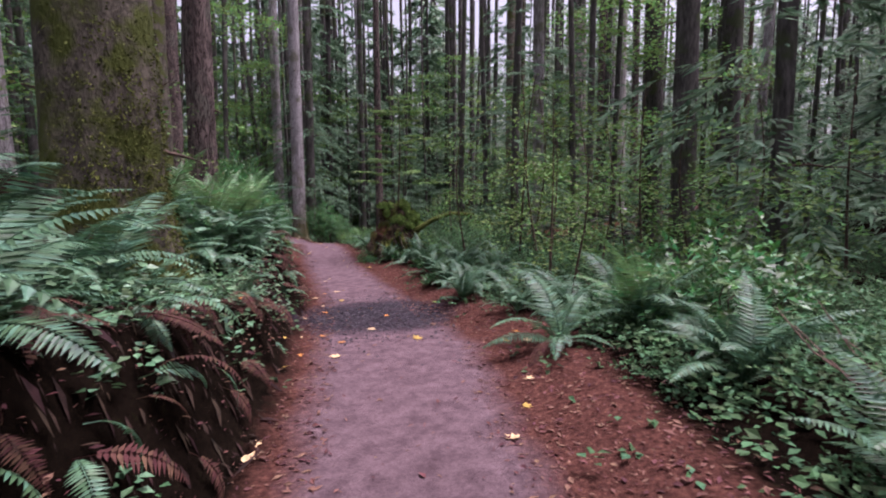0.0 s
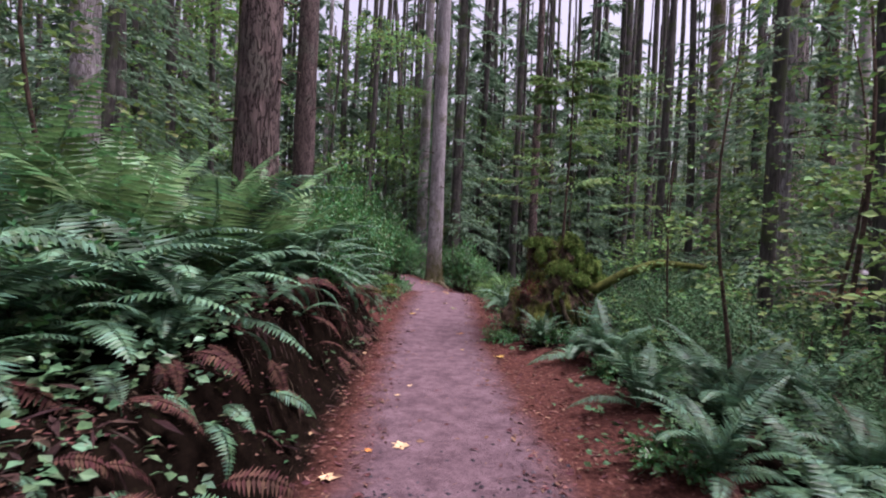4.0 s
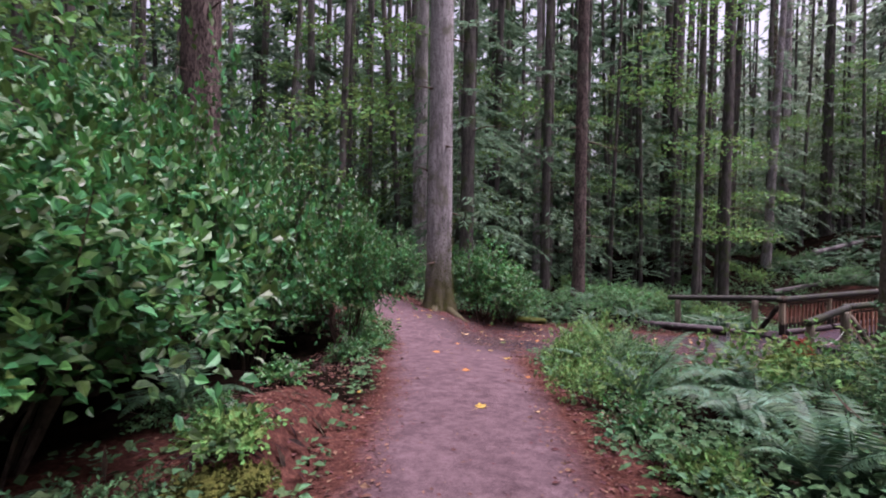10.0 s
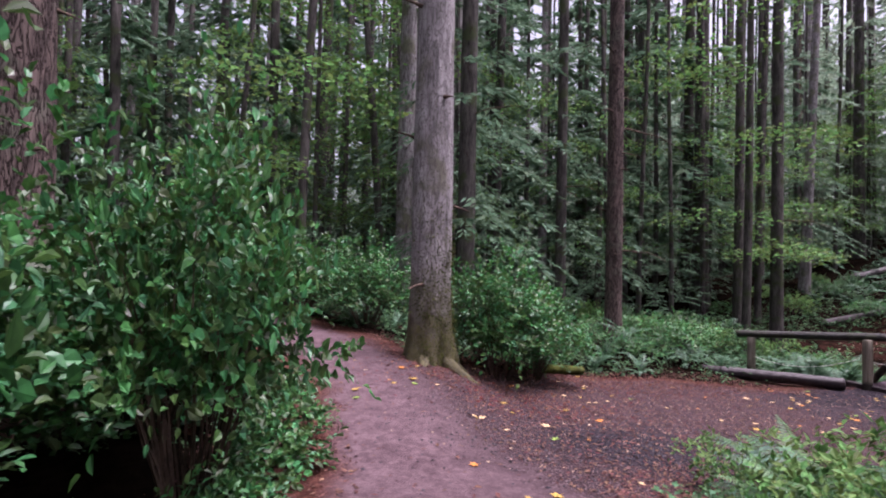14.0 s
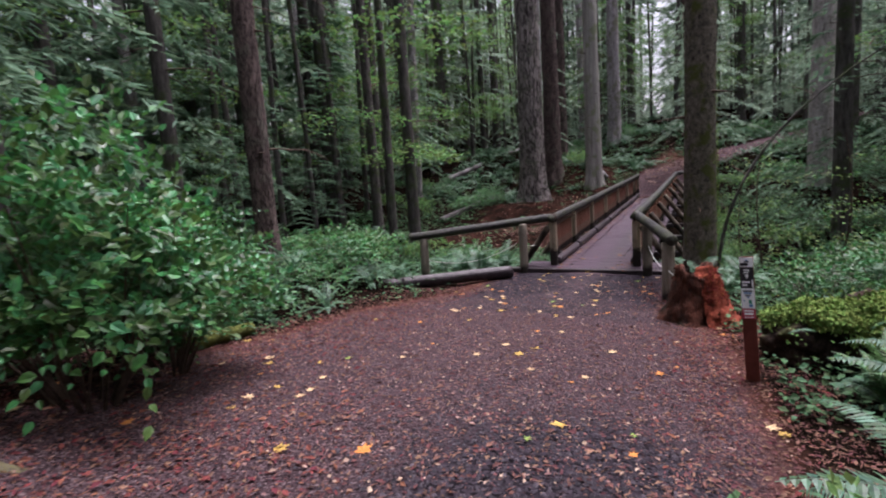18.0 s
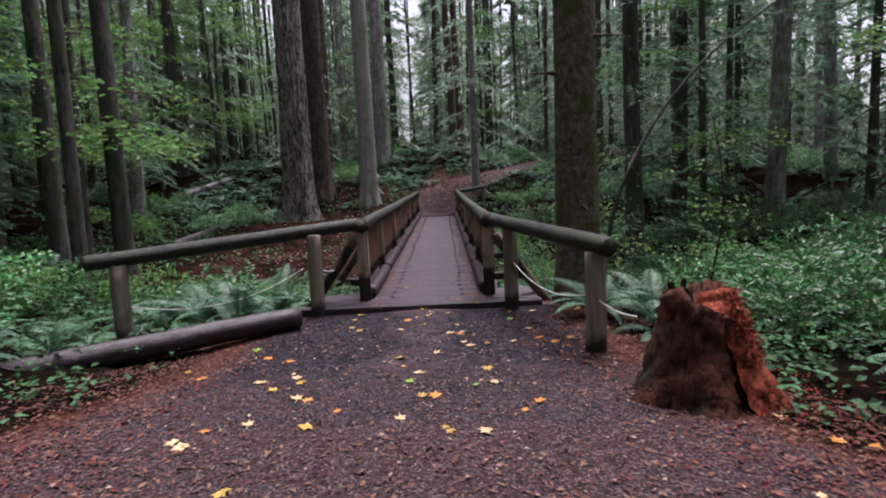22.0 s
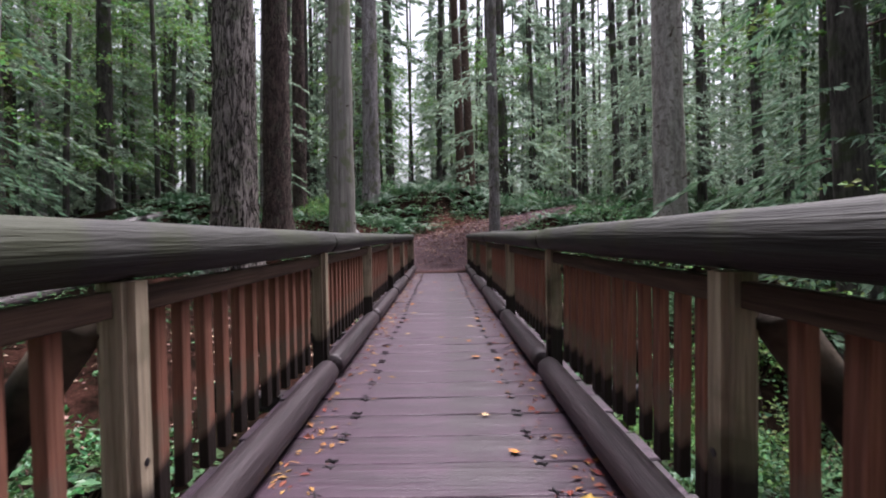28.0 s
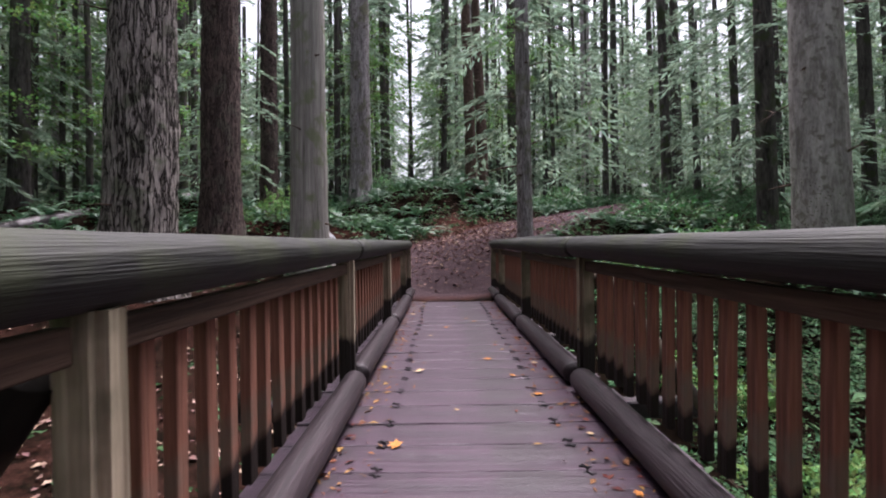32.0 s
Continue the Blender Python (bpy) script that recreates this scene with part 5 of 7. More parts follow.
# ---- trail marker ----
def marker(x, y, turn):
    z = ground_z(x, y)
    t = thing("trail_marker", pose(x, y, z, -3.5, 0, turn), "thin brown trail marker post with white symbol stickers", "sign")
    put("post", block("post", (0.012, 0.105, 1.3), material("brown_fibreglass", (0.085, 0.022, 0.016), (0.13, 0.036, 0.026), 4, rough=0.5, bump=0.1), 0.003), t, pose(0, 0, 0.45))
    white, black, blue, red = plain("white_sticker", (0.86, 0.87, 0.88), 0.4), plain("black_sticker", (0.015, 0.015, 0.02), 0.4), plain("blue_sticker", (0.10, 0.22, 0.42), 0.4), plain("red_sticker", (0.4, 0.03, 0.06), 0.4)
    green = plain("green_sticker", (0.05, 0.22, 0.16), 0.4)
    for z0, h, me, lab in ((1.052, 0.082, white, "white sticker with a dark skyline symbol"), (0.918, 0.178, black, "black sticker with white lettering and arrow"), (0.738, 0.176, white, "white sticker with a shield and blue-green figure"), (0.603, 0.088, red, "red sticker with white lettering")):
        st = put("sticker", block("sticker", (0.003, 0.099, h), me, 0), t, pose(-0.0085, 0, z0), lab)
        if me is black:
            rows = [(white, 0.0, 0.066, 0.046, 0.013), (white, 0.004, 0.046, 0.036, 0.012), (white, 0.0, 0.020, 0.024, 0.022), (white, 0.0, 0.002, 0.010, 0.016), (white, 0.008, -0.038, 0.060, 0.016), (white, 0.018, -0.064, 0.036, 0.014), (white, -0.040, -0.050, 0.012, 0.062)]
        elif me is red:
            rows = [(white, 0.0, 0.026, 0.074, 0.014), (white, 0.0, 0.000, 0.066, 0.020), (white, 0.0, -0.030, 0.070, 0.006)]
        elif h > 0.1:
            rows = [(black, 0.0, 0.064, 0.076, 0.012), (blue, 0.0, 0.046, 0.062, 0.014), (black, 0.0, 0.026, 0.040, 0.012), (blue, 0.0, 0.010, 0.018, 0.012), (green, -0.016, -0.028, 0.022, 0.034), (blue, -0.020, -0.062, 0.026, 0.026), (blue, 0.028, -0.020, 0.010, 0.012)]
        else:
            rows = [(black, 0.016, -0.018, 0.058, 0.026), (black, 0.0, 0.004, 0.040, 0.010), (blue, -0.004, 0.016, 0.020, 0.010)]
        for paint, dy, dz, w, q in rows:
            put("symbol", block("symbol", (0.002, w, q), paint, 0), st, pose(-0.003, dy, dz))


marker(13.42, 18.44, -12)


# ---- stumps and fallen wood ----
def stump_mesh(name, mat, r, tall, seed, jag=0.25):
    rng = np.random.default_rng(seed)
    sides, rings = 48, 22
    th = np.linspace(0, 2 * np.pi, sides, endpoint=False)
    u = np.linspace(0, 1, rings)
    k = rng.uniform(0, 6.28, 5)
    top = tall * (1 - jag * (0.5 + 0.5 * np.sin(2 * th + k[0])) - 0.3 * jag * (0.5 + 0.5 * np.sin(7 * th + k[1])) * (0.5 + 0.5 * np.sin(3 * th + k[4])))
    zz = -0.2 + (top[None, :] + 0.2) * u[:, None]
    rr = r * (1 + 0.45 * np.exp(-np.clip(zz, 0, None) / (0.25 * tall)) * (0.6 + 0.4 * np.sin(5 * th + k[2]))) * (1 - 0.48 * u[:, None])
    rr = rr + r * 0.07 * np.abs(np.sin(11 * th + 2 * np.sin(zz * 4) + k[3])) + r * 0.05 * rng.standard_normal((rings, sides))
    v = np.stack([rr * np.cos(th), rr * np.sin(th), zz], axis=-1).reshape(-1, 3)
    inner = np.stack([rr[-1] * 0.55 * np.cos(th), rr[-1] * 0.55 * np.sin(th), top * 0.8 + 0.04 * rng.standard_normal(sides)], axis=-1)
    v = np.concatenate([v, inner, [[0, 0, tall * 0.62]]])
    a = np.arange((rings + 1) * sides).reshape(rings + 1, sides)
    f = np.stack([a[:-1], np.roll(a, -1, 1)[:-1], np.roll(a, -1, 1)[1:], a[1:]], axis=-1).reshape(-1, 4).tolist()
    f += [(a[-1, j], a[-1, (j + 1) % sides], len(v) - 1) for j in range(sides)]
    return mesh_of(name, v.tolist(), f, mat)


sx, sy = 15.85, 18.95
st = thing("tree_stump", pose(sx, sy, ground_z(sx, sy) - 0.03), "rotten stump with crumbling bright red-brown wood", "stump")
put("stump", stump_mesh("stump", STUMP_WOOD, 0.36, 0.80, 3, 0.22), st, None, "dark rotten stump base")
r3 = np.random.default_rng(61)
for k in range(9):
    a, q = r3.uniform(-0.4, 2.6), r3.uniform(0.04, 0.17)
    tall = r3.uniform(0.66, 0.86) if k < 4 else r3.uniform(0.5, 0.7)
    bm = bmesh.new()
    bmesh.ops.create_cone(bm, cap_ends=True, segments=6, radius1=0.06, radius2=0.009, depth=tall)
    bmesh.ops.scale(bm, vec=(r3.uniform(0.6, 1.3), r3.uniform(0.5, 1.0), 1), verts=bm.verts)
    for v in bm.verts:
        v.co += Vector(r3.uniform(-0.02, 0.02, 3))
    bmesh.ops.translate(bm, vec=(q * math.cos(a), q * math.sin(a) + 0.02, tall / 2), verts=bm.verts)
    part("splinter", bm, ROOT, st, "grey-brown upright splinter")
# crumbling red wood down one flank and over the ground beside it
th, u = np.meshgrid(np.linspace(-2.75, -0.25, 26), np.linspace(0.02, 1, 22), indexing="ij")
rad = 0.36 * (1.42 - 0.80 * u + 0.22 * np.exp(-u * 5)) + 0.02 * r3.standard_normal(th.shape)
rad = rad * (1 - 0.35 * np.clip(np.abs(th + 1.5) - 0.85, 0, 1))
hi = 0.69 + 0.07 * np.sin(3 * th) + 0.04 * r3.standard_normal(th.shape)
v = np.stack([rad * np.cos(th), rad * np.sin(th), hi * u - 0.02], axis=-1).reshape(-1, 3)
v = np.concatenate([v, v * np.array([0.1, 0.1, 0.94])])
a = np.arange(26 * 22).reshape(26, 22)
f = np.stack([a[:-1, :-1], a[1:, :-1], a[1:, 1:], a[:-1, 1:]], axis=-1).reshape(-1, 4)
o = 26 * 22
edge = [(a[i, -1], a[i + 1, -1], a[i + 1, -1] + o, a[i, -1] + o) for i in range(25)]
put("rotten_wood", mesh_of("rotten_wood", v.tolist(), f.tolist() + (f[:, ::-1] + o).tolist() + edge, RED_ROT), st, None, "crumbling orange-red rotten wood")
n = 2600
a = r3.uniform(-2.7, -0.3, n)
u = r3.uniform(0, 1, n) ** 0.8
q = np.where(u < 0.45, 0.42 + 0.55 * r3.uniform(0, 1, n) ** 2, 0.36 * (1.45 - 0.80 * u) + 0.015 * r3.standard_normal(n))
p = np.stack([q * np.cos(a), q * np.sin(a), np.where(u < 0.45, 0, 0.74 * u)], axis=1)
low = u < 0.45
p[low, 2] = height(sx + p[low, 0], sy + p[low, 1]) - ground_z(sx, sy) + 0.045
pile = Pile()
leaves(pile, p, r3.standard_normal((n, 3)), np.array([0, 0, 1.0]) + 0.8 * r3.standard_normal((n, 3)), r3.uniform(0.012, 0.045, n), r3.uniform(0.008, 0.02, n), 0.3)
tagged(put("wood_debris", pile.mesh("wood_debris", RED_ROT), st, None, "orange-red crumbs of rotten wood"), kind="stuff")
mx, my = 5.95, 9.35


def mound_mesh(name, mat, lumps, seed, rough=0.3):
    """Uneven rotten mass out of a few swollen lumps: centre and three radii each."""
    bm = bmesh.new()
    for k, (cx, cy, cz, rx, ry, rz) in enumerate(lumps):
        made = bmesh.ops.create_icosphere(bm, subdivisions=4, radius=1.0)["verts"]
        for w in made:
            d = w.co.copy()
            g = 1 + rough * noise.noise(d * 2.1 + Vector((seed, k, 0))) + 0.5 * rough * noise.noise(d * 5.3 + Vector((k, seed, 3))) + 0.22 * rough * noise.noise(d * 13 + Vector((0, k, seed)))
            w.co = Vector((cx + rx * d.x * g, cy + ry * d.y * g, cz + rz * d.z * g))
    me = bpy.data.meshes.new(name)
    bm.to_mesh(me)
    bm.free()
    me.materials.append(mat)
    return me


def fused(ob):
    """Melts overlapping lumps into one skin."""
    md = ob.modifiers.new("fuse", "REMESH")
    md.mode, md.voxel_size = "VOXEL", 0.022
    return ob


def moss_shelf(name, mat, lumps, seed, count, size=0.035):
    """Cushions of moss over lumps, tufted and hanging at the rim."""
    rng = np.random.default_rng(seed)
    pile = Pile()
    for cx, cy, cz, rx, ry, rz in lumps:
        n = int(count * (rx * ry + rx * rz + ry * rz) / sum(q[3] * q[4] + q[3] * q[5] + q[4] * q[5] for q in lumps))
        d = rng.standard_normal((n, 3))
        d /= np.linalg.norm(d, axis=1)[:, None]
        d[:, 2] = np.where(d[:, 2] < -0.35, -d[:, 2], d[:, 2])
        g = 1 + 0.2 * np.sin(5 * d[:, 0] + 3 * d[:, 2] + seed + cx * 9) * np.sin(6 * d[:, 1] + 2 + cy * 7) + 0.08 * rng.standard_normal(n)
        r = np.array([rx, ry, rz])
        p = np.array([cx, cy, cz]) + d * r * g[:, None]
        nrm = d / r
        nrm /= np.linalg.norm(nrm, axis=1)[:, None]
        way = nrm * 0.4 + 0.7 * rng.standard_normal((n, 3)) - np.array([0, 0, 0.5])
        leaves(pile, p, way, nrm + 0.3 * rng.standard_normal((n, 3)), size * rng.uniform(0.5, 1.5, n), size * 0.55, 0.2)
        u, w = np.meshgrid(np.linspace(0, np.pi, 11), np.linspace(0, 2 * np.pi, 18, endpoint=False), indexing="ij")
        s = np.stack([np.sin(u) * np.cos(w), np.sin(u) * np.sin(w), np.cos(u)], axis=-1).reshape(-1, 3)
        gs = 0.88 + 0.14 * np.sin(5 * s[:, 0] + 3 * s[:, 2] + seed) * np.sin(6 * s[:, 1] + 2)
        a = np.arange(11 * 18).reshape(11, 18)
        q = np.stack([a[:-1], np.roll(a, -1, 1)[:-1], np.roll(a, -1, 1)[1:], a[1:]], axis=-1).reshape(-1, 4)
        pile.add(np.array([cx, cy, cz]) + s * r * gs[:, None], np.concatenate([q[:, :3], q[:, [0, 2, 3]]]))
    return pile.mesh(name, mat)


ms = thing("mossy_stump", pose(mx, my, ground_z(mx, my) - 0.05, 0, 0, -17.8) @ Matrix.Diagonal((0.68, 0.75, 1.0, 1)), "tall rotten root mass capped with yellow-green moss", "stump")
mass = mound_mesh("stump", ROOT_MOSSY, [(0, 0.15, 0.3, 0.55, 0.45, 0.45), (-0.42, 0.0, 0.2, 0.42, 0.38, 0.36), (0.42, 0.05, 0.3, 0.38, 0.36, 0.42), (-0.12, 0.2, 0.8, 0.34, 0.3, 0.36), (0.25, 0.2, 0.86, 0.26, 0.26, 0.3), (0.0, -0.18, 0.5, 0.34, 0.2, 0.3)], 8, 0.55)
fused(put("stump", mass, ms, None, "crumbling dark brown root mass"))
r2 = np.random.default_rng(76)
vv, nn = np.array([q.co[:] for q in mass.vertices]), np.array([q.normal[:] for q in mass.vertices])
pick = r2.integers(0, len(vv), 9000)
pick = pick[(vv[pick, 2] > 0.0) & (r2.uniform(0, 1, len(pick)) < 0.35 + 0.5 * nn[pick, 2])]
pile = Pile()
n = len(pick)
leaves(pile, vv[pick] + 0.01 * r2.standard_normal((n, 3)), nn[pick] * 0.4 + 0.8 * r2.standard_normal((n, 3)) - np.array([0, 0, 0.6]), nn[pick] + 0.3 * r2.standard_normal((n, 3)), r2.uniform(0.015, 0.05, n), r2.uniform(0.008, 0.02, n), 0.2)
tagged(put("moss", pile.mesh("moss", MOSS_BRIGHT), ms, None, "thin moss and debris over the roots"), kind="stuff")
pick = pick[::9]
n = len(pick)
pile = Pile()
leaves(pile, vv[pick] + nn[pick] * 0.03, nn[pick] + 0.7 * r2.standard_normal((n, 3)), nn[pick] + np.array([0, 0, 0.8]), r2.uniform(0.03, 0.07, n), r2.uniform(0.02, 0.045, n), 0.2)
tagged(put("seedling_leaves", pile.mesh("seedling_leaves", COVER), ms, None, "small green leaves rooted on the stump"), kind="stuff")
tagged(put("moss", moss_shelf("moss", MOSS_BRIGHT, [(-0.30, 0.05, 1.10, 0.24, 0.2, 0.055), (0.24, 0.12, 1.12, 0.17, 0.2, 0.10), (0.36, 0.0, 0.98, 0.10, 0.12, 0.17), (-0.02, -0.28, 0.80, 0.2, 0.10, 0.09), (-0.33, -0.16, 0.95, 0.07, 0.09, 0.10), (0.56, -0.08, 0.84, 0.17, 0.2, 0.12), (0.74, 0.0, 0.66, 0.17, 0.18, 0.10), (0.38, -0.26, 0.68, 0.14, 0.10, 0.08), (0.12, -0.3, 0.72, 0.10, 0.08, 0.08)], 5, 15000, 0.04), ms, None, "thick yellow-green moss cushions"), kind="stuff")
r2 = np.random.default_rng(77)
n = 420
p = np.stack([r2.normal(-0.5, 0.13, n), r2.normal(-0.22, 0.1, n), r2.uniform(0.42, 0.66, n)], axis=1)
pile = Pile()
leaves(pile, p, r2.standard_normal((n, 3)), np.array([0, -0.3, 1.0]) + 0.6 * r2.standard_normal((n, 3)), r2.uniform(0.015, 0.05, n), r2.uniform(0.01, 0.03, n), 0.3)
tagged(put("wood_debris", pile.mesh("wood_debris", LITTER_RED), ms, None, "red-brown crumbs of rotten wood"), kind="stuff")
for q in range(15):
    a = -2.9 + 0.4 * q + r2.uniform(-0.1, 0.1)
    u = np.linspace(0, 1, 9)
    rad = 0.36 + 0.42 * u ** 1.6 + 0.03 * np.sin(7 * u + q)
    p = np.stack([rad * np.cos(a + 0.3 * u), rad * np.sin(a + 0.3 * u) * 0.85, (0.5 + 0.45 * r2.uniform()) * (1 - u) - 0.02], axis=1) + 0.02 * r2.standard_normal((9, 3))
    v, f = tube(p, np.linspace(0.022, 0.045, 9) * r2.uniform(0.7, 1.3), 7)
    put("root", mesh_of("root", v.tolist(), f, ROOT), ms)
limb = np.array([(0.2, -0.2, 0.58), (0.55, -0.45, 0.6), (0.95, -0.65, 0.8), (1.5, -0.85, 0.93), (2.3, -1.1, 0.9)])
v, f = tube(limb, [0.075, 0.065, 0.055, 0.05, 0.03], 10)
put("limb", mesh_of("limb", v.tolist(), f, MOSS), ms, pose(0, 0, 0, 0, 0, 17.8), "mossy crooked limb")
hx, hy = mx + 0.06, my - 0.02
hem = thing("young_hemlock", pose(hx, hy, ground_z(hx, hy) + 0.98, 0, 0, 20) @ Matrix.Scale(0.7, 4), "young hemlock rooted on the mossy stump", "tree", "young hemlocks")
put("trunk", SAPLING, hem)
put("crown", conifer_crown("crown", NEEDLE_FRESH, 0.7, 3.4, 1.6, 36, 90, 26, 0.15, 0.04, 0.1), hem)

m2x, m2y = 14.15, 17.4
m2 = thing("mossy_stump", pose(m2x, m2y, ground_z(m2x, m2y) - 0.05, 0, 0, -84.9) @ Matrix.Diagonal((1.0, 1.0, 0.88, 1)), "long low rotting stump overgrown with moss beside the marker", "stump")
# solid lumps; the dark hollow under the moss is only their near-black colour
fused(put("stump", mound_mesh("stump", ROOT, [(-0.55, 0.1, 0.22, 0.34, 0.36, 0.32), (0.1, 0.15, 0.3, 0.6, 0.42, 0.38), (0.75, 0.1, 0.3, 0.5, 0.4, 0.4)], 18, 0.35), m2, None, "near-black rotten wood, a hollow's shade put into its colour"))
tagged(put("moss", moss_shelf("moss", MOSS_BRIGHT, [(-0.35, 0.0, 0.52, 0.34, 0.32, 0.14), (0.15, -0.05, 0.6, 0.36, 0.34, 0.14), (0.1, -0.3, 0.42, 0.34, 0.16, 0.2), (0.65, -0.1, 0.62, 0.36, 0.34, 0.15), (0.6, -0.32, 0.42, 0.3, 0.14, 0.2), (1.1, 0.0, 0.5, 0.3, 0.3, 0.18), (-0.72, 0.15, 0.42, 0.16, 0.2, 0.12)], 15, 22000, 0.048), m2, None, "shaggy yellow-green moss and tiny ferns"), kind="stuff")
r2 = np.random.default_rng(79)
n = 380
p = np.stack([r2.uniform(-0.8, 1.3, n), r2.uniform(-0.5, 0.35, n), np.zeros(n)], axis=1)
p[:, 2] = 0.66 - 1.3 * np.clip(-p[:, 1] - 0.12, 0, 1) + r2.uniform(0.0, 0.12, n) - 0.2 * np.clip(-p[:, 0] - 0.3, 0, 1)
pile = Pile()
leaves(pile, p, r2.standard_normal((n, 3)), np.array([0, -0.3, 1.0]) + 0.5 * r2.standard_normal((n, 3)), r2.uniform(0.02, 0.06, n), r2.uniform(0.012, 0.035, n), 0.2)
tagged(put("seedling_leaves", pile.mesh("seedling_leaves", SAPLING_LEAF), m2, None, "small green leaves rooted in the moss"), kind="stuff")
r2 = np.random.default_rng(78)
for k in range(26):
    q = (r2.uniform(-0.7, 1.2), r2.uniform(-0.42, 0.2))
    put("fern_sprig", FRONDS[k % 5], m2, pose(q[0], q[1], 0.5 - 0.3 * max(0, -q[1] - 0.15), r2.uniform(-8, 12), r2.uniform(-12, 12), r2.uniform(90, 270)) @ Matrix.Scale(r2.uniform(0.25, 0.5), 4), "small fern growing in the moss")


def fallen(a, b, r, mat, seed, label):
    t = thing("fallen_log", Matrix.Identity(4), label, "log", "fallen logs")
    put("log", log_mesh("log", (a[0], a[1], ground_z(*a) + r * 0.7), (b[0], b[1], ground_z(*b) + r * 0.7), r, mat, 16, 16, 0.06, seed, 0.2), t)


fallen((38, 33.5), (45, 30.5), 0.28, WET_LOG, 21, "fallen log lying among ferns on the rise")
fallen((30, 30), (36.2, 29.4), 0.16, WET_LOG, 22, "thin fallen log across the bare bank")
fallen((11.6, 23.5), (12.7, 23.7), 0.09, MOSS, 23, "mossy half-buried log at the trail edge")
fallen((8.2, 13.2), (9.0, 11.6), 0.06, WET_LOG, 24, "thin dead branch lying in the ferns")
bx, by = 37.3, 24.0
rk = thing("boulder", pose(bx, by, ground_z(bx, by)), "dark weathered boulder at the foot of the snag", "rock")
bm = bmesh.new()
bmesh.ops.create_icosphere(bm, subdivisions=3, radius=0.5)
for v in bm.verts:
    v.co = Vector((v.co.x * 1.3, v.co.y, v.co.z * 0.75)) * (1 + 0.25 * noise.noise(v.co * 2.2))
bmesh.ops.translate(bm, vec=(0, 0, 0.2), verts=bm.verts)
part("rock", bm, material("grey_boulder_stone", (0.06, 0.06, 0.065), (0.22, 0.22, 0.23), 5, rough=0.8, bump=0.8, spot=(0.05, 0.055, 0.03)), rk)


# ---- shrubs ----
def bush_mesh(name, mat, rx, ry, rz, count, seed, leaf=0.085, lobes=9, ratio=0.55, broad=False, lift=0.22):
    """Leaves on many small shoots over uneven lobes, with gaps between them."""
    rng = np.random.default_rng(seed)
    pile = Pile()
    per = count // lobes
    for _ in range(lobes):
        a, q, tilt = rng.uniform(0, 6.28), rng.uniform(0.15, 0.75), math.acos(rng.uniform(0.0, 1.0))
        if broad:
            c = np.array([rx * 0.72 * math.sin(tilt) * math.cos(a), ry * 0.72 * math.sin(tilt) * math.sin(a), rz * (lift + (0.78 - lift) * math.cos(tilt))])
            r = np.array([rx, ry, rz * 0.75]) * rng.uniform(0.16, 0.30)
        else:
            c = np.array([rx * q * math.cos(a), ry * q * math.sin(a), rz * rng.uniform(0.25, 0.62)])
            r = np.array([rx, ry, rz]) * rng.uniform(0.34, 0.52)
        shoots = max(3, per // 9)
        d = rng.standard_normal((shoots, 3))
        d[:, 2] = d[:, 2] * 0.7 + 0.25
        d /= np.linalg.norm(d, axis=1)[:, None]
        tip = c + d * r * rng.uniform(0.55, 1.12, (shoots, 1))
        for j in range(9):
            g = rng.uniform(0, 1, (shoots, 1))
            p = tip - d * (0.05 + 0.22 * g) * r.mean() + 0.03 * rng.standard_normal((shoots, 3))
            way = d * 0.5 + rng.standard_normal((shoots, 3)) * (np.array([0.75, 0.75, 0.4]) if broad else 0.75) - np.array([0, 0, 0.12 if broad else 0.25])
            nrm = np.array([0, 0, 1.7 if broad else 1.0]) + d * 0.6 + 0.35 * rng.standard_normal((shoots, 3))
            L = leaf * rng.uniform(0.6, 1.2, shoots)
            (broad_leaves if broad else leaves)(pile, p, way, nrm, L, L * ratio, 0.18)
    return pile.mesh(name, mat)


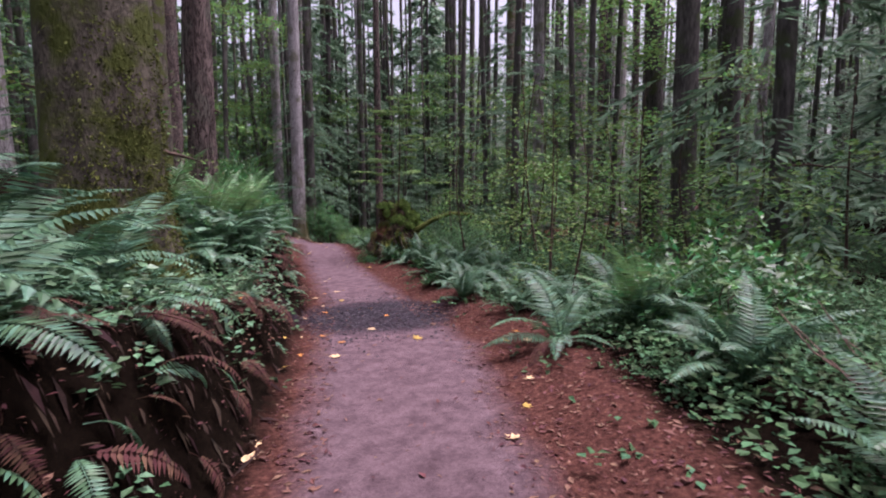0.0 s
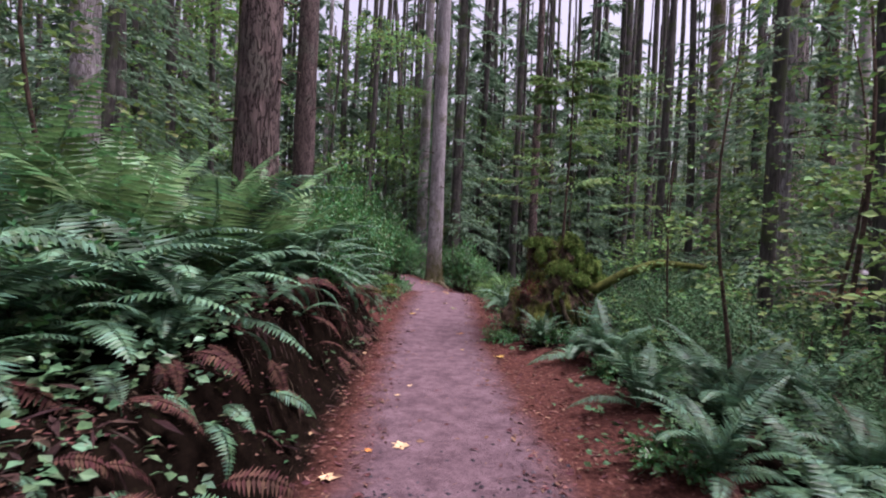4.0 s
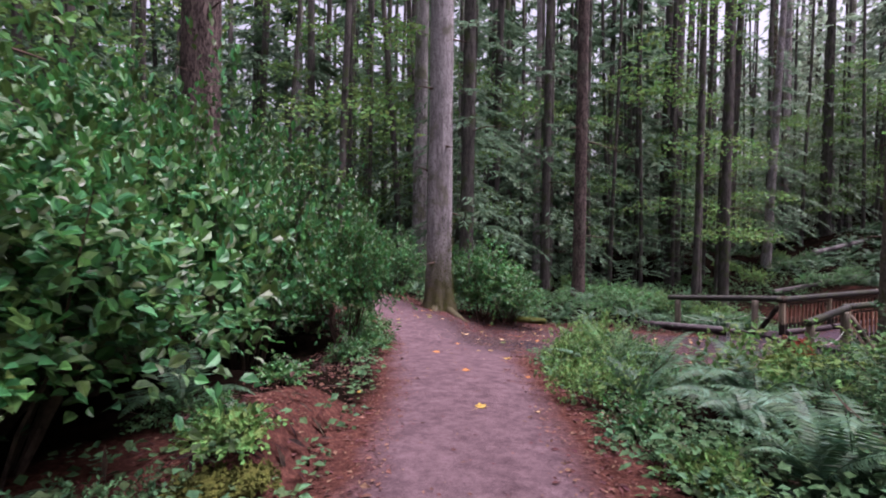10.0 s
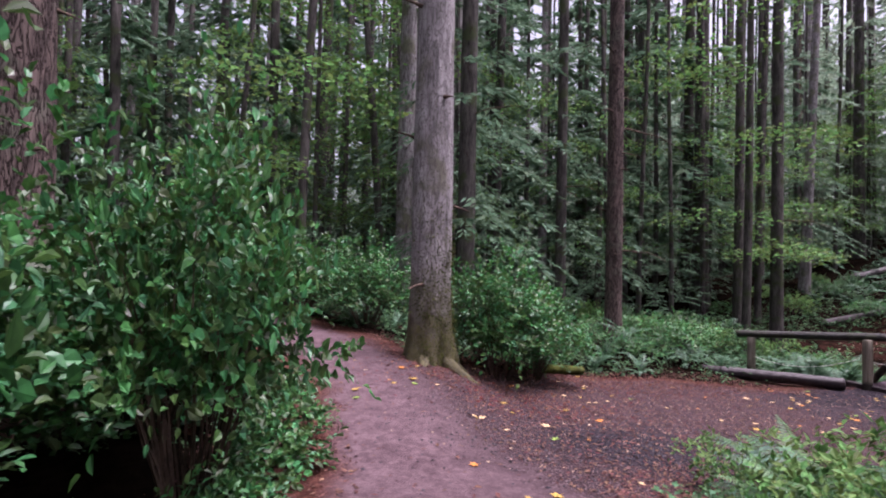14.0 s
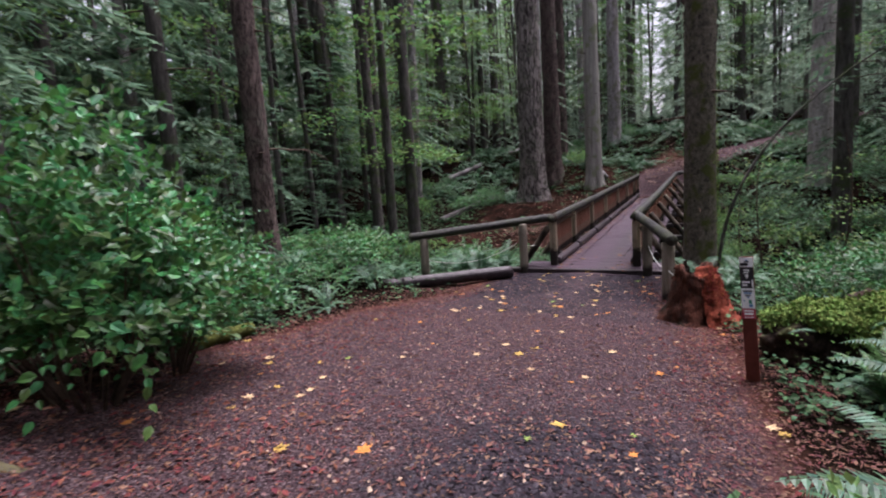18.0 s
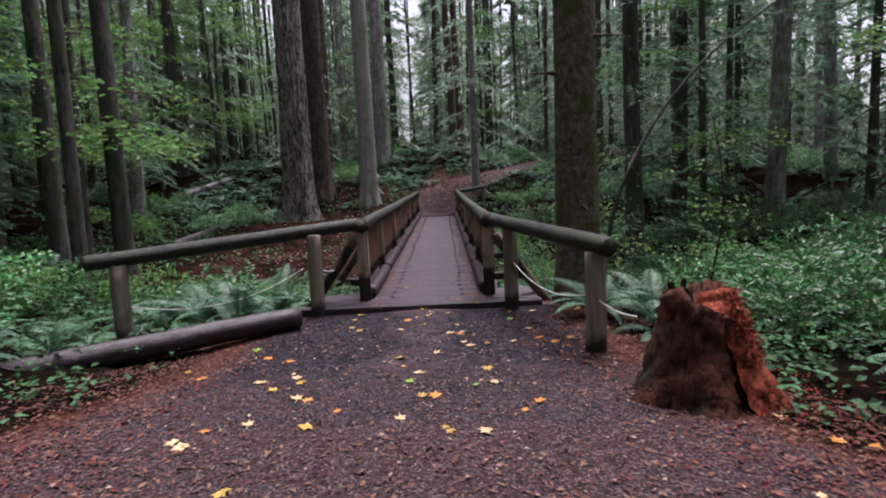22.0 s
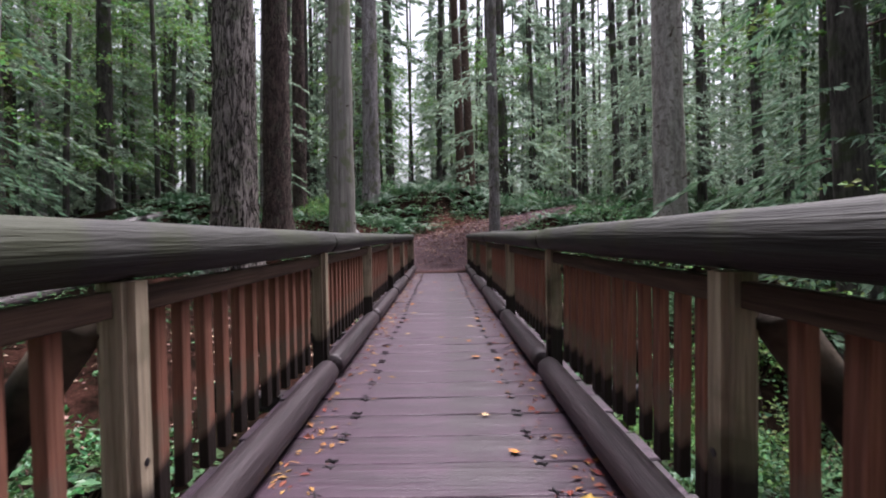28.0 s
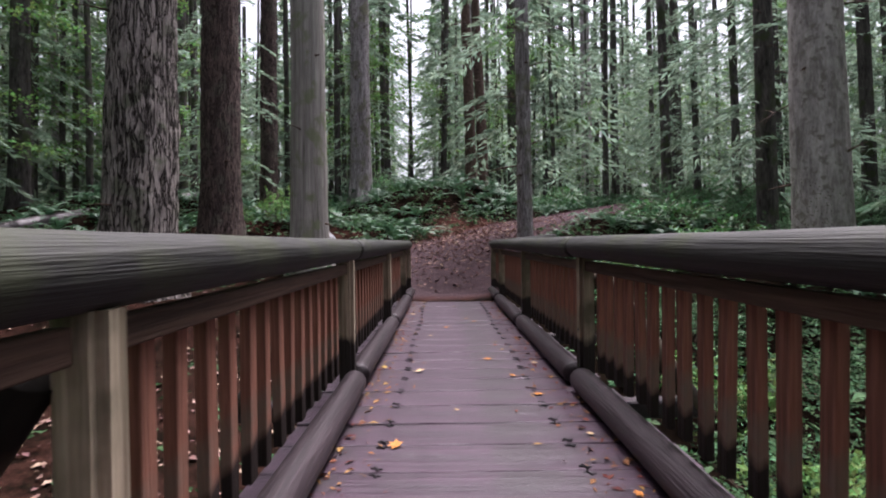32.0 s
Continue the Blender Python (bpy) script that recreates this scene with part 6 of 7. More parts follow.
def spray_bush(name, mat, rx, rz, shoots, seed, leaf, per=7, reach=0.3, broad=True, ratio=0.62, low=-0.25):
    """Leafy shoots over an uneven dome that comes down to the ground: each shoot carries leaves to both sides."""
    rng = np.random.default_rng(seed)
    pile = Pile()
    a, cz = rng.uniform(0, 2 * np.pi, shoots), rng.uniform(low, 1.0, shoots)
    ring = np.sqrt(np.clip(1 - cz ** 2, 0, 1))
    d = np.stack([ring * np.cos(a), ring * np.sin(a), cz], axis=1)
    k = rng.uniform(0, 6.28, 6)
    lump = 1 + 0.16 * np.sin(3 * a + 2.5 * cz + k[0]) + 0.13 * np.sin(5 * a - 4 * cz + k[1]) + 0.10 * np.sin(8 * a + 7 * cz + k[2])
    deep = 1 - 0.42 * rng.uniform(0, 1, shoots) ** 2.2
    p0 = np.array([0, 0, 0.26 * rz]) + d * np.array([rx, rx, 0.72 * rz]) * (lump * deep)[:, None] - d * reach * 0.8
    way0 = d * 0.8 + np.array([0, 0, 0.35]) + 0.4 * rng.standard_normal((shoots, 3))
    way0 /= np.linalg.norm(way0, axis=1)[:, None]
    side0 = np.cross(way0, np.array([0, 0, 1.0]) + 0.3 * rng.standard_normal((shoots, 3)))
    side0 /= np.linalg.norm(side0, axis=1)[:, None] + 1e-9
    long = reach * rng.uniform(0.6, 1.25, shoots)
    for j in range(per):
        s = (j + 0.6) / per
        p = p0 + way0 * (long * s)[:, None] - np.array([0, 0, 1.0]) * (0.35 * long * s * s)[:, None]
        p[:, 2] = np.maximum(p[:, 2], 0.02)
        w = side0 * (1 if j % 2 else -1) * (1.0 - 0.5 * s) + way0 * (0.45 + 0.7 * s) + 0.22 * rng.standard_normal((shoots, 3)) - np.array([0, 0, 0.18])
        nrm = np.array([0, 0, 0.85]) + d * 0.85 + 0.32 * rng.standard_normal((shoots, 3))
        L = leaf * rng.uniform(0.65, 1.2, shoots) * (1.05 - 0.35 * s)
        (broad_leaves if broad else leaves)(pile, p, w, nrm, L, L * ratio, 0.16)
    return pile.mesh(name, mat)


def stems_mesh(name, rx, rz, count, seed):
    rng = np.random.default_rng(seed)
    pile = Pile()
    for _ in range(count):
        a, L = rng.uniform(0, 6.28), rng.uniform(0.5, 0.95)
        s = np.linspace(0, 1, 5)[:, None]
        p = np.array([0.1 * math.cos(a), 0.1 * math.sin(a), -0.05]) + s * np.array([rx * L * math.cos(a) * 0.8, rx * L * math.sin(a) * 0.8, rz * L * 0.9]) + 0.04 * rng.standard_normal((5, 3)) * s
        v, f = tube(p, np.linspace(0.012, 0.004, 5), 3)
        pile.add(v, f)
    return pile.mesh(name, TWIG)


BUSHES = {
    "salal": ([spray_bush("leaves", SALAL, 0.85, 1.0, 230, s, 0.085, 7, 0.26, False) for s in (1, 2, 3)], stems_mesh("stems", 0.8, 0.9, 11, 4), "salal bush with glossy dark green leaves"),
    "huckleberry": ([spray_bush("leaves", COVER, 0.85, 1.0, 300, s, 0.055, 9, 0.3, False, 0.5) for s in (5, 6)], stems_mesh("stems", 0.8, 0.9, 12, 7), "fine-leaved green huckleberry bush"),
    "bright": ([bush_mesh("leaves", BRIGHT, 0.9, 0.9, 1.0, 1300, s, 0.08, 9) for s in (8, 9)], stems_mesh("stems", 0.8, 0.9, 9, 10), "shrub with bright yellow-green leaves"),
    "tall_salal": ([spray_bush("leaves", SALAL, 1.0, 1.5, 820, s, 0.082, 6, 0.30, True, 0.62, 0.06) for s in (12, 13, 14)], stems_mesh("stems", 0.8, 1.3, 34, 15), "dense tall salal bush with glossy green leaves"),
    "low_salal": ([spray_bush("leaves", SALAL, 0.5, 0.55, 150, s, 0.08, 6, 0.22) for s in (22, 23)], stems_mesh("stems", 0.4, 0.5, 12, 25), "low salal with broad green leaves at the trail edge"),
    "broad_leafy": ([spray_bush("leaves", BRIGHT, 0.5, 0.5, 120, s, 0.10, 6, 0.26) for s in (31, 32)], stems_mesh("stems", 0.4, 0.4, 9, 33), "low shrub with broad yellow-green leaves"),
    "low_leafy": ([spray_bush("leaves", COVER, 0.6, 0.4, 150, s, 0.065, 6, 0.2, False) for s in (26, 27)], stems_mesh("stems", 0.45, 0.35, 10, 28), "low leafy green undergrowth beside the trail"),
}


def bush(kind, x, y, sx, sz, turn=0.0, label=""):
    shapes, stems, words = BUSHES[kind]
    t = thing(kind.replace("bright", "leafy") + "_bush", pose(x, y, ground_z(x, y) - 0.02, 0, 0, turn) @ Matrix.Diagonal((sx, sx, sz, 1)), label or words, "shrub", kind + " bushes")
    put("leaves", shapes[int(x * 7 + y * 3) % len(shapes)], t)
    tagged(put("stem_tangle", stems, t), kind="stuff")


for kind, x, y, sx, sz in [
    ("low_salal", 6.15, 17.4, 0.55, 0.65), ("low_salal", 6.5, 18.1, 0.7, 0.75), ("low_salal", 6.75, 19.0, 0.8, 0.8),
    ("low_salal", 3.1, 9.0, 0.6, 0.7), ("low_salal", 3.5, 10.3, 0.6, 0.7), ("low_salal", 5.3, 7.4, 0.5, 0.5), ("low_salal", 4.5, 6.0, 0.5, 0.5), ("low_salal", 6.6, 11.2, 0.5, 0.5), ("low_salal", 7.2, 12.7, 0.5, 0.5), ("low_salal", 7.6, 14.2, 0.6, 0.6),
    ("tall_salal", 4.1, 13.9, 0.9, 1.15), ("low_salal", 4.95, 14.2, 0.45, 0.4), ("low_salal", 5.3, 15.3, 0.45, 0.4), ("tall_salal", 4.0, 15.3, 1.1, 1.55), ("tall_salal", 4.6, 15.6, 0.8, 1.5), ("tall_salal", 5.05, 17.0, 0.95, 1.8), ("tall_salal", 5.0, 18.9, 1.1, 1.4), ("tall_salal", 6.3, 18.55, 0.75, 1.5), ("tall_salal", 6.0, 19.8, 0.8, 1.15), ("tall_salal", 5.9, 21.0, 0.9, 1.05), ("low_salal", 6.85, 19.7, 0.8, 0.9), ("low_salal", 6.9, 20.6, 0.7, 0.8),
    ("tall_salal", 4.9, 18.4, 1.0, 0.9), ("salal", 2.5, 10.2, 0.8, 0.8), ("salal", 3.0, 11.6, 0.9, 0.9), ("salal", 1.0, 9.0, 1.0, 0.9), ("salal", 1.5, 7.0, 0.7, 0.7),
    ("huckleberry", 4.2, 2.0, 0.8, 0.6), ("huckleberry", 5.2, 3.2, 0.9, 0.8), ("huckleberry", 6.4, 3.0, 1.0, 0.9), ("huckleberry", 6.5, 7.6, 0.9, 0.9), ("huckleberry", 7.5, 8.6, 0.9, 0.9), ("huckleberry", 7.2, 11.8, 0.7, 0.6),
    ("huckleberry", 9.3, 13.2, 0.8, 0.7), ("huckleberry", 10.2, 14.4, 0.8, 0.7), ("bright", 7.75, 14.9, 0.5, 0.5), ("low_leafy", 7.45, 13.7, 0.6, 0.6), ("low_leafy", 7.2, 12.9, 0.55, 0.55), ("broad_leafy", 8.15, 15.6, 0.7, 0.8), ("broad_leafy", 8.55, 16.4, 0.7, 0.8), ("broad_leafy", 9.0, 17.1, 0.6, 0.8), ("broad_leafy", 7.35, 13.4, 0.5, 0.6), ("broad_leafy", 5.0, 14.0, 0.45, 0.5), ("low_leafy", 4.6, 13.4, 0.5, 0.5), ("broad_leafy", 4.85, 13.1, 0.4, 0.4), ("low_leafy", 4.75, 14.5, 0.5, 0.5), ("low_leafy", 4.2, 12.9, 0.6, 0.6), ("low_leafy", 9.2, 17.6, 0.6, 0.6), ("bright", 8.75, 16.5, 0.6, 0.7), ("bright", 9.4, 17.3, 0.75, 0.75), ("bright", 10.0, 18.1, 0.6, 0.6), ("huckleberry", 9.0, 11.6, 1.2, 1.5), ("huckleberry", 11.2, 13.4, 1.3, 1.6), ("huckleberry", 10.0, 10.4, 1.3, 1.6), ("huckleberry", 8.2, 9.8, 1.0, 1.2), ("huckleberry", 9.0, 17.0, 0.6, 0.5), ("huckleberry", 10.4, 16.9, 0.7, 0.6),
        ("tall_salal", 10.2, 22.4, 1.1, 1.3), ("tall_salal", 11.1, 22.9, 0.95, 1.05), ("salal", 11.6, 23.6, 0.8, 0.8), ("tall_salal", 6.4, 27.4, 1.1, 1.05), ("tall_salal", 7.6, 26.0, 1.15, 1.15), ("tall_salal", 8.7, 24.7, 1.0, 1.1), ("tall_salal", 5.9, 25.6, 0.9, 0.8), ("salal", 5.0, 20.0, 1.0, 1.1), ("salal", 5.2, 22.4, 1.0, 1.0),
    ("salal", 12.6, 24.8, 0.8, 0.7), ("salal", 14.4, 25.0, 0.8, 0.7), ("salal", 16.3, 25.2, 0.8, 0.75), ("salal", 15.2, 24.6, 0.6, 0.55),
    ("bright", 19.8, 27.0, 1.2, 1.0), ("bright", 21.4, 26.2, 1.0, 0.9), ("bright", 20.6, 24.0, 0.7, 0.7), 
    ("bright", 24.0, 18.5, 0.8, 0.8), ("bright", 26.0, 18.0, 0.9, 0.9), ("bright", 28.2, 18.6, 0.8, 0.8), ("bright", 30.2, 18.2, 0.9, 0.9), ("bright", 27.2, 16.6, 1.0, 1.0), ("bright", 9.3, 16.6, 0.8, 0.9), ("bright", 10.2, 17.3, 0.7, 0.8), ("huckleberry", 8.7, 15.6, 0.6, 0.7), ("low_salal", 5.5, 8.75, 0.5, 0.5), ("low_salal", 5.2, 9.3, 0.4, 0.4), ("low_salal", 6.2, 8.6, 0.5, 0.5), ("salal", 17.2, 17.3, 0.9, 0.9), ("salal", 18.2, 16.4, 1.1, 1.0), ("salal", 16.4, 16.2, 1.1, 1.1), ("salal", 19.8, 15.4, 1.2, 1.1), ("salal", 15.2, 15.4, 1.1, 1.0), ("salal", 17.8, 14.4, 1.3, 1.3), ("salal", 21.2, 16.2, 1.1, 1.1), ("salal", 20.6, 13.6, 1.3, 1.3), ("salal", 23.2, 14.8, 1.2, 1.2), ("salal", 13.2, 15.6, 1.0, 0.9), ("huckleberry", 21.5, 18.4, 0.9, 0.9), ("huckleberry", 23.2, 18.6, 1.0, 1.0), ("bright", 24.8, 18.8, 0.8, 0.9), ("huckleberry", 26.5, 18.5, 1.0, 1.0), ("huckleberry", 28.6, 18.6, 0.9, 0.9),
]:
    bush(kind, x, y, sx, sz, 50 * x)
rng = np.random.default_rng(19)
made = 0
for _ in range(4000):
    x, y = rng.uniform(0.5, 13), rng.uniform(-3, 14)
    d, side, _ = off_trail([x], [y])
    if side[0] > 0 or d[0] < 0.75 or d[0] > 6.5 or math.hypot(x - 5.95, y - 9.35) < 0.9:
        continue
    kind = "low_leafy" if d[0] < 1.4 else rng.choice(["low_leafy", "huckleberry", "salal"], p=[0.35, 0.5, 0.15])
    size = rng.uniform(0.5, 0.9) if d[0] < 1.4 else rng.uniform(0.8, 1.3)
    bush(kind, x, y, size, size * rng.uniform(0.6, 0.95), rng.uniform(0, 360))
    made += 1
    if made >= 75:
        break
for x, y, sx, sz in [(2.9, 13.8, 1.0, 0.8), (3.8, 14.4, 1.15, 0.95), (4.3, 17.0, 1.2, 1.2)]:
    bush("tall_salal", x, y, sx, sz, 90 * x)
rng = np.random.default_rng(18)
made = 0
for _ in range(2000):
    x, y = rng.uniform(24, 50), rng.uniform(2, 16)
    if off_trail([x], [y])[0][0] < 1.5:
        continue
    bush("huckleberry" if rng.uniform() < 0.6 else "salal", x, y, rng.uniform(1.1, 1.7), rng.uniform(0.8, 1.3), rng.uniform(0, 360))
    made += 1
    if made >= 46:
        break
rng = np.random.default_rng(17)
made = 0
for _ in range(4000):
    x, y = rng.uniform(-6, 52), rng.uniform(-6, 42)
    d = off_trail([x], [y])[0][0]
    right = y < 18.8 and x > 8 + 0.2 * y
    if not open_side(x, y) or d < 1.6 or d > 20 or (18 < x < 35.5 and 18.2 < y < 23) or (x > 25 and y > 21 and x < 37 and y < 29) or (not right and rng.uniform() < 0.3):
        continue
    bush("huckleberry" if right and rng.uniform() < 0.75 else rng.choice(["salal", "bright"], p=[0.8, 0.2]), x, y, rng.uniform(0.8, 1.4), rng.uniform(0.6, 1.1), rng.uniform(0, 360))
    made += 1
    if made >= 160:
        break

# ---- flat moss on the bank below the salal ----
for mx, my, turn, seed in ((4.45, 12.75, 20, 3), (4.05, 12.35, 75, 4), (4.85, 13.55, 50, 5)):
    mat_of_moss = thing("moss_patch", pose(mx, my, ground_z(mx, my) - 0.02, 0, 0, turn), "thin patch of yellow-green moss among brown litter", "moss", "moss patches", "stuff")
    tagged(put("moss", moss_shelf("moss", MOSS, [(-0.16, 0.0, 0.0, 0.2, 0.15, 0.05), (0.12, 0.06, 0.01, 0.2, 0.14, 0.05), (0.3, -0.06, 0.0, 0.13, 0.1, 0.04)], seed, 2200, 0.03), mat_of_moss), kind="stuff")

# ---- ferns: those by the trail in fronds, those beyond in one piece ----
HAND = [(-0.25, 2.7, 0.95), (-0.25, 1.9, 0.85), (-0.7, 1.3, 0.9), (2.1, 7.0, 1.0), (2.0, 8.9, 1.15), (3.2, 9.9, 0.8), (3.0, 8.9, 0.8), (1.2, 7.4, 1.1), (3.6, 11.6, 0.85), (0.0, 3.6, 0.9), (-0.7, 3.4, 0.9), (5.0, 4.0, 1.0), (5.1, 3.3, 1.05), (4.3, 3.4, 0.75), (4.6, 4.2, 0.8), (4.3, 5.0, 0.75), (4.9, 5.6, 0.7),
        (2.3, 8.2, 1.15), (1.7, 7.7, 1.1), (2.9, 9.4, 1.0), (2.4, 9.6, 1.0), (3.3, 10.8, 0.9), (1.3, 6.6, 0.9), (5.3, 8.0, 0.6), (5.9, 8.2, 0.65), (6.35, 11.3, 0.8), (6.75, 12.0, 0.8),
        (8.3, 13.3, 1.1), (8.7, 14.3, 0.9), (4.3, 13.4, 0.4), (3.3, 12.6, 0.7), (8.6, 15.9, 0.8), (9.15, 16.8, 0.95), (9.7, 17.3, 0.9), (10.3, 17.9, 0.85), (9.6, 16.2, 0.9), (9.6, 15.2, 0.9), (10.5, 17.0, 0.9),
        (13.25, 17.2, 0.95), (15.4, 17.4, 0.85), (12.7, 16.9, 0.9), (12.4, 17.3, 0.9), (11.6, 17.0, 0.9), (15.1, 17.2, 0.85), (14.4, 16.7, 0.9),
        (18.6, 23.2, 1.05), (19.2, 23.9, 1.05), (19.5, 23.0, 1.0), (18.9, 23.7, 1.0), (20.0, 23.5, 0.9), (18.4, 24.9, 0.8), (18.2, 18.9, 0.85), (17.5, 18.5, 0.85), (19.9, 18.6, 0.8), (20.2, 19.3, 0.7), (18.4, 18.2, 0.8),
        (12.2, 24.0, 0.7), (13.4, 24.2, 0.7), (11.6, 23.6, 0.6), (14.3, 23.9, 0.55), (4.15, 13.05, 0.75), (4.75, 14.65, 0.6), (3.7, 13.0, 0.8)]
for i, (x, y, s) in enumerate(HAND):
    fern(x, y, s, 500 + i, 14 if s > 0.8 else 11, dead=2 if i % 3 == 0 else 0)
for i, (x, y, s) in enumerate([(2.15, 7.9, 1.25), (1.75, 7.5, 1.2), (2.5, 8.7, 1.15), (2.75, 9.3, 1.0), (1.3, 8.0, 1.2), (4.0, 2.4, 0.9), (8.75, 16.0, 0.75), (9.2, 16.7, 0.75), (9.7, 17.6, 0.7), (9.5, 17.2, 0.7), (10.0, 17.0, 0.8), (13.15, 17.6, 0.6), (12.75, 17.35, 0.75), (13.5, 17.0, 0.7), (12.2, 17.35, 0.7)]):
    fern(x, y, s, 900 + i, 13, "tall upright green sword fern", tall="fresh")
rng = np.random.default_rng(29)
for k in range(3, len(D_TRAIL) - 1):
    (x0, y0, _, w0), (x1, y1, _, _) = D_TRAIL[k], D_TRAIL[k + 1]
    if y0 > 13 or y0 < 0.3 or 3.6 < y0 < 5.5:
        continue
    n = np.array([-(y1 - y0), x1 - x0]) / (math.hypot(x1 - x0, y1 - y0) + 1e-9)
    q = np.array([x0, y0]) + n * (w0 + rng.uniform(0.45, 0.75))
    fern(q[0], q[1], rng.uniform(0.45, 0.62), int(rng.integers(1, 9999)), int(rng.integers(1, 4)), "collapsed fern with brown fronds hanging down the bank", 2)
rng = np.random.default_rng(27)
made = 0
spots = [(x, y) for x, y, s in HAND]
leg = dense(TRAIL, 0.33)
for k in range(len(leg) - 1):
    (x0, y0, _, w0), (x1, y1, _, _) = leg[k], leg[k + 1]
    n = np.array([-(y1 - y0), x1 - x0]) / (math.hypot(x1 - x0, y1 - y0) + 1e-9)
    for sgn, rows in ((1, ((0.62, 0.75, 0.95), (1.15, 0.95, 1.2))), (-1, ((0.42, 0.35, 0.6), (1.1, 0.5, 0.75)))):
        for out, small, large in rows:
            if y0 < 0.6 or y0 > (10.8 if sgn > 0 else 16.8) or (sgn < 0 and (rng.uniform() < (0.45 if y0 < 3 else 0.72) or (y0 < 3.2 and out < 0.9))):
                continue
            if sgn > 0 and out < 0.9 and (1.4 < y0 < 8.4 or 10.4 < y0 < 12.4 or rng.uniform() < 0.15):
                continue
            q = np.array([x0, y0]) + sgn * n * (w0 + out + rng.uniform(-0.05, 0.4))
            if any((q[0] - a) ** 2 + (q[1] - b) ** 2 < 0.09 for a, b in spots) or math.hypot(q[0] - 5.95, q[1] - 9.35) < 0.75 or math.hypot(q[0] - 0.42, q[1] - 5.3) < 0.7:
                continue
            fern(q[0], q[1], rng.uniform(small, large), int(rng.integers(1, 9999)), 11 if out < 0.5 else 12, tall=sgn < 0, dead=int(rng.integers(1, 4)) if sgn > 0 else int(rng.integers(0, 2)))
            spots.append((q[0], q[1]))
for _ in range(9000):
    x, y = rng.uniform(-3, 21), rng.uniform(-2, 27)
    d = off_trail([x], [y])[0][0]
    if not open_side(x, y) or d < 0.38 or d > 2.9 or (18.3 < x and 19.4 < y < 22.4) or any((x - a) ** 2 + (y - b) ** 2 < 0.35 for a, b in spots):
        continue
    if (2.8 < x < 6.9 and 12.8 < y < 19) or (9.4 < x < 11.5 and 21.8 < y < 24) or (14.6 < x < 17.2 and 17.6 < y < 19.4) or (x > 9 and y > 18 and d < 1.1):
        continue
    fern(x, y, rng.uniform(0.5, 0.95), int(rng.integers(1, 9999)), 11, dead=int(rng.integers(0, 2)))
    spots.append((x, y))
    made += 1
    if made >= 60:
        break
rng2 = np.random.default_rng(52)
made = 0
for _ in range(4000):
    x, y = rng2.uniform(39, 49), rng2.uniform(13.5, 29)
    if off_trail([x], [y])[0][0] < 0.55 or math.hypot((x - 41.0) / 2.6, (y - 20.2) / 1.7) < 1.15 or any((x - a) ** 2 + (y - b) ** 2 < 0.4 for a, b in spots) or (y > 24 and rng2.uniform() < 0.3):
        continue
    fern(x, y, rng2.uniform(0.75, 1.05), int(rng2.integers(1, 9999)), 10, "dark sword fern on the rise beyond the bridge")
    spots.append((x, y))
    made += 1
    if made >= 75:
        break
made = 0
for _ in range(3000):
    x, y = rng2.uniform(33.5, 42), rng2.uniform(27.5, 34)
    if any((x - a) ** 2 + (y - b) ** 2 < 0.6 for a, b in spots) or math.hypot(x - 34.9, y - 26.9) < 1.2:
        continue
    fern(x, y, rng2.uniform(0.8, 1.1), int(rng2.integers(1, 9999)), 10, "dark sword fern by the huge fir")
    spots.append((x, y))
    made += 1
    if made >= 34:
        break
COARSE = [frond_mesh("frond", FERN, L, rise, fall, s, 18, 0.18) for L, rise, fall, s in [(1.0, 74, -38, 1), (0.9, 60, -30, 2), (0.85, 45, -42, 4)]]
COARSE = [(np.array([q.co[:] for q in me.vertices]), [p.vertices[:] for p in me.polygons if len(p.vertices) == 3]) for me in COARSE]
pile = Pile()
made = 0
for _ in range(12000):
    x, y = rng.uniform(-8, 64), rng.uniform(-8, 44)
    d = off_trail([x], [y])[0][0]
    if made < 230 and not (36 < x < 58 and 8 < y < 34):
        continue
    if not open_side(x, y) or d < 0.5 or (d < 2.9 and x < 21) or d > 20 or (18.3 < x < 35.5 and 19.4 < y < 22.4) or (25 < x < 36 and 21 < y < 28.5):
        continue
    z, sc, a0 = ground_z(x, y), rng.uniform(0.6, 1.05), rng.uniform(0, 360)
    for k in range(8):
        v, f = COARSE[rng.integers(0, 3)]
        m = np.array(pose(x, y, z, 0, 0, a0) @ pose(0, 0, 0, rng.uniform(-8, 12), rng.uniform(-10, 10), 40 * k + rng.uniform(-15, 15)) @ Matrix.Scale(sc * rng.uniform(0.75, 1.1), 4))
        pile.add(v @ m[:3, :3].T + m[:3, 3], f)
    made += 1
    if made >= 400:
        break
hang, brown = Pile(), Pile()
rng3 = np.random.default_rng(83)
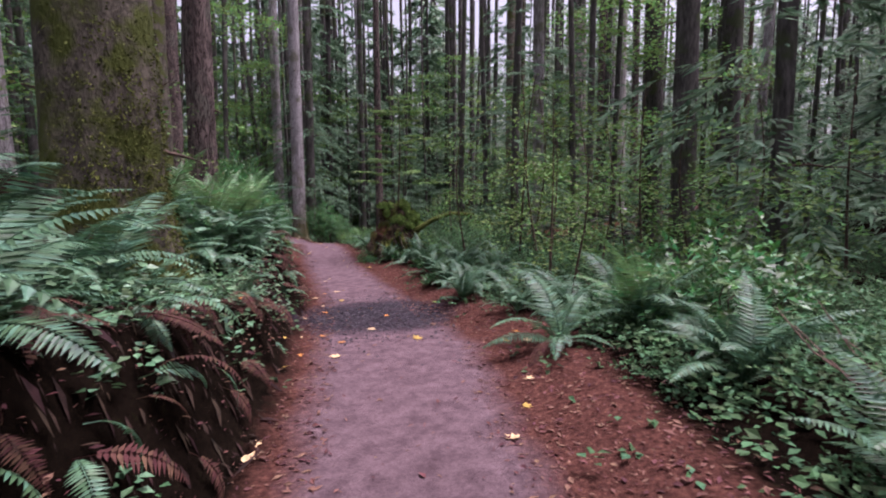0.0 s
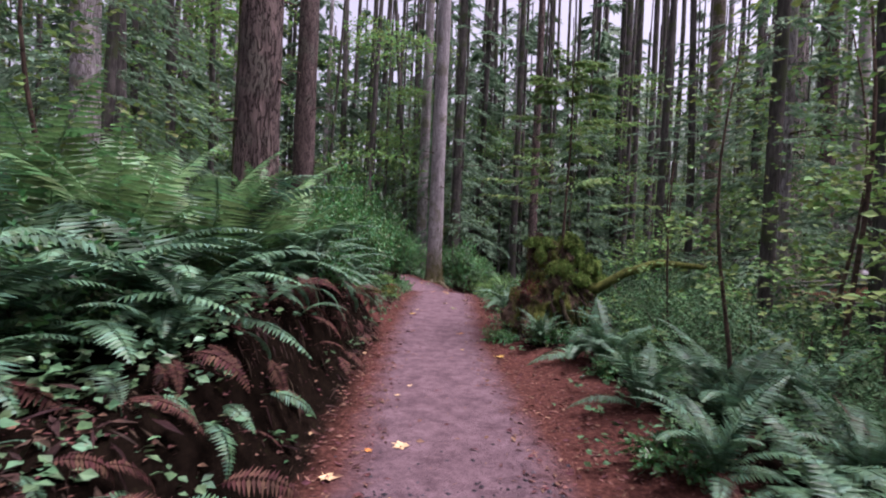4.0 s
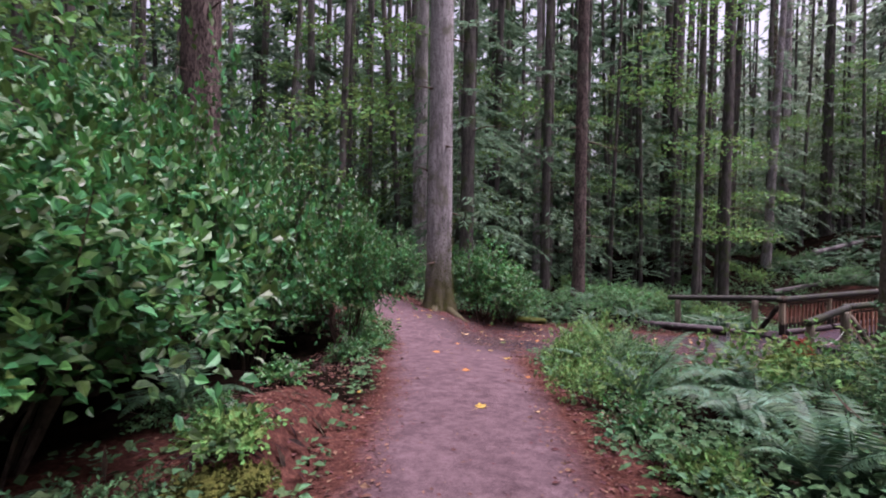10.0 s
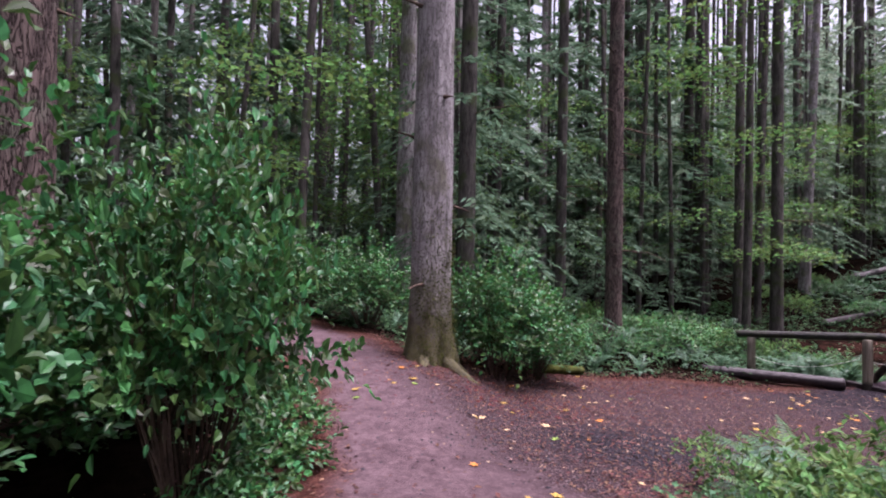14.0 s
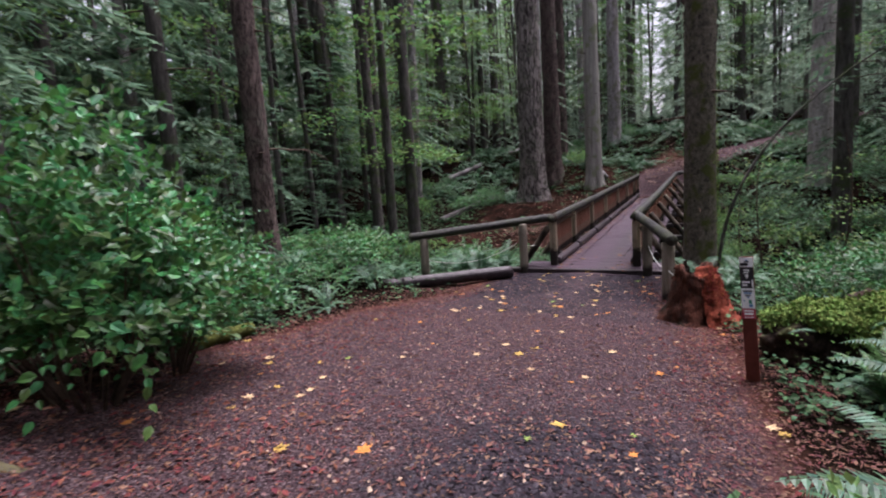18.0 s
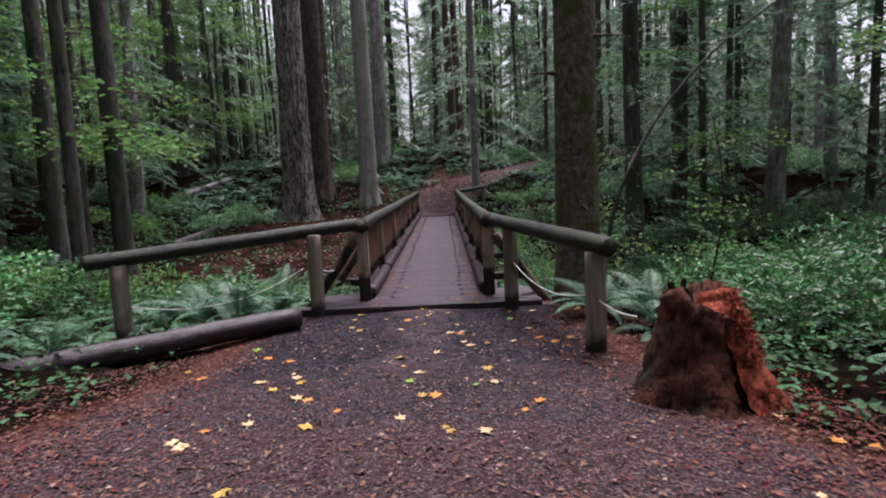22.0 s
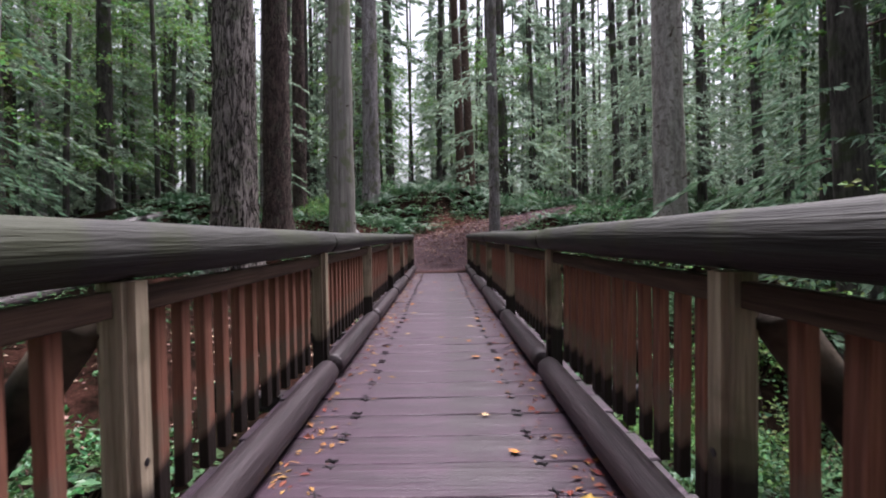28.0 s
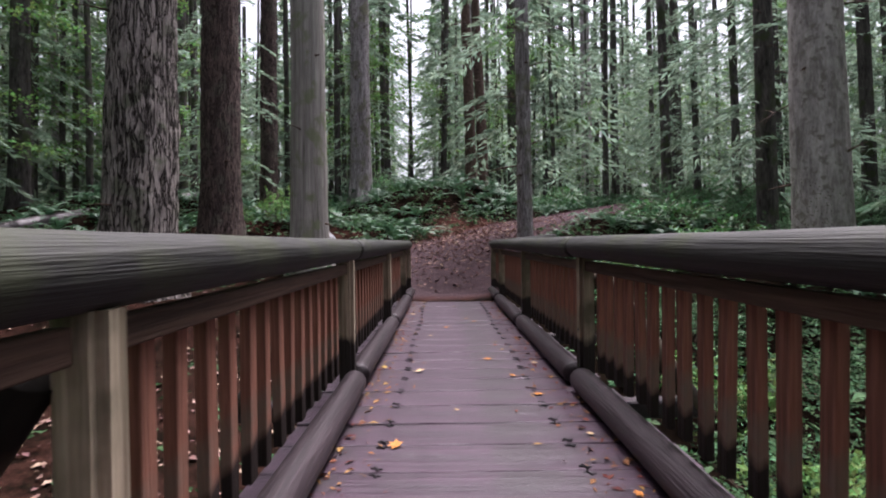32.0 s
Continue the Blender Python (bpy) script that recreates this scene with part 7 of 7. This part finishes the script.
for k in range(2, len(leg) - 1):
    (x0, y0, _, w0), (x1, y1, _, _) = leg[k], leg[k + 1]
    if y0 > 12.2 or 3.9 < y0 < 5.2:
        continue
    n = np.array([-(y1 - y0), x1 - x0]) / (math.hypot(x1 - x0, y1 - y0) + 1e-9)
    face = math.degrees(math.atan2(-n[1], -n[0])) - 90
    for q in range(5):
        out = w0 + rng3.uniform(0.22, 0.75)
        fx, fy = x0 + n[0] * out + rng3.uniform(-0.17, 0.17), y0 + n[1] * out + rng3.uniform(-0.17, 0.17)
        v, f = COARSE[rng3.integers(0, 3)]
        m = np.array(pose(fx, fy, ground_z(fx, fy) + rng3.uniform(0.0, 0.1), 0, 0, face + rng3.uniform(-60, 60)) @ pose(0, 0, 0, rng3.uniform(-75, -25), rng3.uniform(-25, 25), 0) @ Matrix.Scale(rng3.uniform(0.25, 0.5), 4))
        (hang if q % 5 < 2 else brown).add(v @ m[:3, :3].T + m[:3, 3], f)
tagged(new("fern_undergrowth", hang.mesh("fern_undergrowth", FERN)), "green fern fronds hanging over the trail bank", "ferns", kind="stuff")
tagged(new("fern_undergrowth", brown.mesh("fern_undergrowth", FERN_DEAD)), "withered brown fern fronds hanging over the bank", "ferns", kind="stuff")
tagged(new("fern_undergrowth", pile.mesh("fern_undergrowth", FERN)), "dark green sword ferns covering the forest floor", "ferns", kind="stuff")

# ---- low ground cover and litter ----
rng = np.random.default_rng(37)


def scatter(n, lo, hi, box, power=1.0):
    x, y = rng.uniform(box[0], box[2], n), rng.uniform(box[1], box[3], n)
    d = off_trail(x, y)[0]
    clump = wave(x, y, 2.2, 11) + 0.5 * wave(x, y, 5.0, 12)
    keep = (d > lo) & (d < hi) & (rng.uniform(-0.9, 0.5, n) < clump * power) & ~((x > 18.3) & (x < 35.4) & (y > 19.6) & (y < 22.2))
    x, y = x[keep], y[keep]
    return x, y, height(x, y)


for name, mat, n, lo, hi, box, size, lift, label in [
    ("ground_cover", COVER, 120000, 0.08, 2.0, (-3, -2, 11, 20), 0.055, 0.18, "low trailing leafy ground cover along the trail"),
    ("ground_cover", COVER, 150000, 0.8, 8.0, (1.5, -4, 13, 13), 0.06, 0.22, "leafy green undergrowth beside the first stretch"),
    ("ground_cover", BRAMBLE, 17000, 0.25, 2.6, (-1.5, 1.8, 2.4, 7.0), 0.052, 0.25, "low trailing brambles on the dark bank"),
    ("ground_cover", COVER, 90000, 0.4, 5, (7, 12, 22, 28), 0.07, 0.25, "low dark leafy ground cover round the fork"),
    ("ground_cover", COVER, 120000, 0.4, 12, (19, 8, 52, 36), 0.12, 0.4, "leafy undergrowth of the gully and the rise"),
]:
    x, y, z = scatter(n, lo, hi, box)
    if lift == 0.18:
        verge = (off_trail(x, y)[1] < 0) & (off_trail(x, y)[0] < 0.7) & (y < 9) & (rng.uniform(0, 1, len(x)) < 0.7)
        x, y, z = x[~verge], y[~verge], z[~verge]
        on_bank = (off_trail(x, y)[1] > 0) & (off_trail(x, y)[0] < 0.5) & (y < 10.5) & (rng.uniform(0, 1, len(x)) < 0.8)
        x, y, z = x[~on_bank], y[~on_bank], z[~on_bank]
        keep = ~((x < 6.75) & (y > 14.0) & (y < 19.5) & (off_trail(x, y)[1] > 0) & (off_trail(x, y)[0] > 0.3))
        x, y, z = x[keep], y[keep], z[keep]
    if size > 0.09:
        keep = ~((x > 25) & (x < 36) & (y > 21.5) & (y < 28.5) & (rng.uniform(0, 1, len(x)) < 0.85))
        x, y, z = x[keep], y[keep], z[keep]
    x, y, z = x[::5], y[::5], z[::5] + rng.uniform(0.02, 1, len(x[::5])) ** 1.5 * lift
    x, y, z = np.repeat(x, 5), np.repeat(y, 5), np.repeat(z, 5)
    k = len(x)
    a = rng.uniform(0, 6.28, k)
    pile = Pile()
    L = size * rng.uniform(0.6, 1.3, k)
    leaves(pile, np.stack([x + 0.5 * size * np.cos(a), y + 0.5 * size * np.sin(a), z + 0.3 * size * rng.standard_normal(k)], axis=1), np.stack([np.cos(a), np.sin(a), rng.uniform(-0.4, 0.4, k)], axis=1), np.array([0, 0, 1.0]) + 0.35 * rng.standard_normal((k, 3)), L, L * 0.7, 0.15)
    tagged(new(name, pile.mesh(name, mat)), label, "ground cover", kind="stuff")

LITTER = material("brown_litter", (0.030, 0.015, 0.012), (0.18, 0.088, 0.066), 4, rough=0.8, bump=0, vary=0.5)
x, y = np.concatenate([rng.uniform(-1, 19, 420000), rng.uniform(8.5, 18.7, 90000)]), np.concatenate([rng.uniform(-1, 26, 420000), rng.uniform(17.5, 24.5, 90000)])
d = off_trail(x, y)[0]
keep = (d < 0.9) & (rng.uniform(0, 1, len(x)) < np.where(d < -0.25, np.where(x > 15.2, 0.10, np.where(x > 8.5, 0.30, 0.05)), 0.8)) & ~((x > 18.3) & (y > 19.6) & (y < 22.2))
x, y = x[keep], y[keep]
z = height(x, y)
k = len(x)
a = rng.uniform(0, 6.28, k)
pile = Pile()
L = 0.010 + 0.05 * rng.uniform(0, 1, k) ** 2
leaves(pile, np.stack([x, y, z + 0.006], axis=1), np.stack([np.cos(a), np.sin(a), rng.uniform(-0.1, 0.2, k)], axis=1), np.array([0, 0, 1.0]) + 0.3 * rng.standard_normal((k, 3)), L, L * rng.uniform(0.15, 0.6, k), 0.2)
tagged(new("needle_litter", pile.mesh("needle_litter", LITTER)), "red-brown needles and leaf scraps on the ground", "litter", kind="stuff")


# dead fronds and rootlets, coloured near black for the shade of the undercut
TANGLE = material("shade_dark_bank_tangle", (0.006, 0.005, 0.004), (0.050, 0.030, 0.022), 6, rough=0.9, bump=0, vary=0.6)
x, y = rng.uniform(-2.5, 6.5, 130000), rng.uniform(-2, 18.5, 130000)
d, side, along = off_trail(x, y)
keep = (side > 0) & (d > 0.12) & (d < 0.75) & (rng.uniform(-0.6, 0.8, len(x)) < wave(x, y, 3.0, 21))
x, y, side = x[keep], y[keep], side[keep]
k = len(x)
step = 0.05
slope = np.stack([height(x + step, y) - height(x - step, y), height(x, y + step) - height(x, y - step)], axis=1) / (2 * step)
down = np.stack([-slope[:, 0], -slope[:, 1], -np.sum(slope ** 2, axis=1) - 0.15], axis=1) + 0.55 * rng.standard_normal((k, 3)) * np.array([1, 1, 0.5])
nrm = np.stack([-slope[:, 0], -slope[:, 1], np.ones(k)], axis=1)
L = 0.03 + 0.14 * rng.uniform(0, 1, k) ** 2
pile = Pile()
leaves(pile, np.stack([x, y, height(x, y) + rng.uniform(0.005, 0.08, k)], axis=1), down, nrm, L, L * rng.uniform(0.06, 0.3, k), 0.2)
tagged(new("bank_tangle", pile.mesh("bank_tangle", TANGLE)), "dead fronds and rootlets hanging down the bank, darkened for its shade", "litter", kind="stuff")

PALE_LITTER = material("pale_leaf_scraps", (0.09, 0.045, 0.035), (0.34, 0.235, 0.185), 4, rough=0.8, bump=0, vary=0.5)
for label, x0, y0, sx0, sy0, n in (("pale leaf scraps scattered on the rising path", 40.0, 20.4, 2.6, 1.9, 5200), ("pale and rusty leaf scraps on the gravel", 17.0, 20.9, 0.9, 1.1, 500), ("pale leaf scraps on the bare bank of the gully", 31, 24.5, 3.5, 2.0, 2200), ("pale and rusty leaf scraps before the bridge", 12.5, 20.7, 2.6, 1.6, 2800)):
    x, y = rng.normal(x0, sx0, n), rng.normal(y0, sy0, n)
    keep = (off_trail(x, y)[0] < 0.3) | ((x0 > 40 - 0.1) & (np.hypot((x - 41.0) / 2.6, (y - 20.2) / 1.7) < 1.2)) | ((x0 == 31) & (y > 22.6) & (y < 28))
    keep &= ~((x > 18.3) & (x < 35.4) & (y > 19.6) & (y < 22.2))
    x, y = x[keep], y[keep]
    k = len(x)
    a = rng.uniform(0, 6.28, k)
    L = (0.014 if x0 < 20 else 0.045) + (0.03 if x0 < 20 else 0.10) * rng.uniform(0, 1, k) ** 2
    pile = Pile()
    leaves(pile, np.stack([x, y, height(x, y) + 0.012], axis=1), np.stack([np.cos(a), np.sin(a), rng.uniform(-0.1, 0.3, k)], axis=1), np.array([0, 0, 1.0]) + 0.35 * rng.standard_normal((k, 3)), L, L * rng.uniform(0.3, 0.8, k), 0.2)
    tagged(new("leaf_litter", pile.mesh("leaf_litter", PALE_LITTER)), label, "litter", kind="stuff")

red_spots = [(9.6, 21.3, 0.9, 0.5, 2600), (12.8, 22.9, 2.2, 0.45, 4200), (14.6, 18.7, 1.3, 0.4, 2600), (39.8, 20.2, 2.2, 1.3, 2600), (17.6, 19.5, 0.9, 0.3, 900)]
x = np.concatenate([rng.normal(q[0], q[2], q[4]) for q in red_spots])
y = np.concatenate([rng.normal(q[1], q[3], q[4]) for q in red_spots])
keep = ~((x > 18.3) & (x < 35.4) & (y > 19.6) & (y < 22.2))
x, y = x[keep], y[keep]
k = len(x)
a = rng.uniform(0, 6.28, k)
L = np.where(x > 30, 0.04, 0.014) + 0.05 * rng.uniform(0, 1, k) ** 2
pile = Pile()
leaves(pile, np.stack([x, y, height(x, y) + 0.012], axis=1), np.stack([np.cos(a), np.sin(a), rng.uniform(-0.1, 0.3, k)], axis=1), np.array([0, 0, 1.0]) + 0.35 * rng.standard_normal((k, 3)), L, L * rng.uniform(0.15, 0.6, k), 0.2)
tagged(new("needle_litter", pile.mesh("needle_litter", LITTER_RED)), "rusty red needles drifted along the trail edges", "litter", kind="stuff")

ORANGE_LITTER = material("orange_leaf_scraps", (0.060, 0.026, 0.014), (0.30, 0.135, 0.055), 6, rough=0.7, bump=0, vary=0.5)
k = 1900
bx, by = rng.uniform(0, 16.5, k), rng.choice([-1, 1], k) * (0.72 - np.abs(rng.normal(0, 0.14, k)))
a = rng.uniform(0, 6.28, k)
L = 0.014 + 0.055 * rng.uniform(0, 1, k) ** 2
pile = Pile()
leaves(pile, np.stack([bx, by, np.full(k, 0.004)], axis=1), np.stack([np.cos(a), np.sin(a), rng.uniform(0, 0.2, k)], axis=1), np.array([0, 0, 1.0]) + 0.3 * rng.standard_normal((k, 3)), L, L * rng.uniform(0.2, 0.7, k), 0.2)
deck_litter = tagged(new("leaf_litter", pile.mesh("leaf_litter", ORANGE_LITTER)), "orange-brown leaf scraps along the deck edges", "litter", kind="stuff")
deck_litter.matrix_basis = pose(BX, BY, BZ, 0, BTILT, 0)

# ---- loose dark gravel ----
GRAVEL = material("dark_gravel_stone", (0.007, 0.006, 0.0075), (0.062, 0.051, 0.060), 9, rough=0.7, bump=0, vary=0.5)
x, y = np.concatenate([rng.uniform(15.4, 18.7, 9000), rng.normal(10.7, 1.2, 5000), rng.normal(2.95, 0.75, 3500)]), np.concatenate([rng.normal(20.9, 1.0, 9000), rng.normal(19.4, 0.7, 5000), rng.normal(5.1, 0.6, 3500)])
keep = off_trail(x, y)[0] < 0.0
x, y = x[keep], y[keep]
z, k = height(x, y), len(x)
r = rng.uniform(0.006, 0.017, k)
turn = rng.uniform(0, 6.28, k)
ring = np.stack([np.stack([np.cos(turn + q), np.sin(turn + q), 0 * turn], axis=1) * (r * rng.uniform(0.7, 1.3, k))[:, None] for q in (0, 1.6, 3.1, 4.7)], axis=1)
mid = np.stack([x, y, z + r * 0.2], axis=1)
v = np.concatenate([mid[:, None] + ring, (mid + np.array([0, 0, 1.0]) * (r * rng.uniform(0.4, 0.8, k))[:, None] + 0.2 * ring[:, 0])[:, None]], axis=1).reshape(-1, 3)
q = np.arange(k)[:, None] * 5
pile = Pile()
pile.add(v, np.concatenate([q + np.array([[a, b, 4]]) for a, b in ((0, 1), (1, 2), (2, 3), (3, 0))]))
tagged(new("loose_gravel", pile.mesh("loose_gravel", GRAVEL)), "dark crushed gravel on the trail", "gravel", kind="stuff")


# ---- fallen maple leaves ----
def maple_leaf(name, mat, seed):
    rng = np.random.default_rng(seed)
    pts = []
    lobes = [(-150, 0.35), (-105, 0.75), (-75, 0.45), (-48, 0.95), (-22, 0.5), (0, 1.0), (22, 0.5), (48, 0.95), (75, 0.45), (105, 0.75), (150, 0.35)]
    for a, r in lobes:
        r *= rng.uniform(0.88, 1.1)
        q = radians(a)
        pts.append((0.09 * r * math.sin(q), 0.09 * r * math.cos(q), 0.012 * r + rng.uniform(0, 0.014)))
    v = [(0, 0, 0.004)] + pts
    f = [(0, i, i + 1) for i in range(1, len(pts))] + [(0, len(pts), 1)]
    stalk, sf = tube([(0, 0, 0.004), (0.01, -0.05, 0.006), (0.0, -0.09, 0.004)], 0.0018, 3)
    f += [tuple(i + len(v) for i in q) for q in sf]
    return mesh_of(name, v + stalk.tolist(), f, mat, False)


LEAF_MATS = [material(nm, dk, lt, 18, rough=0.6, bump=0, vary=0.3) for nm, dk, lt in
             [("yellow_maple_leaf", (0.22, 0.14, 0.03), (0.40, 0.27, 0.065)), ("tan_maple_leaf", (0.30, 0.20, 0.10), (0.50, 0.36, 0.20)), ("orange_maple_leaf", (0.30, 0.11, 0.025), (0.44, 0.19, 0.045)), ("green_maple_leaf", (0.09, 0.16, 0.03), (0.2, 0.28, 0.06))]]
LEAF_MESHES = [maple_leaf("maple_leaf", m, i) for i, m in enumerate(LEAF_MATS)]
LEAF_WORDS = ["fallen yellow maple leaf on the dirt", "fallen tan maple leaf on the dirt", "fallen orange maple leaf on the dirt", "fallen green maple leaf on the dirt"]


def drop_leaf(x, y, z, kind, size, turn):
    tagged(put("maple_leaf", LEAF_MESHES[kind], None, pose(x, y, z, rng.uniform(-6, 6), rng.uniform(-6, 6), turn) @ Matrix.Scale(size, 4)), LEAF_WORDS[kind], "leaf", "fallen maple leaves")


made = 0
for _ in range(3000):
    x, y = rng.uniform(-1, 19), rng.uniform(0, 24)
    d = off_trail([x], [y])[0][0]
    if d > 0.45 or (x > 9 and rng.uniform() < 0.3) or (3.4 < x < 8 and rng.uniform() < 0.65):
        continue
    drop_leaf(x, y, ground_z(x, y) + 0.004, int(rng.choice(4, p=[0.36, 0.34, 0.22, 0.08])), rng.uniform(0.35, 0.85), rng.uniform(0, 360))
    made += 1
    if made >= 185:
        break
for i in range(34):
    x, y = rng.uniform(15.2, 18.7), rng.normal(20.9, 1.1)
    if off_trail([x], [y])[0][0] < 0.2:
        drop_leaf(x, y, ground_z(x, y) + 0.006, int(rng.choice(4, p=[0.3, 0.3, 0.3, 0.1])), rng.uniform(0.35, 0.8), rng.uniform(0, 360))
for i in range(46):
    bx = rng.uniform(0.1, 16)
    by = rng.choice([-1, 1]) * rng.uniform(0.3, 0.68) if rng.uniform() < 0.75 else rng.uniform(-0.5, 0.5)
    p = Matrix.Translation((BX, BY, BZ)) @ Matrix.Rotation(radians(BTILT), 4, "Y") @ Vector((bx, by, 0.006))
    drop_leaf(p.x, p.y, p.z, int(rng.choice(4, p=[0.35, 0.2, 0.45, 0])), rng.uniform(0.3, 0.7), rng.uniform(0, 360))
